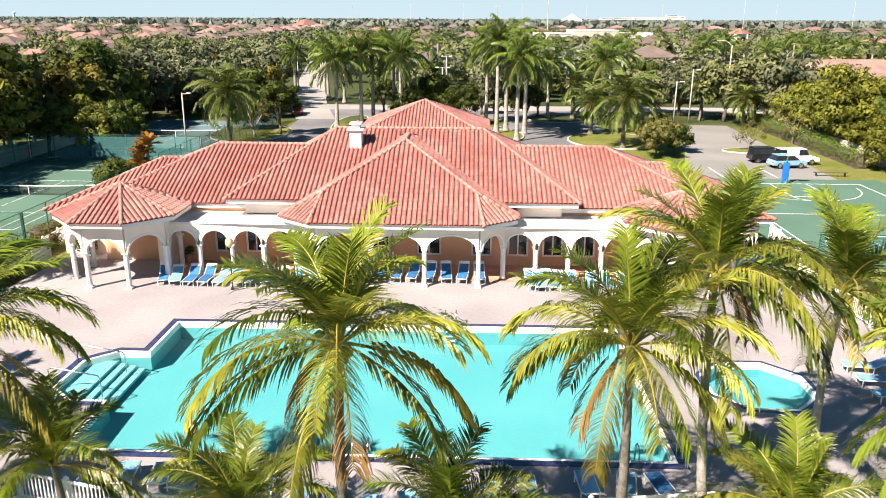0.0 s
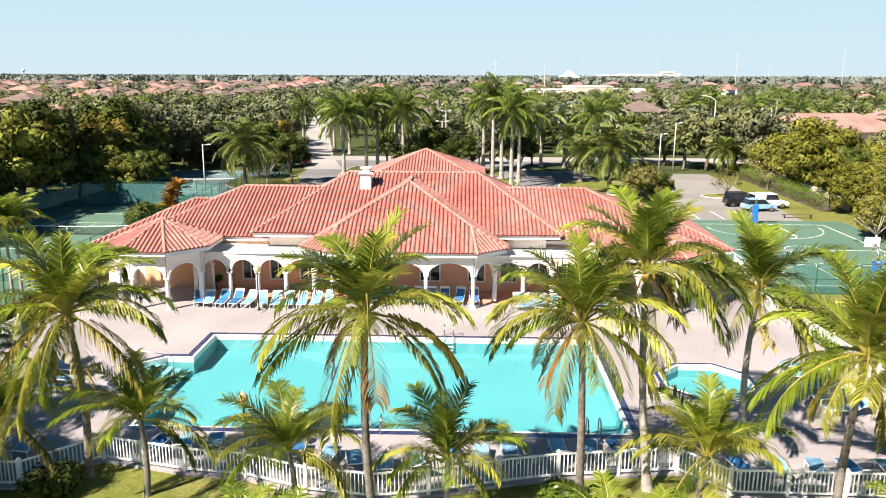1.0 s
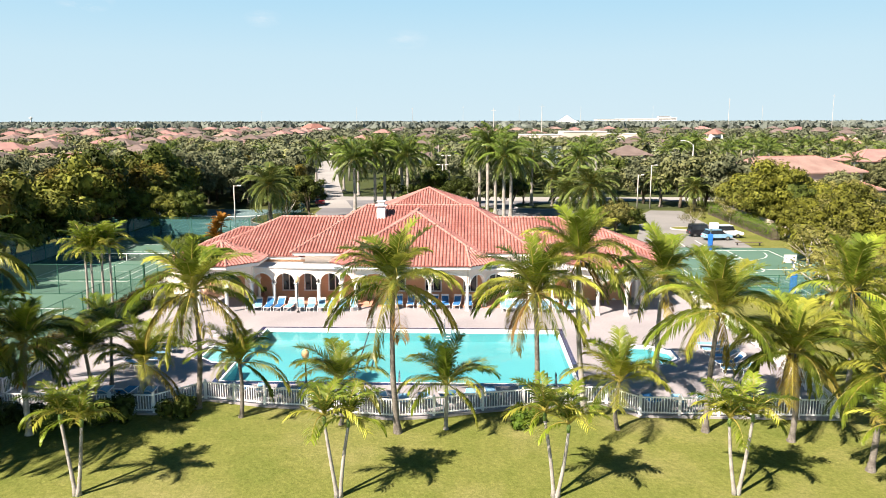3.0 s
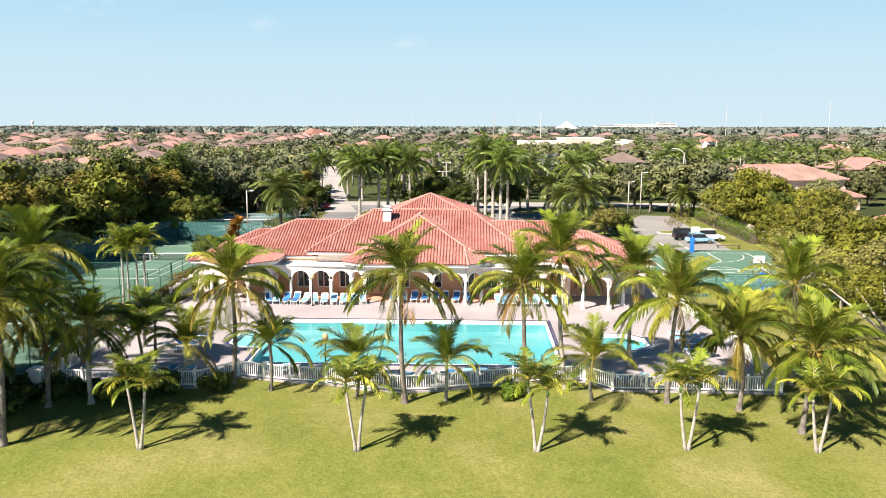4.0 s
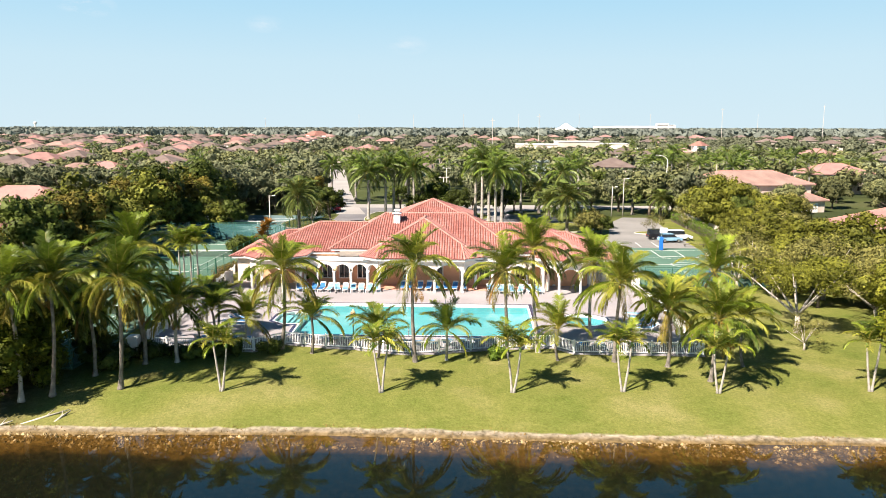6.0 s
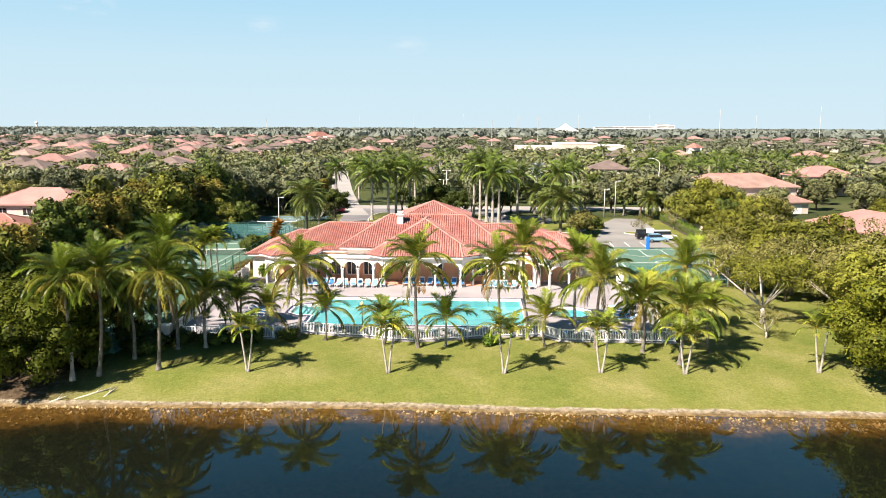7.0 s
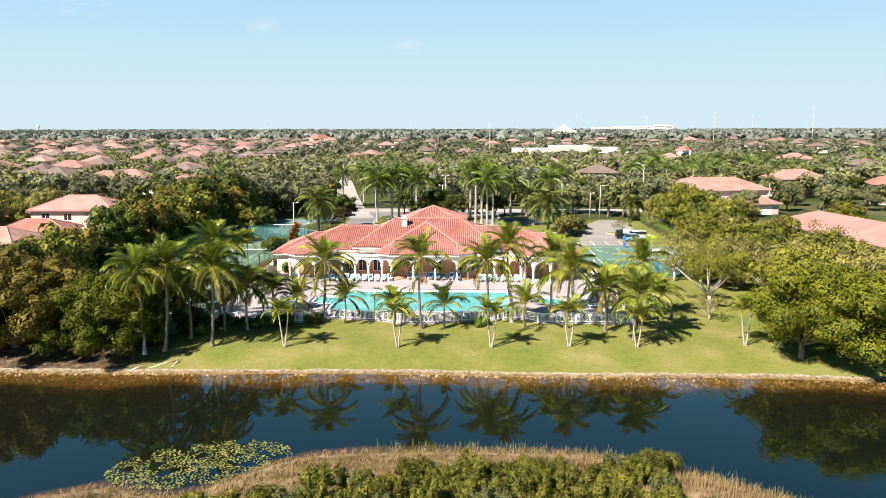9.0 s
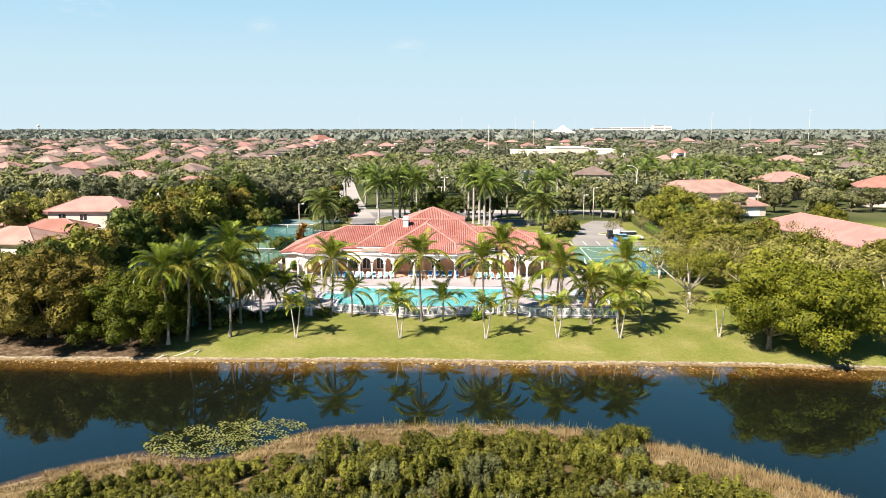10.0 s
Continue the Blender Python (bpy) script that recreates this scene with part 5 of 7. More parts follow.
def big_tree(x, y, z, h, r, seed, leaf, label, bark=BARK, **more):
    wood, crown = tree_meshes(h, r, seed, leaf, bark=bark, **more)
    t = thing("tree", (x, y, z), label, "tree", "large trees by the lake")
    part("trunk", wood, t)
    part("crown", crown, t)


big_tree(34.9, 9.3, -0.7, 10.0, 8.9, 51, BANKTREE, "huge spreading deep green shade tree on the lake bank", lumps=170, per=560, size=0.13, flat=0.57, trunk_h=0.16, trunk_r=0.28, shift=4.0, clump=(0.10, 0.22))
big_tree(-38.0, 9.6, -0.7, 8.9, 6.9, 52, GREENTREE, "spreading bright green tree on the lake bank", lumps=125, per=430, size=0.125, clump=(0.11, 0.24), flat=0.76, trunk_h=0.16, trunk_r=0.3, low=-0.8)
big_tree(-48.0, 10.2, -0.7, 10.3, 8.2, 53, BRONZE, "large olive and bronze tree on the lake bank", lumps=130, per=430, size=0.125, clump=(0.11, 0.24), flat=0.64, trunk_h=0.16, trunk_r=0.35, low=-0.8)
big_tree(-60.0, 11.5, -0.3, 9.4, 7.8, 54, OAK, "large rounded dark green tree by the lake", lumps=90, per=280, size=0.17, clump=(0.12, 0.25), flat=0.64, trunk_h=0.2, trunk_r=0.35)
big_tree(31.3, 28.4, -0.1, 8.4, 5.4, 55, FICUS, "open yellow-green tree with white branching trunk", PALEBARK, lumps=46, per=125, size=0.115, flat=0.6, trunk_h=0.22, trunk_r=0.26, core=0, clump=(0.10, 0.22))
tree("sparse", 35.0, 44.0, -0.05, 0.75, 200, 0, "bare grey tree behind the basketball court", "small trees on the lawn")
big_tree(43.0, 28.0, -0.1, 8.4, 6.4, 56, FICUS, "large yellow-green tree beyond the lawn", lumps=100, per=260, size=0.16, clump=(0.12, 0.25), flat=0.66, trunk_h=0.22, trunk_r=0.3)
big_tree(47.5, 40.0, -0.1, 7.6, 5.6, 57, OLIVE, "olive-green tree with a pale trunk", PALEBARK, lumps=40, per=300, size=0.15, flat=0.6, trunk_h=0.25, trunk_r=0.25)
tree("sparse", 29.6, 22.6, -0.1, 0.42, 30, 0, "small bare-branched grey shrub on the lawn", "small trees on the lawn")

HOUSES_NEAR = [(-82.2, 92.0, 17, 11, 2), (-85.0, 79.0, 13, 8.5, 1), (-84.0, 64.5, 14, 10, 1), (-103.0, 98.0, 13, 11, 1), (66.5, 145.0, 27, 13, 2), (74.0, 76.0, 40, 12, 1), (70.0, 44.0, 15, 11, 1), (108.0, 190.0, 17, 12, 2),
               (128.0, 165.0, 15, 13, 2), (-102.0, 205.0, 16, 12, 1), (-138.0, 240.0, 16, 13, 1), (150.0, 205.0, 14, 11, 1), (-90.0, 106.0, 10, 10, 1)]
NOTREE = [(-54, 12, -31, 122), (-31, -5, 26, 96), (-31, 96, 21, 148), (17, 49, 42, 128), (-60, 4, 34, 60)]


def free(x, y, r=3.0):
    if y < 14 + r or any(a - r * 0.5 < x < c + r * 0.5 and b - r * 0.5 < y < d + r * 0.5 for a, b, c, d in NOTREE):
        return False
    if any(abs(x - hx) < hw / 2 + r * 0.7 and abs(y - hy) < hd / 2 + r * 0.7 for hx, hy, hw, hd, s in HOUSES_NEAR):
        return False
    if 378 < y < 515 and 162 < x - (y - 385) * 0.42 < 222:
        return False
    rx = -27.5 - (y - 125) * 0.21
    if 120 < y < 320 and abs(x - rx) < 5.5 + r * 0.3:
        return False
    return True


rng = random.Random(5)
placed = []


def scatter(count, x0, x1, y0, y1, species, gap, lo=0.8, hi=1.2):
    tries = 0
    while count and tries < 6000:
        tries += 1
        x, y = rng.uniform(x0, x1), rng.uniform(y0, y1)
        s = rng.uniform(lo, hi)
        if free(x, y, 3.5 * s) and all((x - a) ** 2 + (y - b) ** 2 > gap * gap for a, b in placed):
            placed.append((x, y))
            tree(rng.choice(species), x, y, -0.1, s, rng.uniform(0, 360), rng.randrange(9))
            count -= 1


for i in range(22):
    yy = 14 + 5.2 * i + rng.uniform(-1.2, 1.2)
    placed.append((-56.0, yy))
    tree(rng.choice(("oak", "dark", "oak", "bronze", "oak")), -55.0 + rng.uniform(-0.6, 0.8), yy, -0.1, min(1.38, 0.78 + 0.011 * yy) * rng.uniform(0.95, 1.06), rng.uniform(0, 360), i)
scatter(13, -74, -60, 18, 58, ("oak", "dark", "bronze", "oak"), 4.4, 0.62, 0.78)
scatter(12, -71, -60, 58, 96, ("oak", "oak", "dark", "bronze"), 4.0, 0.55, 0.7)
scatter(16, -73, -60, 100, 125, ("oak", "oak", "dark", "ficus", "bronze"), 4.6, 1.0, 1.25)
scatter(34, -150, -84, 108, 190, ("oak", "dark", "olive", "oak"), 6.0, 0.8, 1.1)
scatter(48, -80, -34, 122, 172, ("oak", "oak", "olive", "bronze", "dark", "oak"), 4.6, 1.0, 1.3)
scatter(22, 43, 54, 45, 100, ("ficus", "ficus", "olive", "oak", "sparse"), 4.6, 0.62, 0.85)
scatter(14, 43, 66, 100, 150, ("ficus", "ficus", "olive", "oak", "sparse"), 5.5, 0.8, 1.1)
scatter(22, 40, 58, 16, 60, ("ficus", "olive", "sparse"), 5.0, 0.8, 1.15)
scatter(22, -22, 60, 150, 185, ("oak", "dark", "olive", "ficus"), 5.5, 0.8, 1.1)
scatter(12, -104, -88, 26, 76, ("oak", "dark", "olive"), 5.0, 0.7, 0.9)
scatter(14, -130, -92, 30, 120, ("oak", "ficus", "olive", "dark"), 6.0, 0.9, 1.2)
scatter(22, 72, 128, 142, 186, ("olive", "oak", "ficus", "dark"), 5.0, 0.75, 1.0)
scatter(14, 82, 130, 30, 150, ("olive", "oak", "ficus"), 7.0, 0.8, 1.1)
for i, (sp, x, y, s) in enumerate((("dark", -28.5, 106.5, 0.85), ("sparse", -31.5, 104.0, 0.75), ("olive", 20.6, 92.0, 0.58), ("dark", 23.6, 95.5, 0.62), ("olive", 21.8, 97.0, 0.62), ("dark", -34.0, 112.0, 0.8), ("dark", -30.6, 66.5, 0.42), ("dark", -31.0, 70.0, 0.45),
                                    ("dark", -8.0, 122.0, 1.0), ("oak", 2.0, 124.0, 0.95), ("dark", 6.5, 119.0, 0.85), ("dark", 9.5, 131.0, 0.9), ("dark", -12.0, 119.0, 0.7), ("dark", -6.0, 126.0, 0.8), ("oak", -3.0, 118.0, 0.65), ("dark", 0.0, 133.0, 0.85), ("oak", -12.0, 132.0, 0.8), ("dark", -17.0, 134.0, 0.9), ("sparse", 33.6, 97.4, 0.5), ("sparse", 41.5, 104.0, 0.6), ("ficus", 39.5, 127.0, 1.35), ("oak", 47.5, 121.0, 1.4), ("ficus", 50.5, 109.0, 1.25), ("oak", 34.0, 134.0, 1.2), ("ficus", 28.0, 136.0, 1.0), ("olive", 22.0, 134.0, 0.9), ("dark", 48.5, 96.0, 0.8), ("dark", -31.8, 17.0, 0.50), ("dark", -35.0, 15.5, 0.6), ("dark", -33.5, 27.0, 0.45), ("oak", -38.5, 12.8, 0.7))):
    tree(sp, x, y, 0, s, i * 67, i)
# dark trees at (-34.4, 12.0) and (-32.4, 17.0) are added to deepen lawn shade
for i, (sp, x, y, s) in enumerate((("olive", 42.5, 50.5, 0.8), ("olive", 38.8, 46.5, 0.75), ("ficus", 47.5, 99.5, 1.12), ("ficus", 54.5, 101.5, 1.2), ("olive", 60.5, 103.0, 0.95), ("sparse", 31.5, 46.0, 0.9), ("ficus", 38.0, 39.0, 0.7), ("ficus", 35.4, 43.6, 0.6), ("ficus", 39.5, 52.0, 0.66), ("ficus", 36.0, 53.0, 0.6), ("sparse", 34.0, 47.5, 0.7), ("sparse", 37.6, 59.0, 0.85), ("ficus", 41.0, 61.5, 0.95), ("ficus", 40.4, 70.0, 0.8), ("sparse", 38.4, 67.5, 0.6), ("ficus", 46.0, 53.5, 1.0), ("ficus", 52.0, 60.0, 1.0), ("ficus", 61.0, 131.0, 1.05), ("olive", 70.0, 128.0, 0.95), ("ficus", 53.0, 124.0, 1.1), ("dark", -51.5, 88.0, 0.8), ("oak", -46.8, 88.6, 0.78), ("dark", -42.4, 88.2, 0.75), ("dark", -34.4, 12.0, 0.7), ("dark", -32.4, 17.0, 0.6), ("dark", -37.2, 15.6, 0.85), ("dark", -34.4, 19.4, 0.66), ("dark", -40.5, 18.5, 0.9), ("ficus", 45.0, 58.0, 0.95), ("olive", 44.0, 66.0, 0.9), ("ficus", 46.0, 74.0, 0.95), ("ficus", 45.5, 83.0, 0.9))):
    tree(sp, x, y, 0, s, i * 81, i)

# houses of the suburb: place, size in plan, storeys
HOUSES_FAR = []
hr = random.Random(12)
for row in range(23):
    y = 200 + row * 28 + row * row * 0.4
    x = -95 - y * 0.10
    while x > -110 - y * 0.62:
        HOUSES_FAR.append((x + hr.uniform(-3, 3), y + hr.uniform(-9, 9), hr.uniform(13, 17), hr.uniform(11, 14), hr.choice((1, 2, 2))))
        x -= 21 + hr.uniform(0, 12) + row * 0.5
for row in range(14):
    y = 235 + row * 62
    x = -78 - y * 0.05
    while x < 60 + y * 0.5:
        if hr.random() < 0.42 and not (x > 0 and 400 < y < 560) and free(x, y, 14.0):
            HOUSES_FAR.append((x + hr.uniform(-5, 5), y + hr.uniform(-16, 16), hr.uniform(13, 18), hr.uniform(11, 14), hr.choice((1, 1, 2))))
        x += 34
HOUSE_CELLS = {}
for h in HOUSES_FAR + HOUSES_NEAR:
    HOUSE_CELLS.setdefault((int(h[0] // 40), int(h[1] // 40)), []).append(h)


def near_house(x, y):
    i, j = int(x // 40), int(y // 40)
    for a in (i - 1, i, i + 1):
        for b in (j - 1, j, j + 1):
            for hx, hy, hw, hd, st in HOUSE_CELLS.get((a, b), ()):
                if abs(x - hx) < hw / 2 + 0.3 and -hd / 2 - 1.8 < y - hy < hd / 2 + 1:
                    return True
    return False


# woods farther off, as one mass each
nr = np.random.default_rng(8)


def woods(name, label, count, ymin, ymax, spread, lumps, per, size, hmin, hmax, material, seed, xmin=-1e9, wide=1.0):
    r = np.random.default_rng(seed)
    cents, rads = [], []
    tries = 0
    while len(cents) < count * lumps and tries < count * 30:
        tries += 1
        y = ymin + (ymax - ymin) * r.random() ** 1.0
        x = r.uniform(-1, 1) * (60 + y * spread)
        if not free(x, y, 4) or near_house(x, y):
            continue
        if noise.noise((x * 0.012, y * 0.012, seed * 0.37)) < -0.28:
            continue
        h, rad = r.uniform(hmin, hmax), r.uniform(3.0, 5.2) * wide
        for k in range(lumps):
            d = r.normal(size=3)
            d /= np.linalg.norm(d)
            cents.append((x + d[0] * rad * 0.6, y + d[1] * rad * 0.6, h * 0.62 + abs(d[2]) * h * 0.25))
            rads.append((rad * 0.5, rad * 0.5, h * 0.26))
    quads, facing = leaf_quads(np.array(cents), np.array(rads), per, size, r, core=2)
    me = quad_mesh(name, quads, material, facing)
    solo(name, me, label, "woods", kind="stuff")


# woods wear the haze-toned leaf colours, palest at the horizon
for k, mat in enumerate((MIDLEAF, SUBURBAN, SUBURBAN, MIDLEAF)):
    woods("woods", "belt of mixed subtropical trees between the houses", 430, 170, 420, 0.75, 5, 36, 0.7, 4.5, 8.0, mat, 60 + k)
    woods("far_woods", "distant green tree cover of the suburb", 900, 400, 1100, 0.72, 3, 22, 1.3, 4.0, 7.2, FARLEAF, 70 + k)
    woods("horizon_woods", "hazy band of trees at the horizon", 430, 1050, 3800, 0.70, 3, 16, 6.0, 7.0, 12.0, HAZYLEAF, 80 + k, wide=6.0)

# far palms over the houses
fr = random.Random(31)
CROWNS = []
for k in range(3):
    crown, mats = Shape(), None
    for j in range(11):
        src = ROYAL[min(3, j // 3)]
        m = pose(0, 0, 0, 0, fr.uniform(-10, 10), j * 137.5) @ Matrix.Scale(0.8 * fr.uniform(0.85, 1.1), 4)
        k0 = len(crown.v)
        crown.v += [tuple(m @ v.co) for v in src.vertices]
        crown.f += [tuple(k0 + i for i in p.vertices) for p in src.polygons]
    CROWNS.append(crown.mesh("crown", (ROYALLEAF, DATELEAF, ROYALLEAF)[k]))
FARTRUNK = Shape().tube([(0, 0, -0.2), (0.1, 0, 3.5), (0, 0, 7.2)], [0.26, 0.2, 0.16], 8).mesh("trunk", PALETRUNK, smooth=True)
planted = 0
while planted < 58:
    y = fr.uniform(140, 330) if planted < 30 else fr.uniform(185, 270)
    x = fr.uniform(-0.55, 0.55) * (y + 60) if planted < 30 else fr.uniform(50, 125)
    if not free(x, y, 1.5) or near_house(x, y):
        continue
    planted += 1
    t = thing("palm_tree", (x, y, -0.1), "distant feather palm above the houses", "palm tree", "far palms")
    sc = Matrix.Scale(fr.uniform(0.95, 1.35), 4)
    part("trunk", FARTRUNK, t, m=sc)
    part("crown", CROWNS[planted % 3], t, m=sc @ pose(0, 0, 7.1, 0, 0, fr.uniform(0, 360)))

# ---- houses ----


def house_parts(t, wide, deep, storeys, roof_mat, near=True, annex=False):
    """Walls, hipped roof with eaves, windows and a garage door, in the house's own coordinates."""
    h = 3.0 * storeys
    part("wall", Shape().box((0, 0, h / 2), (wide, deep, h)).mesh("wall", HWALL), t)

    def roof(poly, z, pitch=0.42):
        hip = Hip(poly, z, pitch)
        s, caps = Shape(), Shape()
        for i, (a, b, c), reg in hip.facets():
            pts = [(x, y, z + a * x + b * y + c) for x, y in reg]
            s.face(*pts)
            for k in range(len(pts)):
                P, Q = Vector(pts[k - 1]), Vector(pts[k])
                if (P + Q).z / 2 - z > 0.1:
                    caps.tube([P, Q], [0.11, 0.11], 5)
        s.prism(poly, z - 0.22, z - 0.005)
        ob = part("roof", s.mesh("roof", roof_mat), t, "tiled hip roof")
        if near:
            part("ridge_trim", caps.mesh("ridge_trim", CAP), ob, kind="stuff")

    e = 0.7
    roof(rect(-wide / 2 - e, -deep / 2 - e, wide / 2 + e, deep / 2 + e), h + 0.05)
    if annex:
        aw, ad = wide * 0.48, deep * 0.5
        part("garage_wall", Shape().box((wide * 0.22, -deep / 2 - ad / 2, 1.4), (aw, ad, 2.8)).mesh("garage_wall", HWALL), t)
        x, y = wide * 0.22, -deep / 2 - ad
        roof(rect(x - aw / 2 - e, y - e, x + aw / 2 + e, -deep / 2 + 1.0), 2.85)
        part("garage_door", Shape().box((x, y - 0.02, 1.1), (aw * 0.72, 0.08, 2.2)).mesh("garage_door", WHITE), t, "white garage door")
    for st in range(storeys):
        for k in (-0.32, -0.05, 0.3) if near else (-0.2,):
            if annex and st == 0 and k > 0:
                continue
            w = part("window", Shape().box((wide * k, -deep / 2 - 0.01, 1.6 + 3 * st), (1.5, 0.06, 1.3)).mesh("window", WINDOW), t)
            if near:
                part("frame", Shape().box((wide * k, -deep / 2 - 0.04, 1.6 + 3 * st - 0.72), (1.7, 0.12, 0.1)).box((wide * k, -deep / 2 - 0.04, 1.6 + 3 * st), (0.07, 0.09, 1.3)).mesh("frame", WHITE), w)
    for s in (-1, 1) if near else ():
        part("window", Shape().box((s * (wide / 2 + 0.01), 0, 1.6 + 3 * (storeys - 1)), (0.06, 1.5, 1.3)).mesh("window", WINDOW), t)


ROOFWORD = {HROOFF: "haze-greyed pink tile roof", HROOF: "pink tile roof", HROOFR: "red tile roof", HROOFB: "brown tile roof"}
for i, (x, y, w, d, st) in enumerate(HOUSES_NEAR):
    mat = (HROOF, HROOFR, HROOFB, HROOF, HROOFB, HROOF, HROOFR, HROOF, HROOFR, HROOF, HROOF, HROOFB, HROOFR)[i]
    t = thing("house", (x, y, -0.08), f"cream {'two-storey' if st == 2 else 'single-storey'} house with a {ROOFWORD[mat]}", "house", "houses round the lake", turn=(2, 10, -8, 4, 14, -80, -10, 8, -20, 4, -6, 12, -4)[i])
    house_parts(t, w, d, st, mat, True, i in (3, 4))
models = []
for i in range(9):
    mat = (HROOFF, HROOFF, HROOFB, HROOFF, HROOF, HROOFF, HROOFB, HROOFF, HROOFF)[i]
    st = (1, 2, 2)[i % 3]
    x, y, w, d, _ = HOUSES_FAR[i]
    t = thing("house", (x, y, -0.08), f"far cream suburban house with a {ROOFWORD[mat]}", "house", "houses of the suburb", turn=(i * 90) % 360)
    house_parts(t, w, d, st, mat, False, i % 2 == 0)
    models.append(t)
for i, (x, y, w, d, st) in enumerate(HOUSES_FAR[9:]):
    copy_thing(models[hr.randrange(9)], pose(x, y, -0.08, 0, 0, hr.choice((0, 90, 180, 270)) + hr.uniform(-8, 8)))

# ---- far landmarks ----
solo("field", Shape().prism([(168, 385), (216, 385), (266, 505), (222, 505)], -0.3, 0.02).mesh("field", FIELD), "dry brown open field between the woods", "field", kind="structure")
solo("pond", Shape().prism([(190, 402), (206, 399), (216, 406), (212, 420), (198, 424), (190, 414)], -0.2, 0.03).mesh("pond", LAKEWATER), "small blue pond in the dry field", "pond", kind="structure")
t = thing("warehouse", (66, 470, 0), "long low white commercial building with a flat roof", "building")
for x, y, w, d, h in ((-24, 0, 26, 30, 7.6), (2, -2, 26, 32, 9.6), (25, 1, 20, 28, 8.2), (32, -16, 24, 18, 5.6), (-30, -17, 14, 10, 4.6)):
    wing = part("wing", Shape().box((x, y, h / 2), (w, d, h)).mesh("wing", HWALL), t)
    part("roof", Shape().box((x, y, h + 0.15), (w + 0.6, d + 0.6, 0.3)).mesh("roof", FLATROOF), wing)
    for k in range(int(w // 6)):
        part("window", Shape().box((x - w / 2 + 3 + 6 * k, y - d / 2 - 0.05, h * 0.55), (3.6, 0.2, 1.5)).mesh("window", WINDOW), wing)
t = thing("tent_pavilion", (232, 1900, 0), "large white peaked tent roof on the skyline", "building")
part("canopy", Shape().tube([(0, 0, 6), (0, 0, 12), (0, 0, 18), (0, 0, 28)], [38, 30, 16, 2], 12).mesh("canopy", WHITE), t)
part("wall", Shape().lathe((0, 0, 0), [(36, 0), (36, 7)], 12).mesh("wall", WHITE), t)
for x, y, w, h in ((480, 2700, 110, 20), (590, 2800, 150, 22), (730, 2900, 60, 26), (640, 2600, 40, 30), (-205, 960, 26, 7), (-180, 1400, 30, 9), (120, 1500, 40, 8), (900, 2500, 60, 10), (1250, 2400, 80, 9)):
    red = x == -205
    t = thing("office_block", (x, y, 0), "far red-roofed hall among the trees" if red else "pale block building far off on the skyline", "building", "skyline buildings")
    part("wall", Shape().box((0, 0, h / 2), (w, 20, h)).mesh("wall", WHITE), t)
    if red:
        part("roof", Shape().tube([(0, 0, h), (0, 0, h + 6)], [w * 0.7, w * 0.25], 4).mesh("roof", HROOFR), t)
    else:
        for r in range(int(h // 5)):
            part("window", Shape().box((0, -10.1, 3 + 5 * r), (w * 0.9, 0.2, 1.8)).mesh("window", WINDOW), t)
t = thing("water_tower", (-1650, 2800, 0), "pale water tower on the horizon", "water tower")
part("shaft", Shape().lathe((0, 0, 0), [(4, 0), (3, 12), (3, 25)], 12).mesh("shaft", WHITE), t)
part("tank", Shape().lathe((0, 0, 21), [(3, 3), (6, 5), (6, 9), (2, 12)], 14).mesh("tank", WHITE), t)
for x, y, h in ((15, 560, 26), (58, 640, 30), (-200, 1300, 40), (-120, 1500, 42), (-20, 1500, 44), (90, 1500, 44), (210, 1500, 44), (300, 900, 42), (420, 900, 46), (-420, 1500, 36), (350, 1500, 44), (560, 1500, 44)):
    solo("power_pole", Shape().lathe((x, y, 0), [(0.34, 0), (0.2, h)], 8).box((x, y, h - 2), (3.6, 0.22, 0.22)).mesh("power_pole", CONCRETE), "tall pale power pole above the trees", "utility pole", "power poles")
t = thing("gate_tower", (115, 352, 0), "small white tower with a red tile cap among the palms", "building")
part("wall", Shape().box((0, 0, 5), (6, 6, 10)).mesh("wall", WHITE), t)
part("roof", Shape().tube([(0, 0, 10), (0, 0, 12.5)], [5.4, 0.2], 4).mesh("roof", HROOFR), t)
part("window", Shape().box((0, -3.05, 7.5), (3.6, 0.1, 2.2)).mesh("window", WINDOW), t)
FARROYAL = [frond_mesh("frond", ROYALLEAF, 4.0, 66 - 30 * k, 86, 190 + k, 1.1, 15, 0.7, 0.2) for k in range(4)]
for i in range(28):
    a = random.Random(900 + i)
    x, y = a.uniform(-220, 260), a.uniform(185, 430)
    if free(x, y, 2) and not near_house(x, y):
        plain_palm("royal_palm", FARROYAL, 12, [(0, 0, a.uniform(6.5, 10.5))], a.uniform(0.9, 1.15), 900 + i, "distant tall palm rising above the trees", "palm tree", "palms of the suburb", (x, y, 0), PALETRUNK, 0.22, 1.2)
for i, (x, y) in enumerate(((18.4, 165.0), (8.3, 160.0), (-64, 255), (62, 250), (118, 118))):
    plain_palm("silver_palm", [frond_mesh("frond", SILVERLEAF, 2.4, 60 - 40 * k, 60, 700 + k, 0.8, 20, 0.2, 0.16) for k in range(3)], 26, [(0, 0, (8.6, 8.0, 4.5, 4.5, 4.5)[i])], 1.2, 950 + i, "silvery blue fan palm", "palm tree", "silver palms", (x, y, 0), TRUNK, 0.25)

# ---- lamps ----


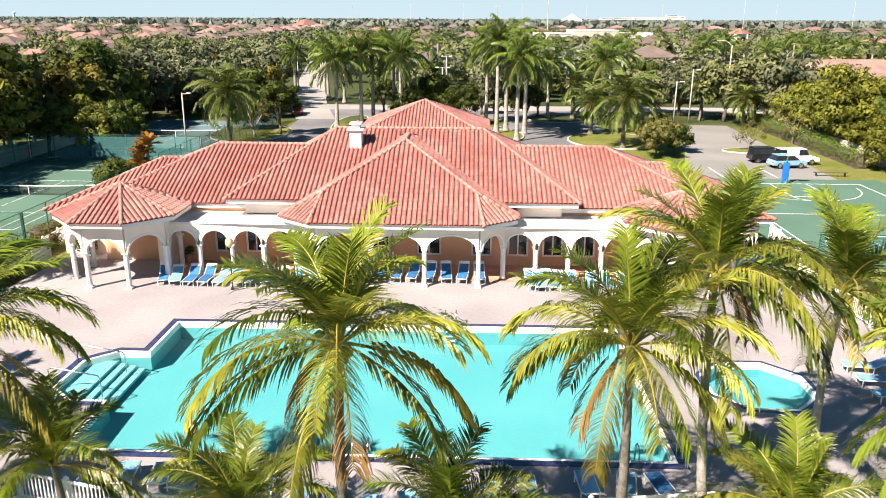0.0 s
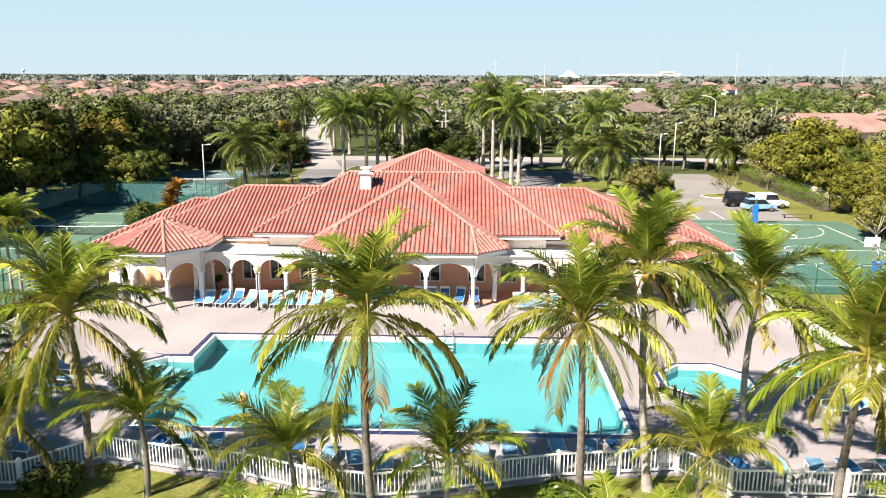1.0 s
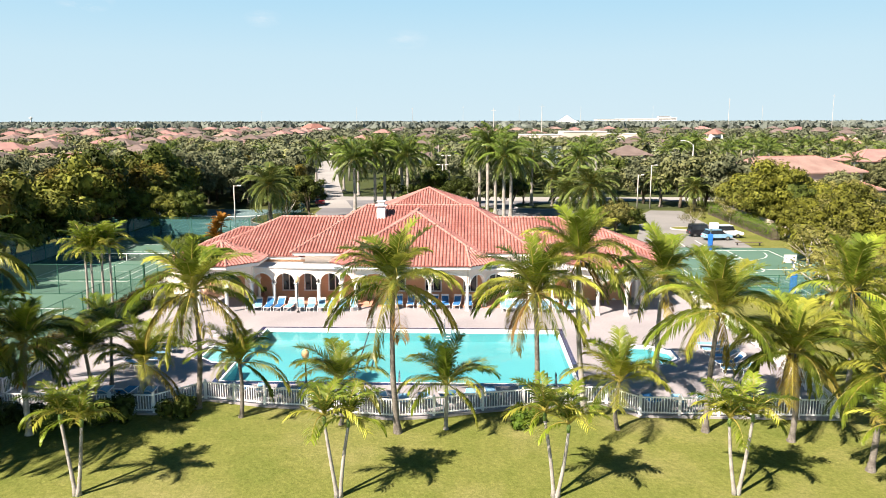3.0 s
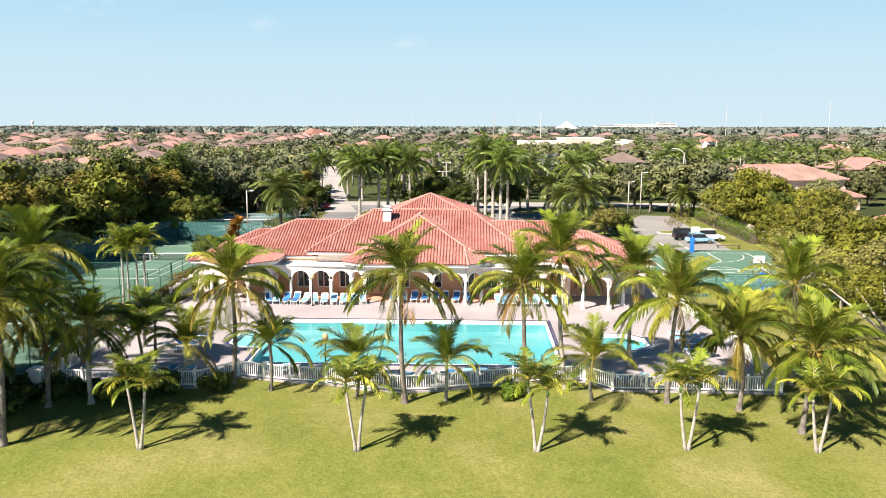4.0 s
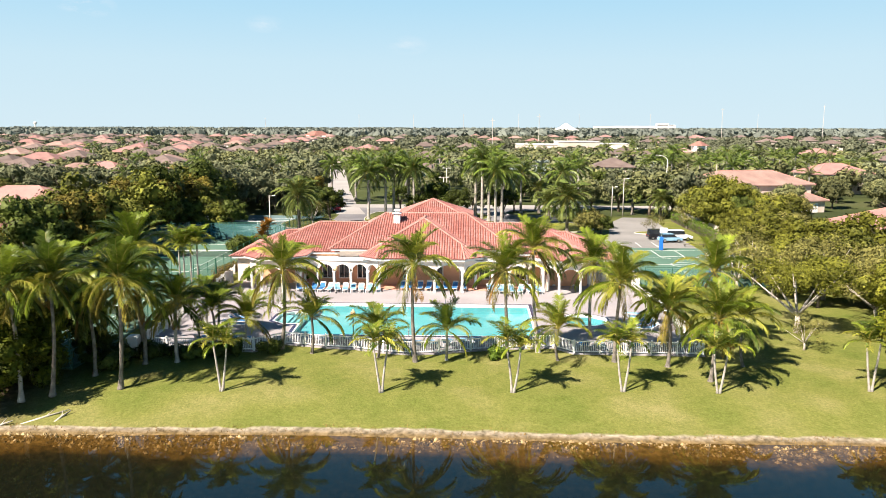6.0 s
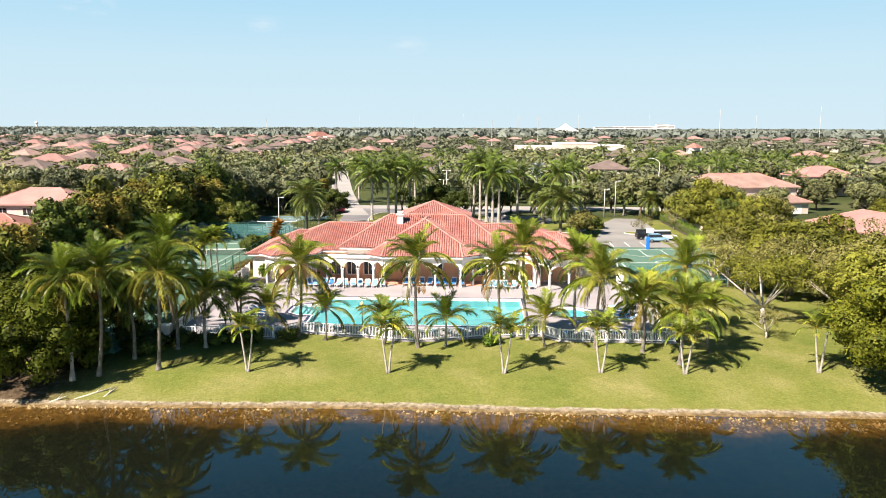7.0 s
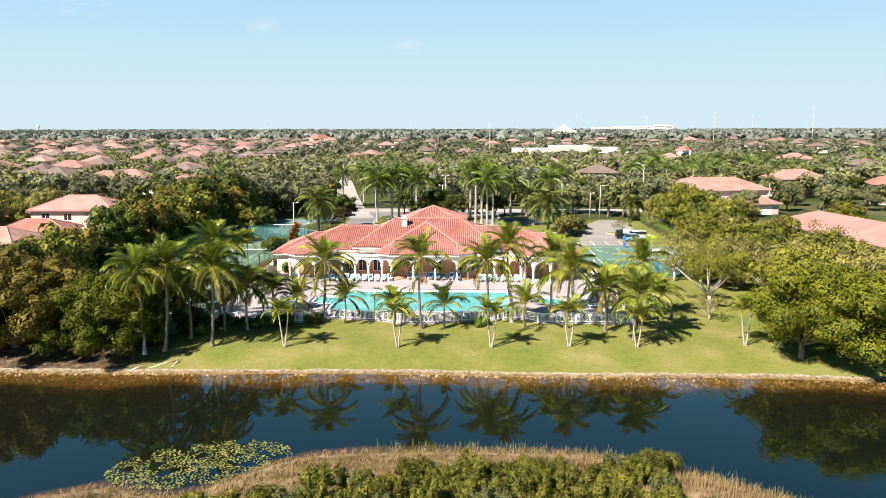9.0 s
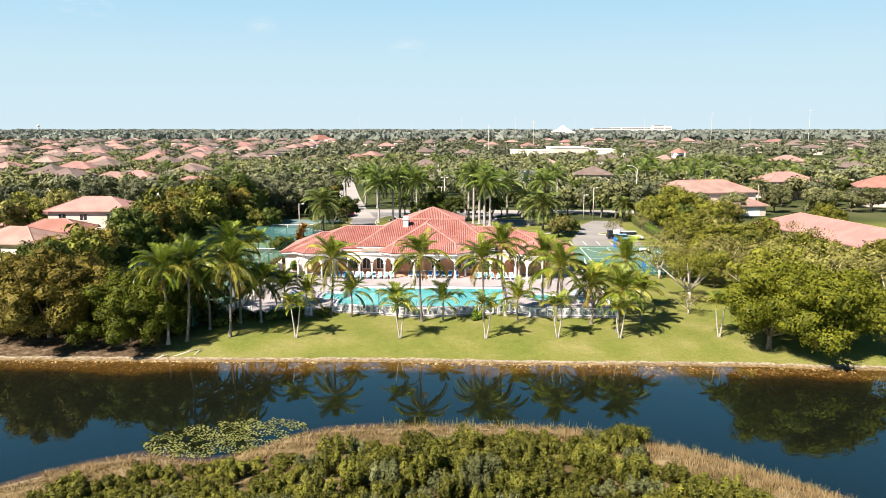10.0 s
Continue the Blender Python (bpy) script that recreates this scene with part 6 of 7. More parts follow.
def street_lamp(x, y, h, group="street lamps", arms=2):
    t = thing("street_lamp", (x, y, -0.08), "pale concrete lamp post with twin box heads" if arms == 2 else "pale concrete lamp post with one box head", "street lamp", group)
    part("pole", Shape().lathe((0, 0, 0), [(0.13, 0), (0.08, h)], 8).mesh("pole", CONCRETE, smooth=True), t)
    part("arm", Shape().box((0 if arms == 2 else 0.42, 0, h - 0.1), (0.85 * arms, 0.08, 0.08)).mesh("arm", CONCRETE), t)
    for s in (-1, 1) if arms == 2 else (1,):
        part("lamp_head", Shape().box((s * 0.85, 0, h - 0.05), (0.6, 0.36, 0.16)).mesh("lamp_head", WHITE, bevel=0.04), t)


for x, y, h in ((-37.3, 94.0, 7.0), (-6.5, 126.0, 8.4), (30.6, 124.0, 6.6), (33.2, 124.8, 8.4), (-7.0, 160.0, 8.6), (-41.0, 175.0, 8.5)):
    street_lamp(x, y, h, arms=2 if abs(x) < 10 else 1)


road_lamp = thing("street_lamp", (54.6, 173.4, -0.08), "tall road lamp with one curved arm", "street lamp", "street lamps")
part("pole", Shape().lathe((0, 0, 0), [(0.14, 0), (0.09, 10.6)], 8).mesh("pole", WHITE, smooth=True), road_lamp)
part("arm", Shape().tube([(0, 0, 10.4), (-0.5, 0, 11.0), (-1.4, 0, 11.5), (-2.6, 0, 11.7)], [0.08, 0.07, 0.06, 0.06], 6).mesh("arm", WHITE, smooth=True), road_lamp)
part("lamp_head", Shape().box((-2.9, 0, 11.68), (0.8, 0.3, 0.14)).mesh("lamp_head", WHITE, bevel=0.04), road_lamp)


def garden_lamp(x, y, h=3.1):
    t = thing("garden_lamp", (x, y, 0), "dark post lamp with an amber globe", "lamp", "garden lamps")
    part("post", Shape().lathe((0, 0, 0), [(0.12, 0), (0.12, 0.1), (0.05, 0.2), (0.045, h - 0.5), (0.09, h - 0.42)], 10).mesh("post", DARKMETAL, smooth=True), t)
    part("globe", Shape().lathe((0, 0, h - 0.42), [(0.08, 0), (0.2, 0.12), (0.24, 0.28), (0.2, 0.45), (0.09, 0.55), (0.02, 0.68)], 14).mesh("globe", GLOBE, smooth=True), t, "amber acorn globe")


for x, y in ((-10.6, 21.9), (-16.0, 43.3)):
    garden_lamp(x, y)

# ---- picket fence ----
PICKET = Shape().box((0, 0, 0.60), (0.042, 0.03, 1.02)).mesh("picket", PVC)
POST = Shape().box((0, 0, 0.62), (0.13, 0.13, 1.24)).tube([(0, 0, 1.24), (0, 0, 1.32)], [0.10, 0.02], 4).mesh("post", PVC)


def picket_fence(pts, step=0.16, joined=False):
    for (x0, y0), (x1, y1) in zip(pts, pts[1:]):
        d = Vector((x1 - x0, y1 - y0))
        L = d.length
        t = thing("picket_fence", (x0, y0, 0), "white picket fence run along the pool deck", "fence", "white pool fence", turn=math.degrees(math.atan2(d.y, d.x)))
        k = max(1, round(L / 2.4))
        for i in range(k + 1):
            part("post", POST, t, m=pose(L * i / k, 0, -0.05))
        for z in (0.16, 1.06):
            part("rail", Shape().box((L / 2, 0, z), (L, 0.055, 0.08)).mesh("rail", PVC), t)
        n = int(L / step)
        if joined:
            s = Shape()
            for i in range(n):
                s.box((step * (i + 0.5), 0, 0.60), (0.04, 0.03, 1.02))
            part("picket_infill", s.mesh("picket_infill", PVC), t, kind="stuff")
        else:
            for i in range(n):
                part("picket", PICKET, t, m=pose(step * (i + 0.5), 0, 0))


INNER = offset_poly(DECK, -0.15)
picket_fence(INNER[1:13])
picket_fence([INNER[0], INNER[1]], joined=True)
picket_fence([INNER[12], INNER[13], INNER[14]], joined=True)
picket_fence([INNER[18], INNER[0]], joined=True)
picket_fence([(-31.0, 45.5), (-31.6, 54.5)], joined=True)
picket_fence([(20.4, 48.0), (21.2, 57.0)], joined=True)

t = thing("gate_pier", (-29.2, 18.7, -0.3), "white stucco pier at the corner of the pool fence", "pier")
part("shaft", Shape().box((0, 0, 0.85), (0.8, 0.8, 1.7)).mesh("shaft", WHITE), t)
part("cap", Shape().box((0, 0, 1.75), (0.98, 0.98, 0.1)).box((0, 0, 1.84), (0.8, 0.8, 0.08)).mesh("cap", WHITE), t)

t = thing("white_gate", (-30.2, 47.75, -0.02), "solid white gate panel beside the loggia", "gate", turn=60)
part("gate_frame", Shape().box((-0.6, 0, 0.85), (0.1, 0.1, 1.7)).box((0.6, 0, 0.85), (0.1, 0.1, 1.7)).box((0, 0, 1.6), (1.1, 0.07, 0.1)).box((0, 0, 0.15), (1.1, 0.07, 0.1)).mesh("gate_frame", WHITE), t)
part("panel", Shape().box((0, 0, 0.88), (1.1, 0.03, 1.36)).mesh("panel", WHITE), t)
part("latch", Shape().box((0.45, -0.05, 0.95), (0.05, 0.06, 0.14)).mesh("latch", DARKMETAL), t)

# ---- hedges and planting ----


def hedge(x0, y0, x1, y1, wide, tall, material, label, seed):
    r = np.random.default_rng(seed)
    L = math.hypot(x1 - x0, y1 - y0)
    n = max(2, int(L / (wide * 0.45)))
    c = np.array([[(L * (i + 0.5) / n), r.uniform(-0.1, 0.1), tall * 0.55] for i in range(n)])
    rad = np.array([[wide * 0.5, wide * 0.52, tall * 0.48]] * n) * r.uniform(0.9, 1.08, (n, 1))
    t = thing("hedge", (x0, y0, -0.1), label, "hedge", "hedges", turn=math.degrees(math.atan2(y1 - y0, x1 - x0)))
    part("stem", Shape().box((L / 2, 0, tall * 0.35), (L * 0.98, wide * 0.5, tall * 0.7)).mesh("stem", BARK), t, "woody inner stems")
    quads, facing = leaf_quads(c, rad, 260, 0.10, r)
    part("foliage", quad_mesh("foliage", quads, material, facing), t)


hedge(-31.7, 30.0, -31.7, 52.0, 1.6, 1.25, HEDGEB, "brownish clipped hedge beside the tennis courts", 1)
hedge(-30.4, 37.0, -30.4, 45.0, 0.9, 0.8, HEDGE, "low clipped green hedge by the deck", 2)
hedge(-28.6, 51.0, -24.0, 51.0, 1.3, 1.3, HEDGE, "bright green clipped hedge behind the pavilion", 3)
hedge(-33.4, 52.6, -32.3, 58.5, 1.8, 1.3, HEDGEB, "brownish clipped hedge beside the tennis courts", 9)
hedge(42.3, 117.0, 42.0, 86.0, 2.2, 2.2, HEDGE, "long clipped green hedge along the boundary wall", 4)
hedge(-14.0, 112.6, 0.0, 112.4, 1.0, 0.8, HEDGE, "low green hedge on the drive island", 5)
hedge(20.5, 36.0, 20.2, 46.0, 1.0, 1.0, HEDGE, "green hedge by the deck fence", 6)
for s in (1, -1):
    solo("boundary_wall", Shape().box((45.0 if s > 0 else -53.6, 104.0 if s > 0 else 60.0, 0.7), (0.3, 34.0 if s > 0 else 95.0, 1.6)).mesh("boundary_wall", STUCCO), "cream masonry boundary wall", "wall", "boundary walls", "structure")


def shrub(x, y, z, r, tall, material, label, seed, group, per=130, size=0.12, lumps=9, fat=(0.34, 0.5)):
    g = np.random.default_rng(seed)
    a = g.uniform(0, 6.28, lumps)
    q = g.uniform(0.2, 0.75, lumps) * r
    hh = g.uniform(0.3, 0.72, lumps) * tall
    c = np.stack([q * np.cos(a), q * np.sin(a), hh], 1)
    rad = np.stack([g.uniform(*fat, lumps) * r] * 2 + [g.uniform(0.26, 0.40, lumps) * tall], 1)
    t = thing("shrub", (x, y, z), label, "shrub", group)
    s = Shape()
    for k in range(min(5, lumps)):
        s.tube([(0, 0, -0.15), tuple(c[k] * 0.55), tuple(c[k])], [0.05, 0.03, 0.01], 5)
    part("stem", s.mesh("stem", BARK), t)
    quads, facing = leaf_quads(c, rad, per, size, g, core=6)
    part("foliage", quad_mesh("foliage", quads, material, facing), t)


shrub(-17.6, 19.6, -0.15, 1.2, 1.2, DARKGREEN, "dense dark green shrub at a palm's foot", 31, "shrubs by the fence")
shrub(2.2, 19.2, -0.15, 1.0, 1.0, HEDGE, "leafy green shrub by the fence", 32, "shrubs by the fence")
shrub(-36.4, 71.6, -0.1, 2.4, 3.0, DARKGREEN, "large rounded dark green shrub beside the courts", 330, "border shrubs", 420, 0.14, 16)
shrub(-34.8, 72.8, -0.1, 1.8, 2.4, HEDGE, "large leafy green shrub beside the courts", 331, "border shrubs", 300, 0.14, 12)
shrub(-28.0, 50.0, 0, 1.0, 1.9, HEDGE, "bright yellow-green shrub by the pavilion", 33, "shrubs by the fence")
for i in range(9):
    shrub(-30.5 - 0.8 * math.sin(i * 2.1), 70.0 + 1.6 * i, -0.1, 1.3, 1.6, DARKGREEN if i % 2 else HEDGE, "leafy green border shrub by the courts", 340 + i, "border shrubs")
for i in range(10):
    shrub(-34.0 - 2.2 * i, 12.6 + 0.8 * math.sin(i * 1.7), -0.3, 1.7, 2.3, DARKGREEN, "dark understorey shrub below the trees", 360 + i, "understorey shrubs", 190, 0.15)

for i, (x, y) in enumerate(((-21.0, 18.9), (-22.9, 19.0), (-25.6, 18.6), (-27.6, 18.2), (-30.0, 17.6), (-31.8, 16.6), (-29.4, 15.2), (-33.4, 14.0), (-24.0, 17.9))):
    shrub(x, y, -0.2, 1.3 + 0.25 * math.sin(i * 2.3), 1.3 + 0.3 * math.cos(i * 1.9), DARKGREEN, "dark green shrub below the palms at the fence", 380 + i, "understorey shrubs", 190, 0.13)

# the wooded point in front
pr = random.Random(77)
n, tries, rooted = 0, 0, []
while n < 240 and tries < 20000:
    tries += 1
    x, y = pr.uniform(-27, 20), pr.uniform(-31, -15.5)
    lim = -16.9 - 0.29 * max(0.0, 4.4 - x) - 1.6 * math.exp(-((x - 8.5) / 1.6) ** 2) - 5.0 * min(1.0, max(0.0, x - 13.2)) - 0.7 * max(0.0, x - 14.2)
    if y > lim or any((x - a) ** 2 + (y - b) ** 2 < 2.35 for a, b in rooted):
        continue
    rooted.append((x, y))
    n += 1
    tall = pr.choice((1.0, 1.3, 1.6, 1.9, 2.2)) * pr.uniform(0.9, 1.1) * (1.0 if x > -9 else 0.7) * min(1.0, 0.6 + 0.06 * (lim - y)) * pr.choice((0.7, 1.0, 1.0, 1.3))
    shrub(x, y, height(x, y) - 0.05, pr.uniform(1.0, 1.9), tall, SHRUB if pr.random() < 0.86 else SHRUBG, "dense wild lakeside shrub with small glossy leaves", 500 + n, "wild shrubs on the point", 140, 0.075, 20, (0.13, 0.28))
for i, (x, y) in enumerate(((14.6, -16.6), (12.8, -17.4), (4.6, -18.4), (1.0, -19.2), (13.6, -17.8))):
    shrub(x, y, height(x, y) - 0.05, 1.1, (1.9, 1.5, 1.3, 1.2, 1.7)[i], SHRUB, "upright leafy lakeside sapling", 620 + i, "wild shrubs on the point", 320, 0.07, 10)


def blades(name, label, spots, material, tall, wide, seed, bunch=7, lean=0.22):
    r = np.random.default_rng(seed)
    b = np.repeat(np.array(spots), bunch, axis=0) + r.normal(size=(len(spots) * bunch, 3)) * np.array([0.22, 0.22, 0])
    n = len(b)
    a = r.uniform(0, 6.28, n)
    d = np.stack([np.cos(a), np.sin(a), np.zeros(n)], 1) * wide
    up = np.stack([r.normal(0, lean, n), r.normal(0, lean, n), np.ones(n)], 1) * (tall * r.uniform(0.25, 1.25, (n, 1)))
    solo(name, quad_mesh(name, np.stack([b - d, b + d, b + up + d * 0.25, b + up - d * 0.25], 1), material), label, "grass", kind="stuff")


spots, wet = [], []
while len(spots) < 3400:
    x, y = pr.uniform(-30, 30), pr.uniform(-36, -11.5)
    lim = point_edge(x)
    if lim - 8.5 * pr.random() < y < lim + 0.2 and height(x, y) > -1.6:
        spots.append((x, y, height(x, y) - 0.05))
while len(wet) < 500:
    x = pr.uniform(-6, 27)
    lim = point_edge(x)
    y = lim + pr.uniform(-0.5, 1.2)
    wet.append((x, y, -1.55))
blades("dry_reeds", "dry straw-coloured reeds along the near bank", [p for p in spots if p[0] > 9], REED, 0.52, 0.02, 1)
blades("dry_grass", "low tan grass and litter along the near bank", [p for p in spots if p[0] <= 9][::2], REED, 0.3, 0.035, 6, lean=0.6)
blades("green_reeds", "thin green reeds standing in the shallows", wet, REEDG, 0.55, 0.018, 2, 3)
clumps = []
while len(clumps) < 130:
    x = pr.uniform(-31, 12)
    y = point_edge(x) - pr.uniform(0.3, 6.5)
    clumps.append((x, y, height(x, y) - 0.05))
blades("dry_tufts", "pale dry grass tufts behind the near bank", clumps, REED, 0.45, 0.022, 12, 34, 0.42)
tufts = []
while len(tufts) < 700:
    x, y = pr.uniform(-60, 60), pr.uniform(4.0, 6.6)
    z = height(x, y)
    if -1.48 < z < -1.2 and noise.noise((x * 0.35, y * 0.9, 2)) > -0.1:
        tufts.append((x, y, z - 0.03))
blades("bank_grass", "brown matted grass along the far bank", tufts, BANKGRASS, 0.12, 0.03, 3, 5)
s = Shape()
for i in range(5200):  # rubble along the waterline, thickest just below it
    x = pr.uniform(-58, 58)
    y = 4.8 - 0.00035 * x * x - abs(pr.gauss(0.2, 1.25))
    z, r = height(x, y), pr.uniform(0.05, 0.15) * pr.choice((0.7, 1.0, 1.0, 1.6))
    if z < -1.72 or noise.noise((x * 0.22, y * 0.5, 11)) < -0.25:
        continue
    k, a = len(s.v), pr.uniform(0, 6.28)
    for q in range(5):
        w = r * pr.uniform(0.7, 1.25)
        s.v.append((x + w * math.cos(a + q * 1.257), y + w * math.sin(a + q * 1.257), z - 0.02))
    s.v.append((x + r * pr.uniform(-0.3, 0.3), y + r * pr.uniform(-0.3, 0.3), z + r * pr.uniform(0.5, 0.9)))
    s.f += [(k + q, k + (q + 1) % 5, k + 5) for q in range(5)]
solo("shore_stones", s.mesh("shore_stones", STONE), "scattered brown stones at the water's edge", "stones", kind="stuff")
s, floating = Shape(), []
for i in range(5200):
    u, v = pr.random() ** 0.55, pr.uniform(0, 6.28)
    x, y = -18.6 + u * 6.3 * math.cos(v), -15.6 + u * 3.9 * math.sin(v) + 0.3 * (u * math.cos(v)) * 5
    lim = point_edge(x)
    if height(x, y) > WATER_Z - 0.02 or noise.noise((x * 0.8, y * 0.8, 3)) < -0.22 or any((x - a) ** 2 + (y - b) ** 2 < 0.032 for a, b in floating):
        continue
    floating.append((x, y))
    r = pr.uniform(0.06, 0.125)
    tilt = pr.uniform(-0.04, 0.04)
    s.face(*[(x + r * math.cos(k * 0.785 + i), y + r * math.sin(k * 0.785 + i), WATER_Z + 0.03 + tilt * math.cos(k * 0.785)) for k in range(8)])
solo("lily_pads", s.mesh("lily_pads", PAD), "green and yellow lily pads floating near the bank", "lily pads", kind="stuff")
for i, (x, y, z, turn, L) in enumerate(((-31.6, 5.6, -1.3, 35, 3.2), (-29.4, 6.0, -1.25, 60, 1.3), (-33.5, 5.0, -1.45, 20, 1.5))):
    s = Shape().tube([(0, 0, 0), (L * 0.5, 0.1, 0.25), (L, 0, 0.5)], [0.11, 0.08, 0.03], 7).tube([(L * 0.5, 0.1, 0.25), (L * 0.7, 0.35, 0.6)], [0.05, 0.02], 6)
    d = solo("driftwood", s.mesh("driftwood", DRIFT, smooth=True), "bleached driftwood branch on the lake bank", "driftwood", "driftwood")
    d.matrix_basis = pose(x, y, z, 0, 0, turn)

# ---- sun loungers ----


def lounger_model(fabric, label, back=30):
    t = thing("sun_lounger", (0, 0, 0), label, "sun lounger", "sun loungers")
    fr = Shape()
    for s in (-0.32, 0.32):
        fr.tube([(s, -1.0, 0.36), (s, 0.35, 0.36)], [0.03, 0.03], 6)
    fr.tube([(-0.32, -1.0, 0.36), (0.32, -1.0, 0.36)], [0.03, 0.03], 6)
    part("frame", fr.mesh("frame", PVC, smooth=True), t, "white tube frame")
    for x in (-0.32, 0.32):
        for y in (-0.85, 0.3):
            part("leg", Shape().tube([(x, y, 0.36), (x, y, 0)], [0.028, 0.028], 6).mesh("leg", PVC), t)
    part("seat", Shape().box((0, -0.33, 0.385), (0.6, 1.33, 0.025)).mesh("seat", fabric, bevel=0.01), t)
    c, s_ = math.cos(radians(back)), math.sin(radians(back))
    b = Shape()
    for u0, u1, w in ((0.0, 0.62, 0.6),):
        b.face((-0.3, 0.33 + u0 * c, 0.385 + u0 * s_), (0.3, 0.33 + u0 * c, 0.385 + u0 * s_), (0.3, 0.33 + u1 * c, 0.385 + u1 * s_), (-0.3, 0.33 + u1 * c, 0.385 + u1 * s_))
        b.face((-0.3, 0.35 + u0 * c, 0.36 + u0 * s_), (0.3, 0.35 + u0 * c, 0.36 + u0 * s_), (0.3, 0.35 + u1 * c, 0.36 + u1 * s_), (-0.3, 0.35 + u1 * c, 0.36 + u1 * s_))
    bk = part("backrest", b.mesh("backrest", fabric), t)
    for s in (-0.32, 0.32):
        part("back_rail", Shape().tube([(s, 0.3, 0.36), (s, 0.33 + 0.82 * c, 0.37 + 0.82 * s_)], [0.028, 0.028], 6).mesh("back_rail", PVC), t)
    p = Shape().box((0, 0, 0), (0.58, 0.2, 0.05)).mesh("head_strap", PVC, bevel=0.015)
    part("head_strap", p, bk, "white head strap", m=Matrix.Translation((0, 0.33 + 0.72 * c, 0.40 + 0.72 * s_)) @ pose(0, 0, 0, back, 0, 0))
    return t


L1 = lounger_model(SKYBLUE, "light blue sling sun lounger with white frame")
L2 = lounger_model(BLUE, "deep blue sling sun lounger with white frame", 40)
L1.matrix_basis, L2.matrix_basis = pose(-19.9, 44.6, 0, 0, 0, 12), pose(-20.7, 44.7, 0, 0, 0, 15)
lr = random.Random(41)
spots = []
for k in range(11):
    spots.append((-18.9 + 0.95 * k if k < 9 else 2.2 + 1.1 * (k - 9), 44.55 + (0.35 if k > 7 else 0), 6 + lr.uniform(-14, 10), k < 2))
spots += [(AX + 1.9 + 1.05 * k, 45.9, lr.uniform(-8, 8), k < 4) for k in range(-4, 4)]
spots += [(1.6 + 1.05 * k, 44.7, lr.uniform(-10, 10), False) for k in range(1, 7)]
spots += [(-14.9 + 1.25 * k, 22.8 + 0.3 * math.sin(k), 180 + lr.uniform(-18, 18), k % 4 == 0) for k in range(4)]
spots += [(-8.6 + 1.3 * k, 21.4 + 0.35 * abs(k - 3), 180 + lr.uniform(-16, 16), k % 5 == 0) for k in range(8)]
spots += [(2.6 + 1.3 * k, 23.2, 180 + lr.uniform(-16, 16), k == 2) for k in range(3)]
spots += [(10.0 + 1.5 * k, 21.9, 180 + lr.uniform(-16, 16), k % 3 == 0) for k in range(6)]
spots += [(-23.2, 27.5 + 1.3 * k, 90 + lr.uniform(-12, 12), k == 1) for k in range(4)]
spots += [(-24.6 + 1.4 * k, 22.2, 180 + lr.uniform(-16, 16), k % 2 == 0) for k in range(4)]
spots += [(17.0, 28.0 + 1.4 * k, -90 + lr.uniform(-12, 12), k == 1) for k in range(5)]
for x, y, turn, deep in spots:
    copy_thing(L2 if deep else L1, pose(x, y, 0, 0, 0, turn))

# ---- cars and small things by the lot ----


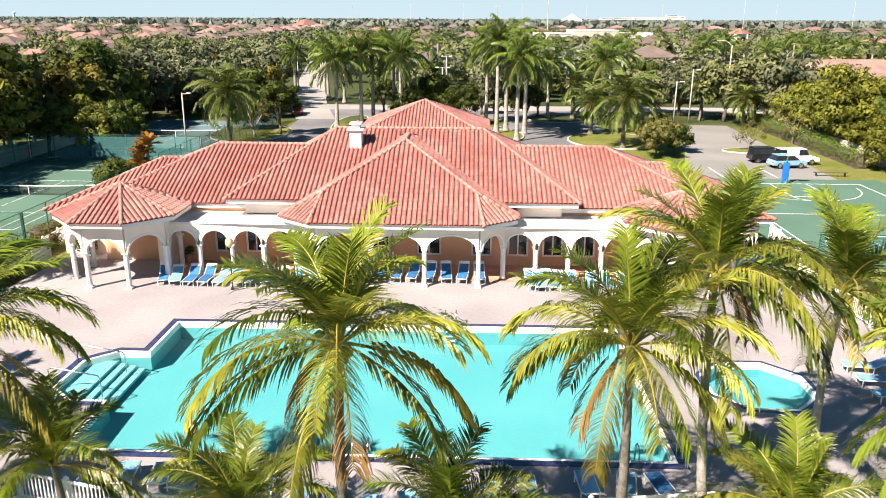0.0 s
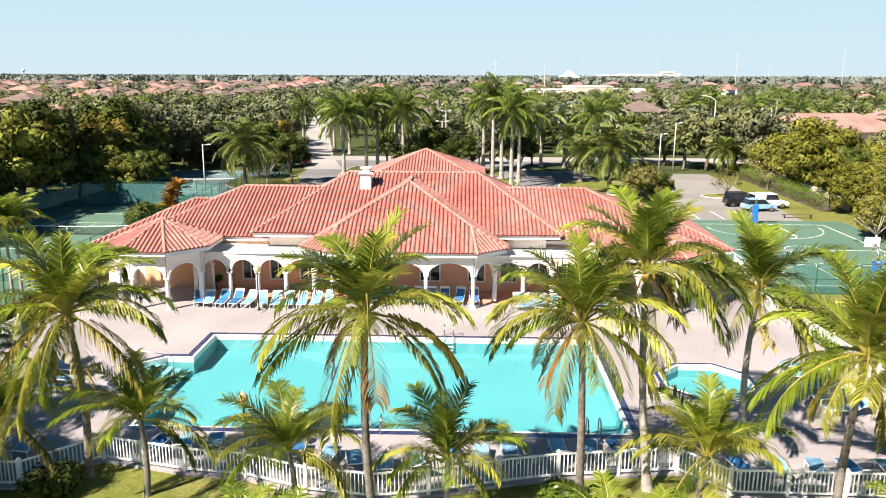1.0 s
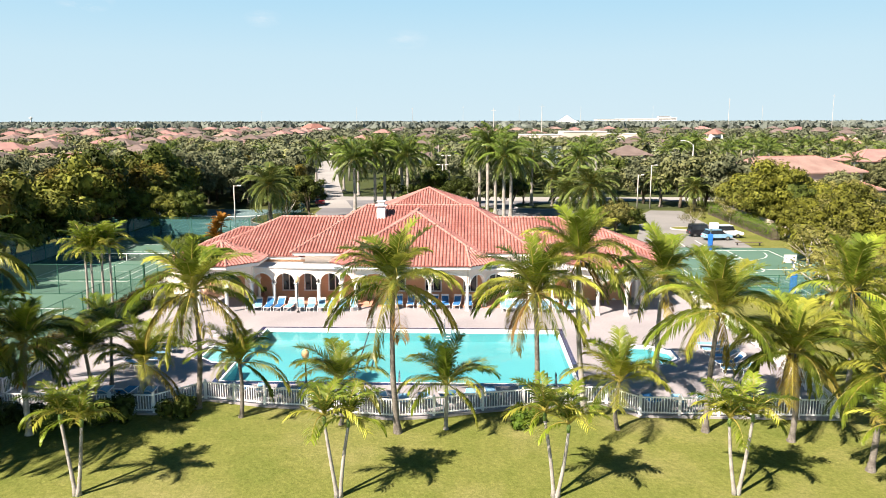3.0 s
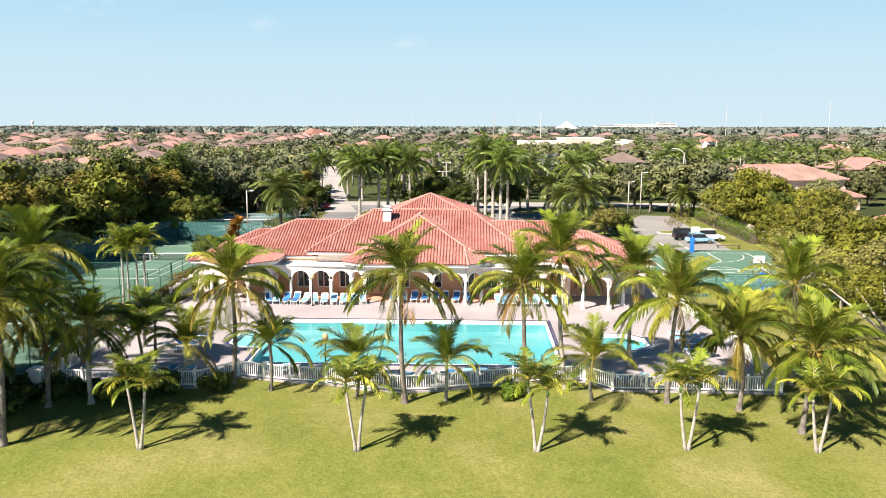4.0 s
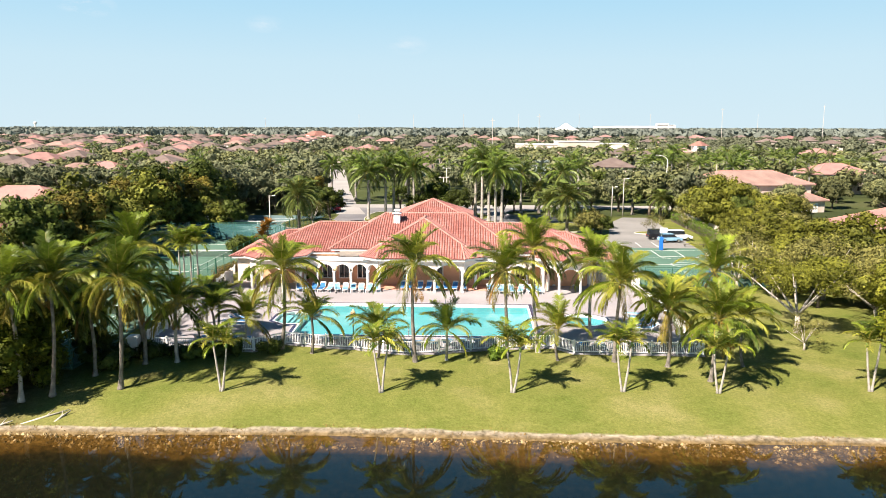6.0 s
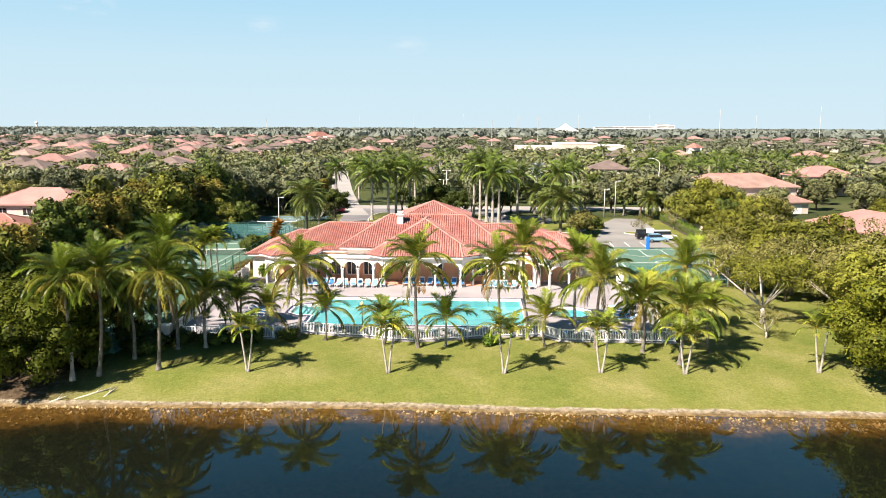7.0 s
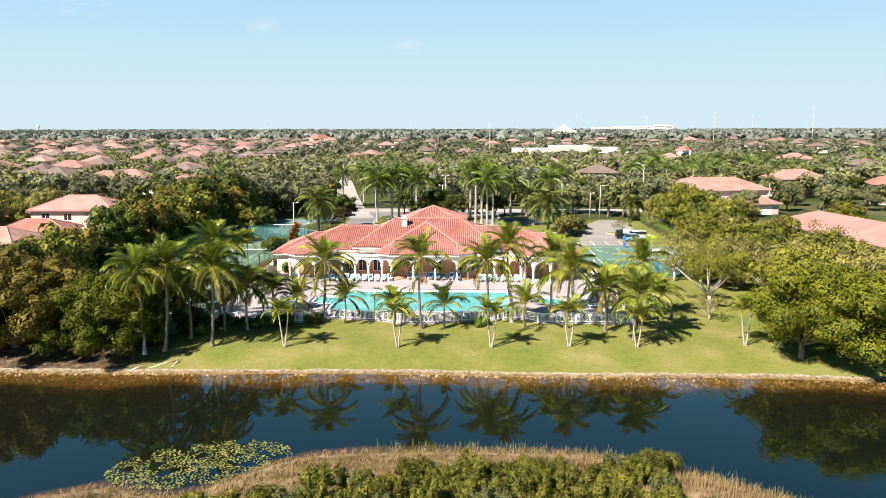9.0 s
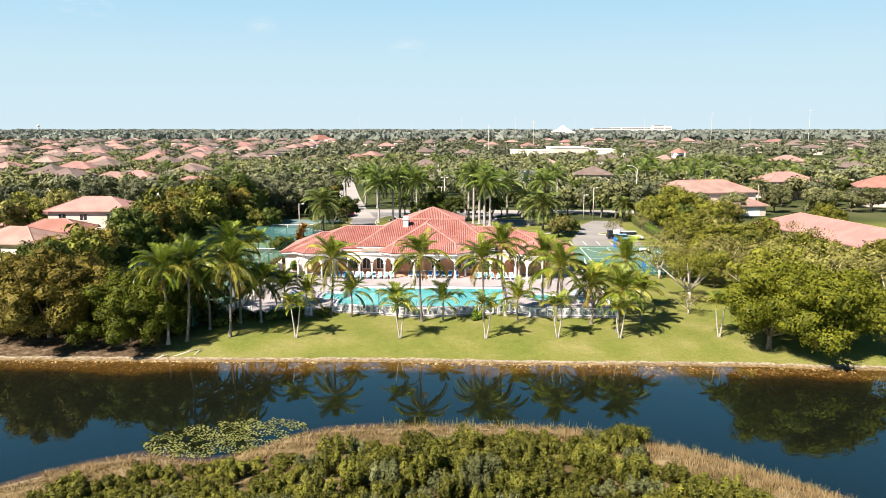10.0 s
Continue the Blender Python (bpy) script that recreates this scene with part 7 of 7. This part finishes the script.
def car(x, y, turn, paint, label, van=False, L=4.5, W=1.8):
    t = thing("car", (x, y, -0.02), label, "car", "parked cars", turn=turn)
    h = 1.0 if not van else 1.15
    prof = [(-L / 2, 0.35), (-L / 2 + 0.05, 0.78), (-L * 0.27, h - 0.08), (L * 0.46, h - 0.1), (L / 2, 0.75), (L / 2, 0.35)]
    body = Shape()
    n = len(prof)
    for s in (-1, 1):
        body.face(*[(px, s * W / 2, pz) for px, pz in (prof if s < 0 else prof[::-1])])
    for i in range(n):
        (x0, z0), (x1, z1) = prof[i - 1], prof[i]
        body.face((x0, -W / 2, z0), (x0, W / 2, z0), (x1, W / 2, z1), (x1, -W / 2, z1))
    part("body", body.mesh("body", paint, bevel=0.05), t)
    top = 1.5 if not van else 1.78
    c0, c1, r0, r1 = (-L * 0.27, L * 0.44, -L * 0.10, L * 0.36) if not van else (-L * 0.22, L * 0.46, -L * 0.16, L * 0.45)
    cab = Shape()
    for s in (-1, 1):
        q = [(c0, s * W * 0.47, h - 0.1), (c1, s * W * 0.47, h - 0.1), (r1, s * W * 0.40, top - 0.06), (r0, s * W * 0.40, top - 0.06)]
        cab.face(*(q if s < 0 else q[::-1]))
    cab.face((c0, -W * 0.47, h - 0.1), (c0, W * 0.47, h - 0.1), (r0, W * 0.4, top - 0.06), (r0, -W * 0.4, top - 0.06))
    cab.face((c1, W * 0.47, h - 0.1), (c1, -W * 0.47, h - 0.1), (r1, -W * 0.4, top - 0.06), (r1, W * 0.4, top - 0.06))
    part("glass_band", cab.mesh("glass_band", WINDOW), t, "dark glass band")
    part("roof", Shape().box(((r0 + r1) / 2, 0, top - 0.03), (r1 - r0 + 0.1, W * 0.84, 0.09)).mesh("roof", paint, bevel=0.03), t)
    for px in (-L * 0.31, L * 0.30):
        for s in (-1, 1):
            w = part("wheel", Shape().tube([(px, s * W * 0.5, 0.33), (px, s * W * 0.40, 0.33)], [0.33, 0.33], 16).mesh("wheel", RUBBER), t, "black tyre")
            part("rim", Shape().tube([(px, s * W * 0.51, 0.33), (px, s * W * 0.49, 0.33)], [0.2, 0.2], 12).mesh("rim", STEEL), w)
    for s in (-1, 1):
        part("headlight", Shape().box((-L / 2 + 0.05, s * W * 0.36, 0.68), (0.1, 0.34, 0.14)).mesh("headlight", PVC, bevel=0.03), t)
        part("tail_light", Shape().box((L / 2 - 0.03, s * W * 0.38, 0.72), (0.1, 0.28, 0.16)).mesh("tail_light", REDLAMP, bevel=0.03), t)


car(33.8, 86.3, 188, CARBLUE, "pale blue parked hatchback beside the court", L=4.0, W=1.7)
car(32.6, 89.6, 184, CARBLACK, "black off-road car with a white roof", True, 3.8, 1.7)
car(35.8, 88.8, 186, CARWHITE, "white parked van in the lot", True, 4.8)
car(-31.5, 131.0, 100, CARRED, "dark red car on the drive")
car(104.0, 112.0, 20, CARWHITE, "white car in a house drive")
b = thing("bench", (36.6, 81.6, -0.08), "low dark wooden bench beside the court", "bench")
part("seat", Shape().box((0, 0, 0.45), (3.6, 0.35, 0.06)).mesh("seat", BARK), b)
for s in (-1.5, 1.5):
    part("leg", Shape().box((s, 0, 0.21), (0.08, 0.3, 0.42)).mesh("leg", DARKMETAL), b)
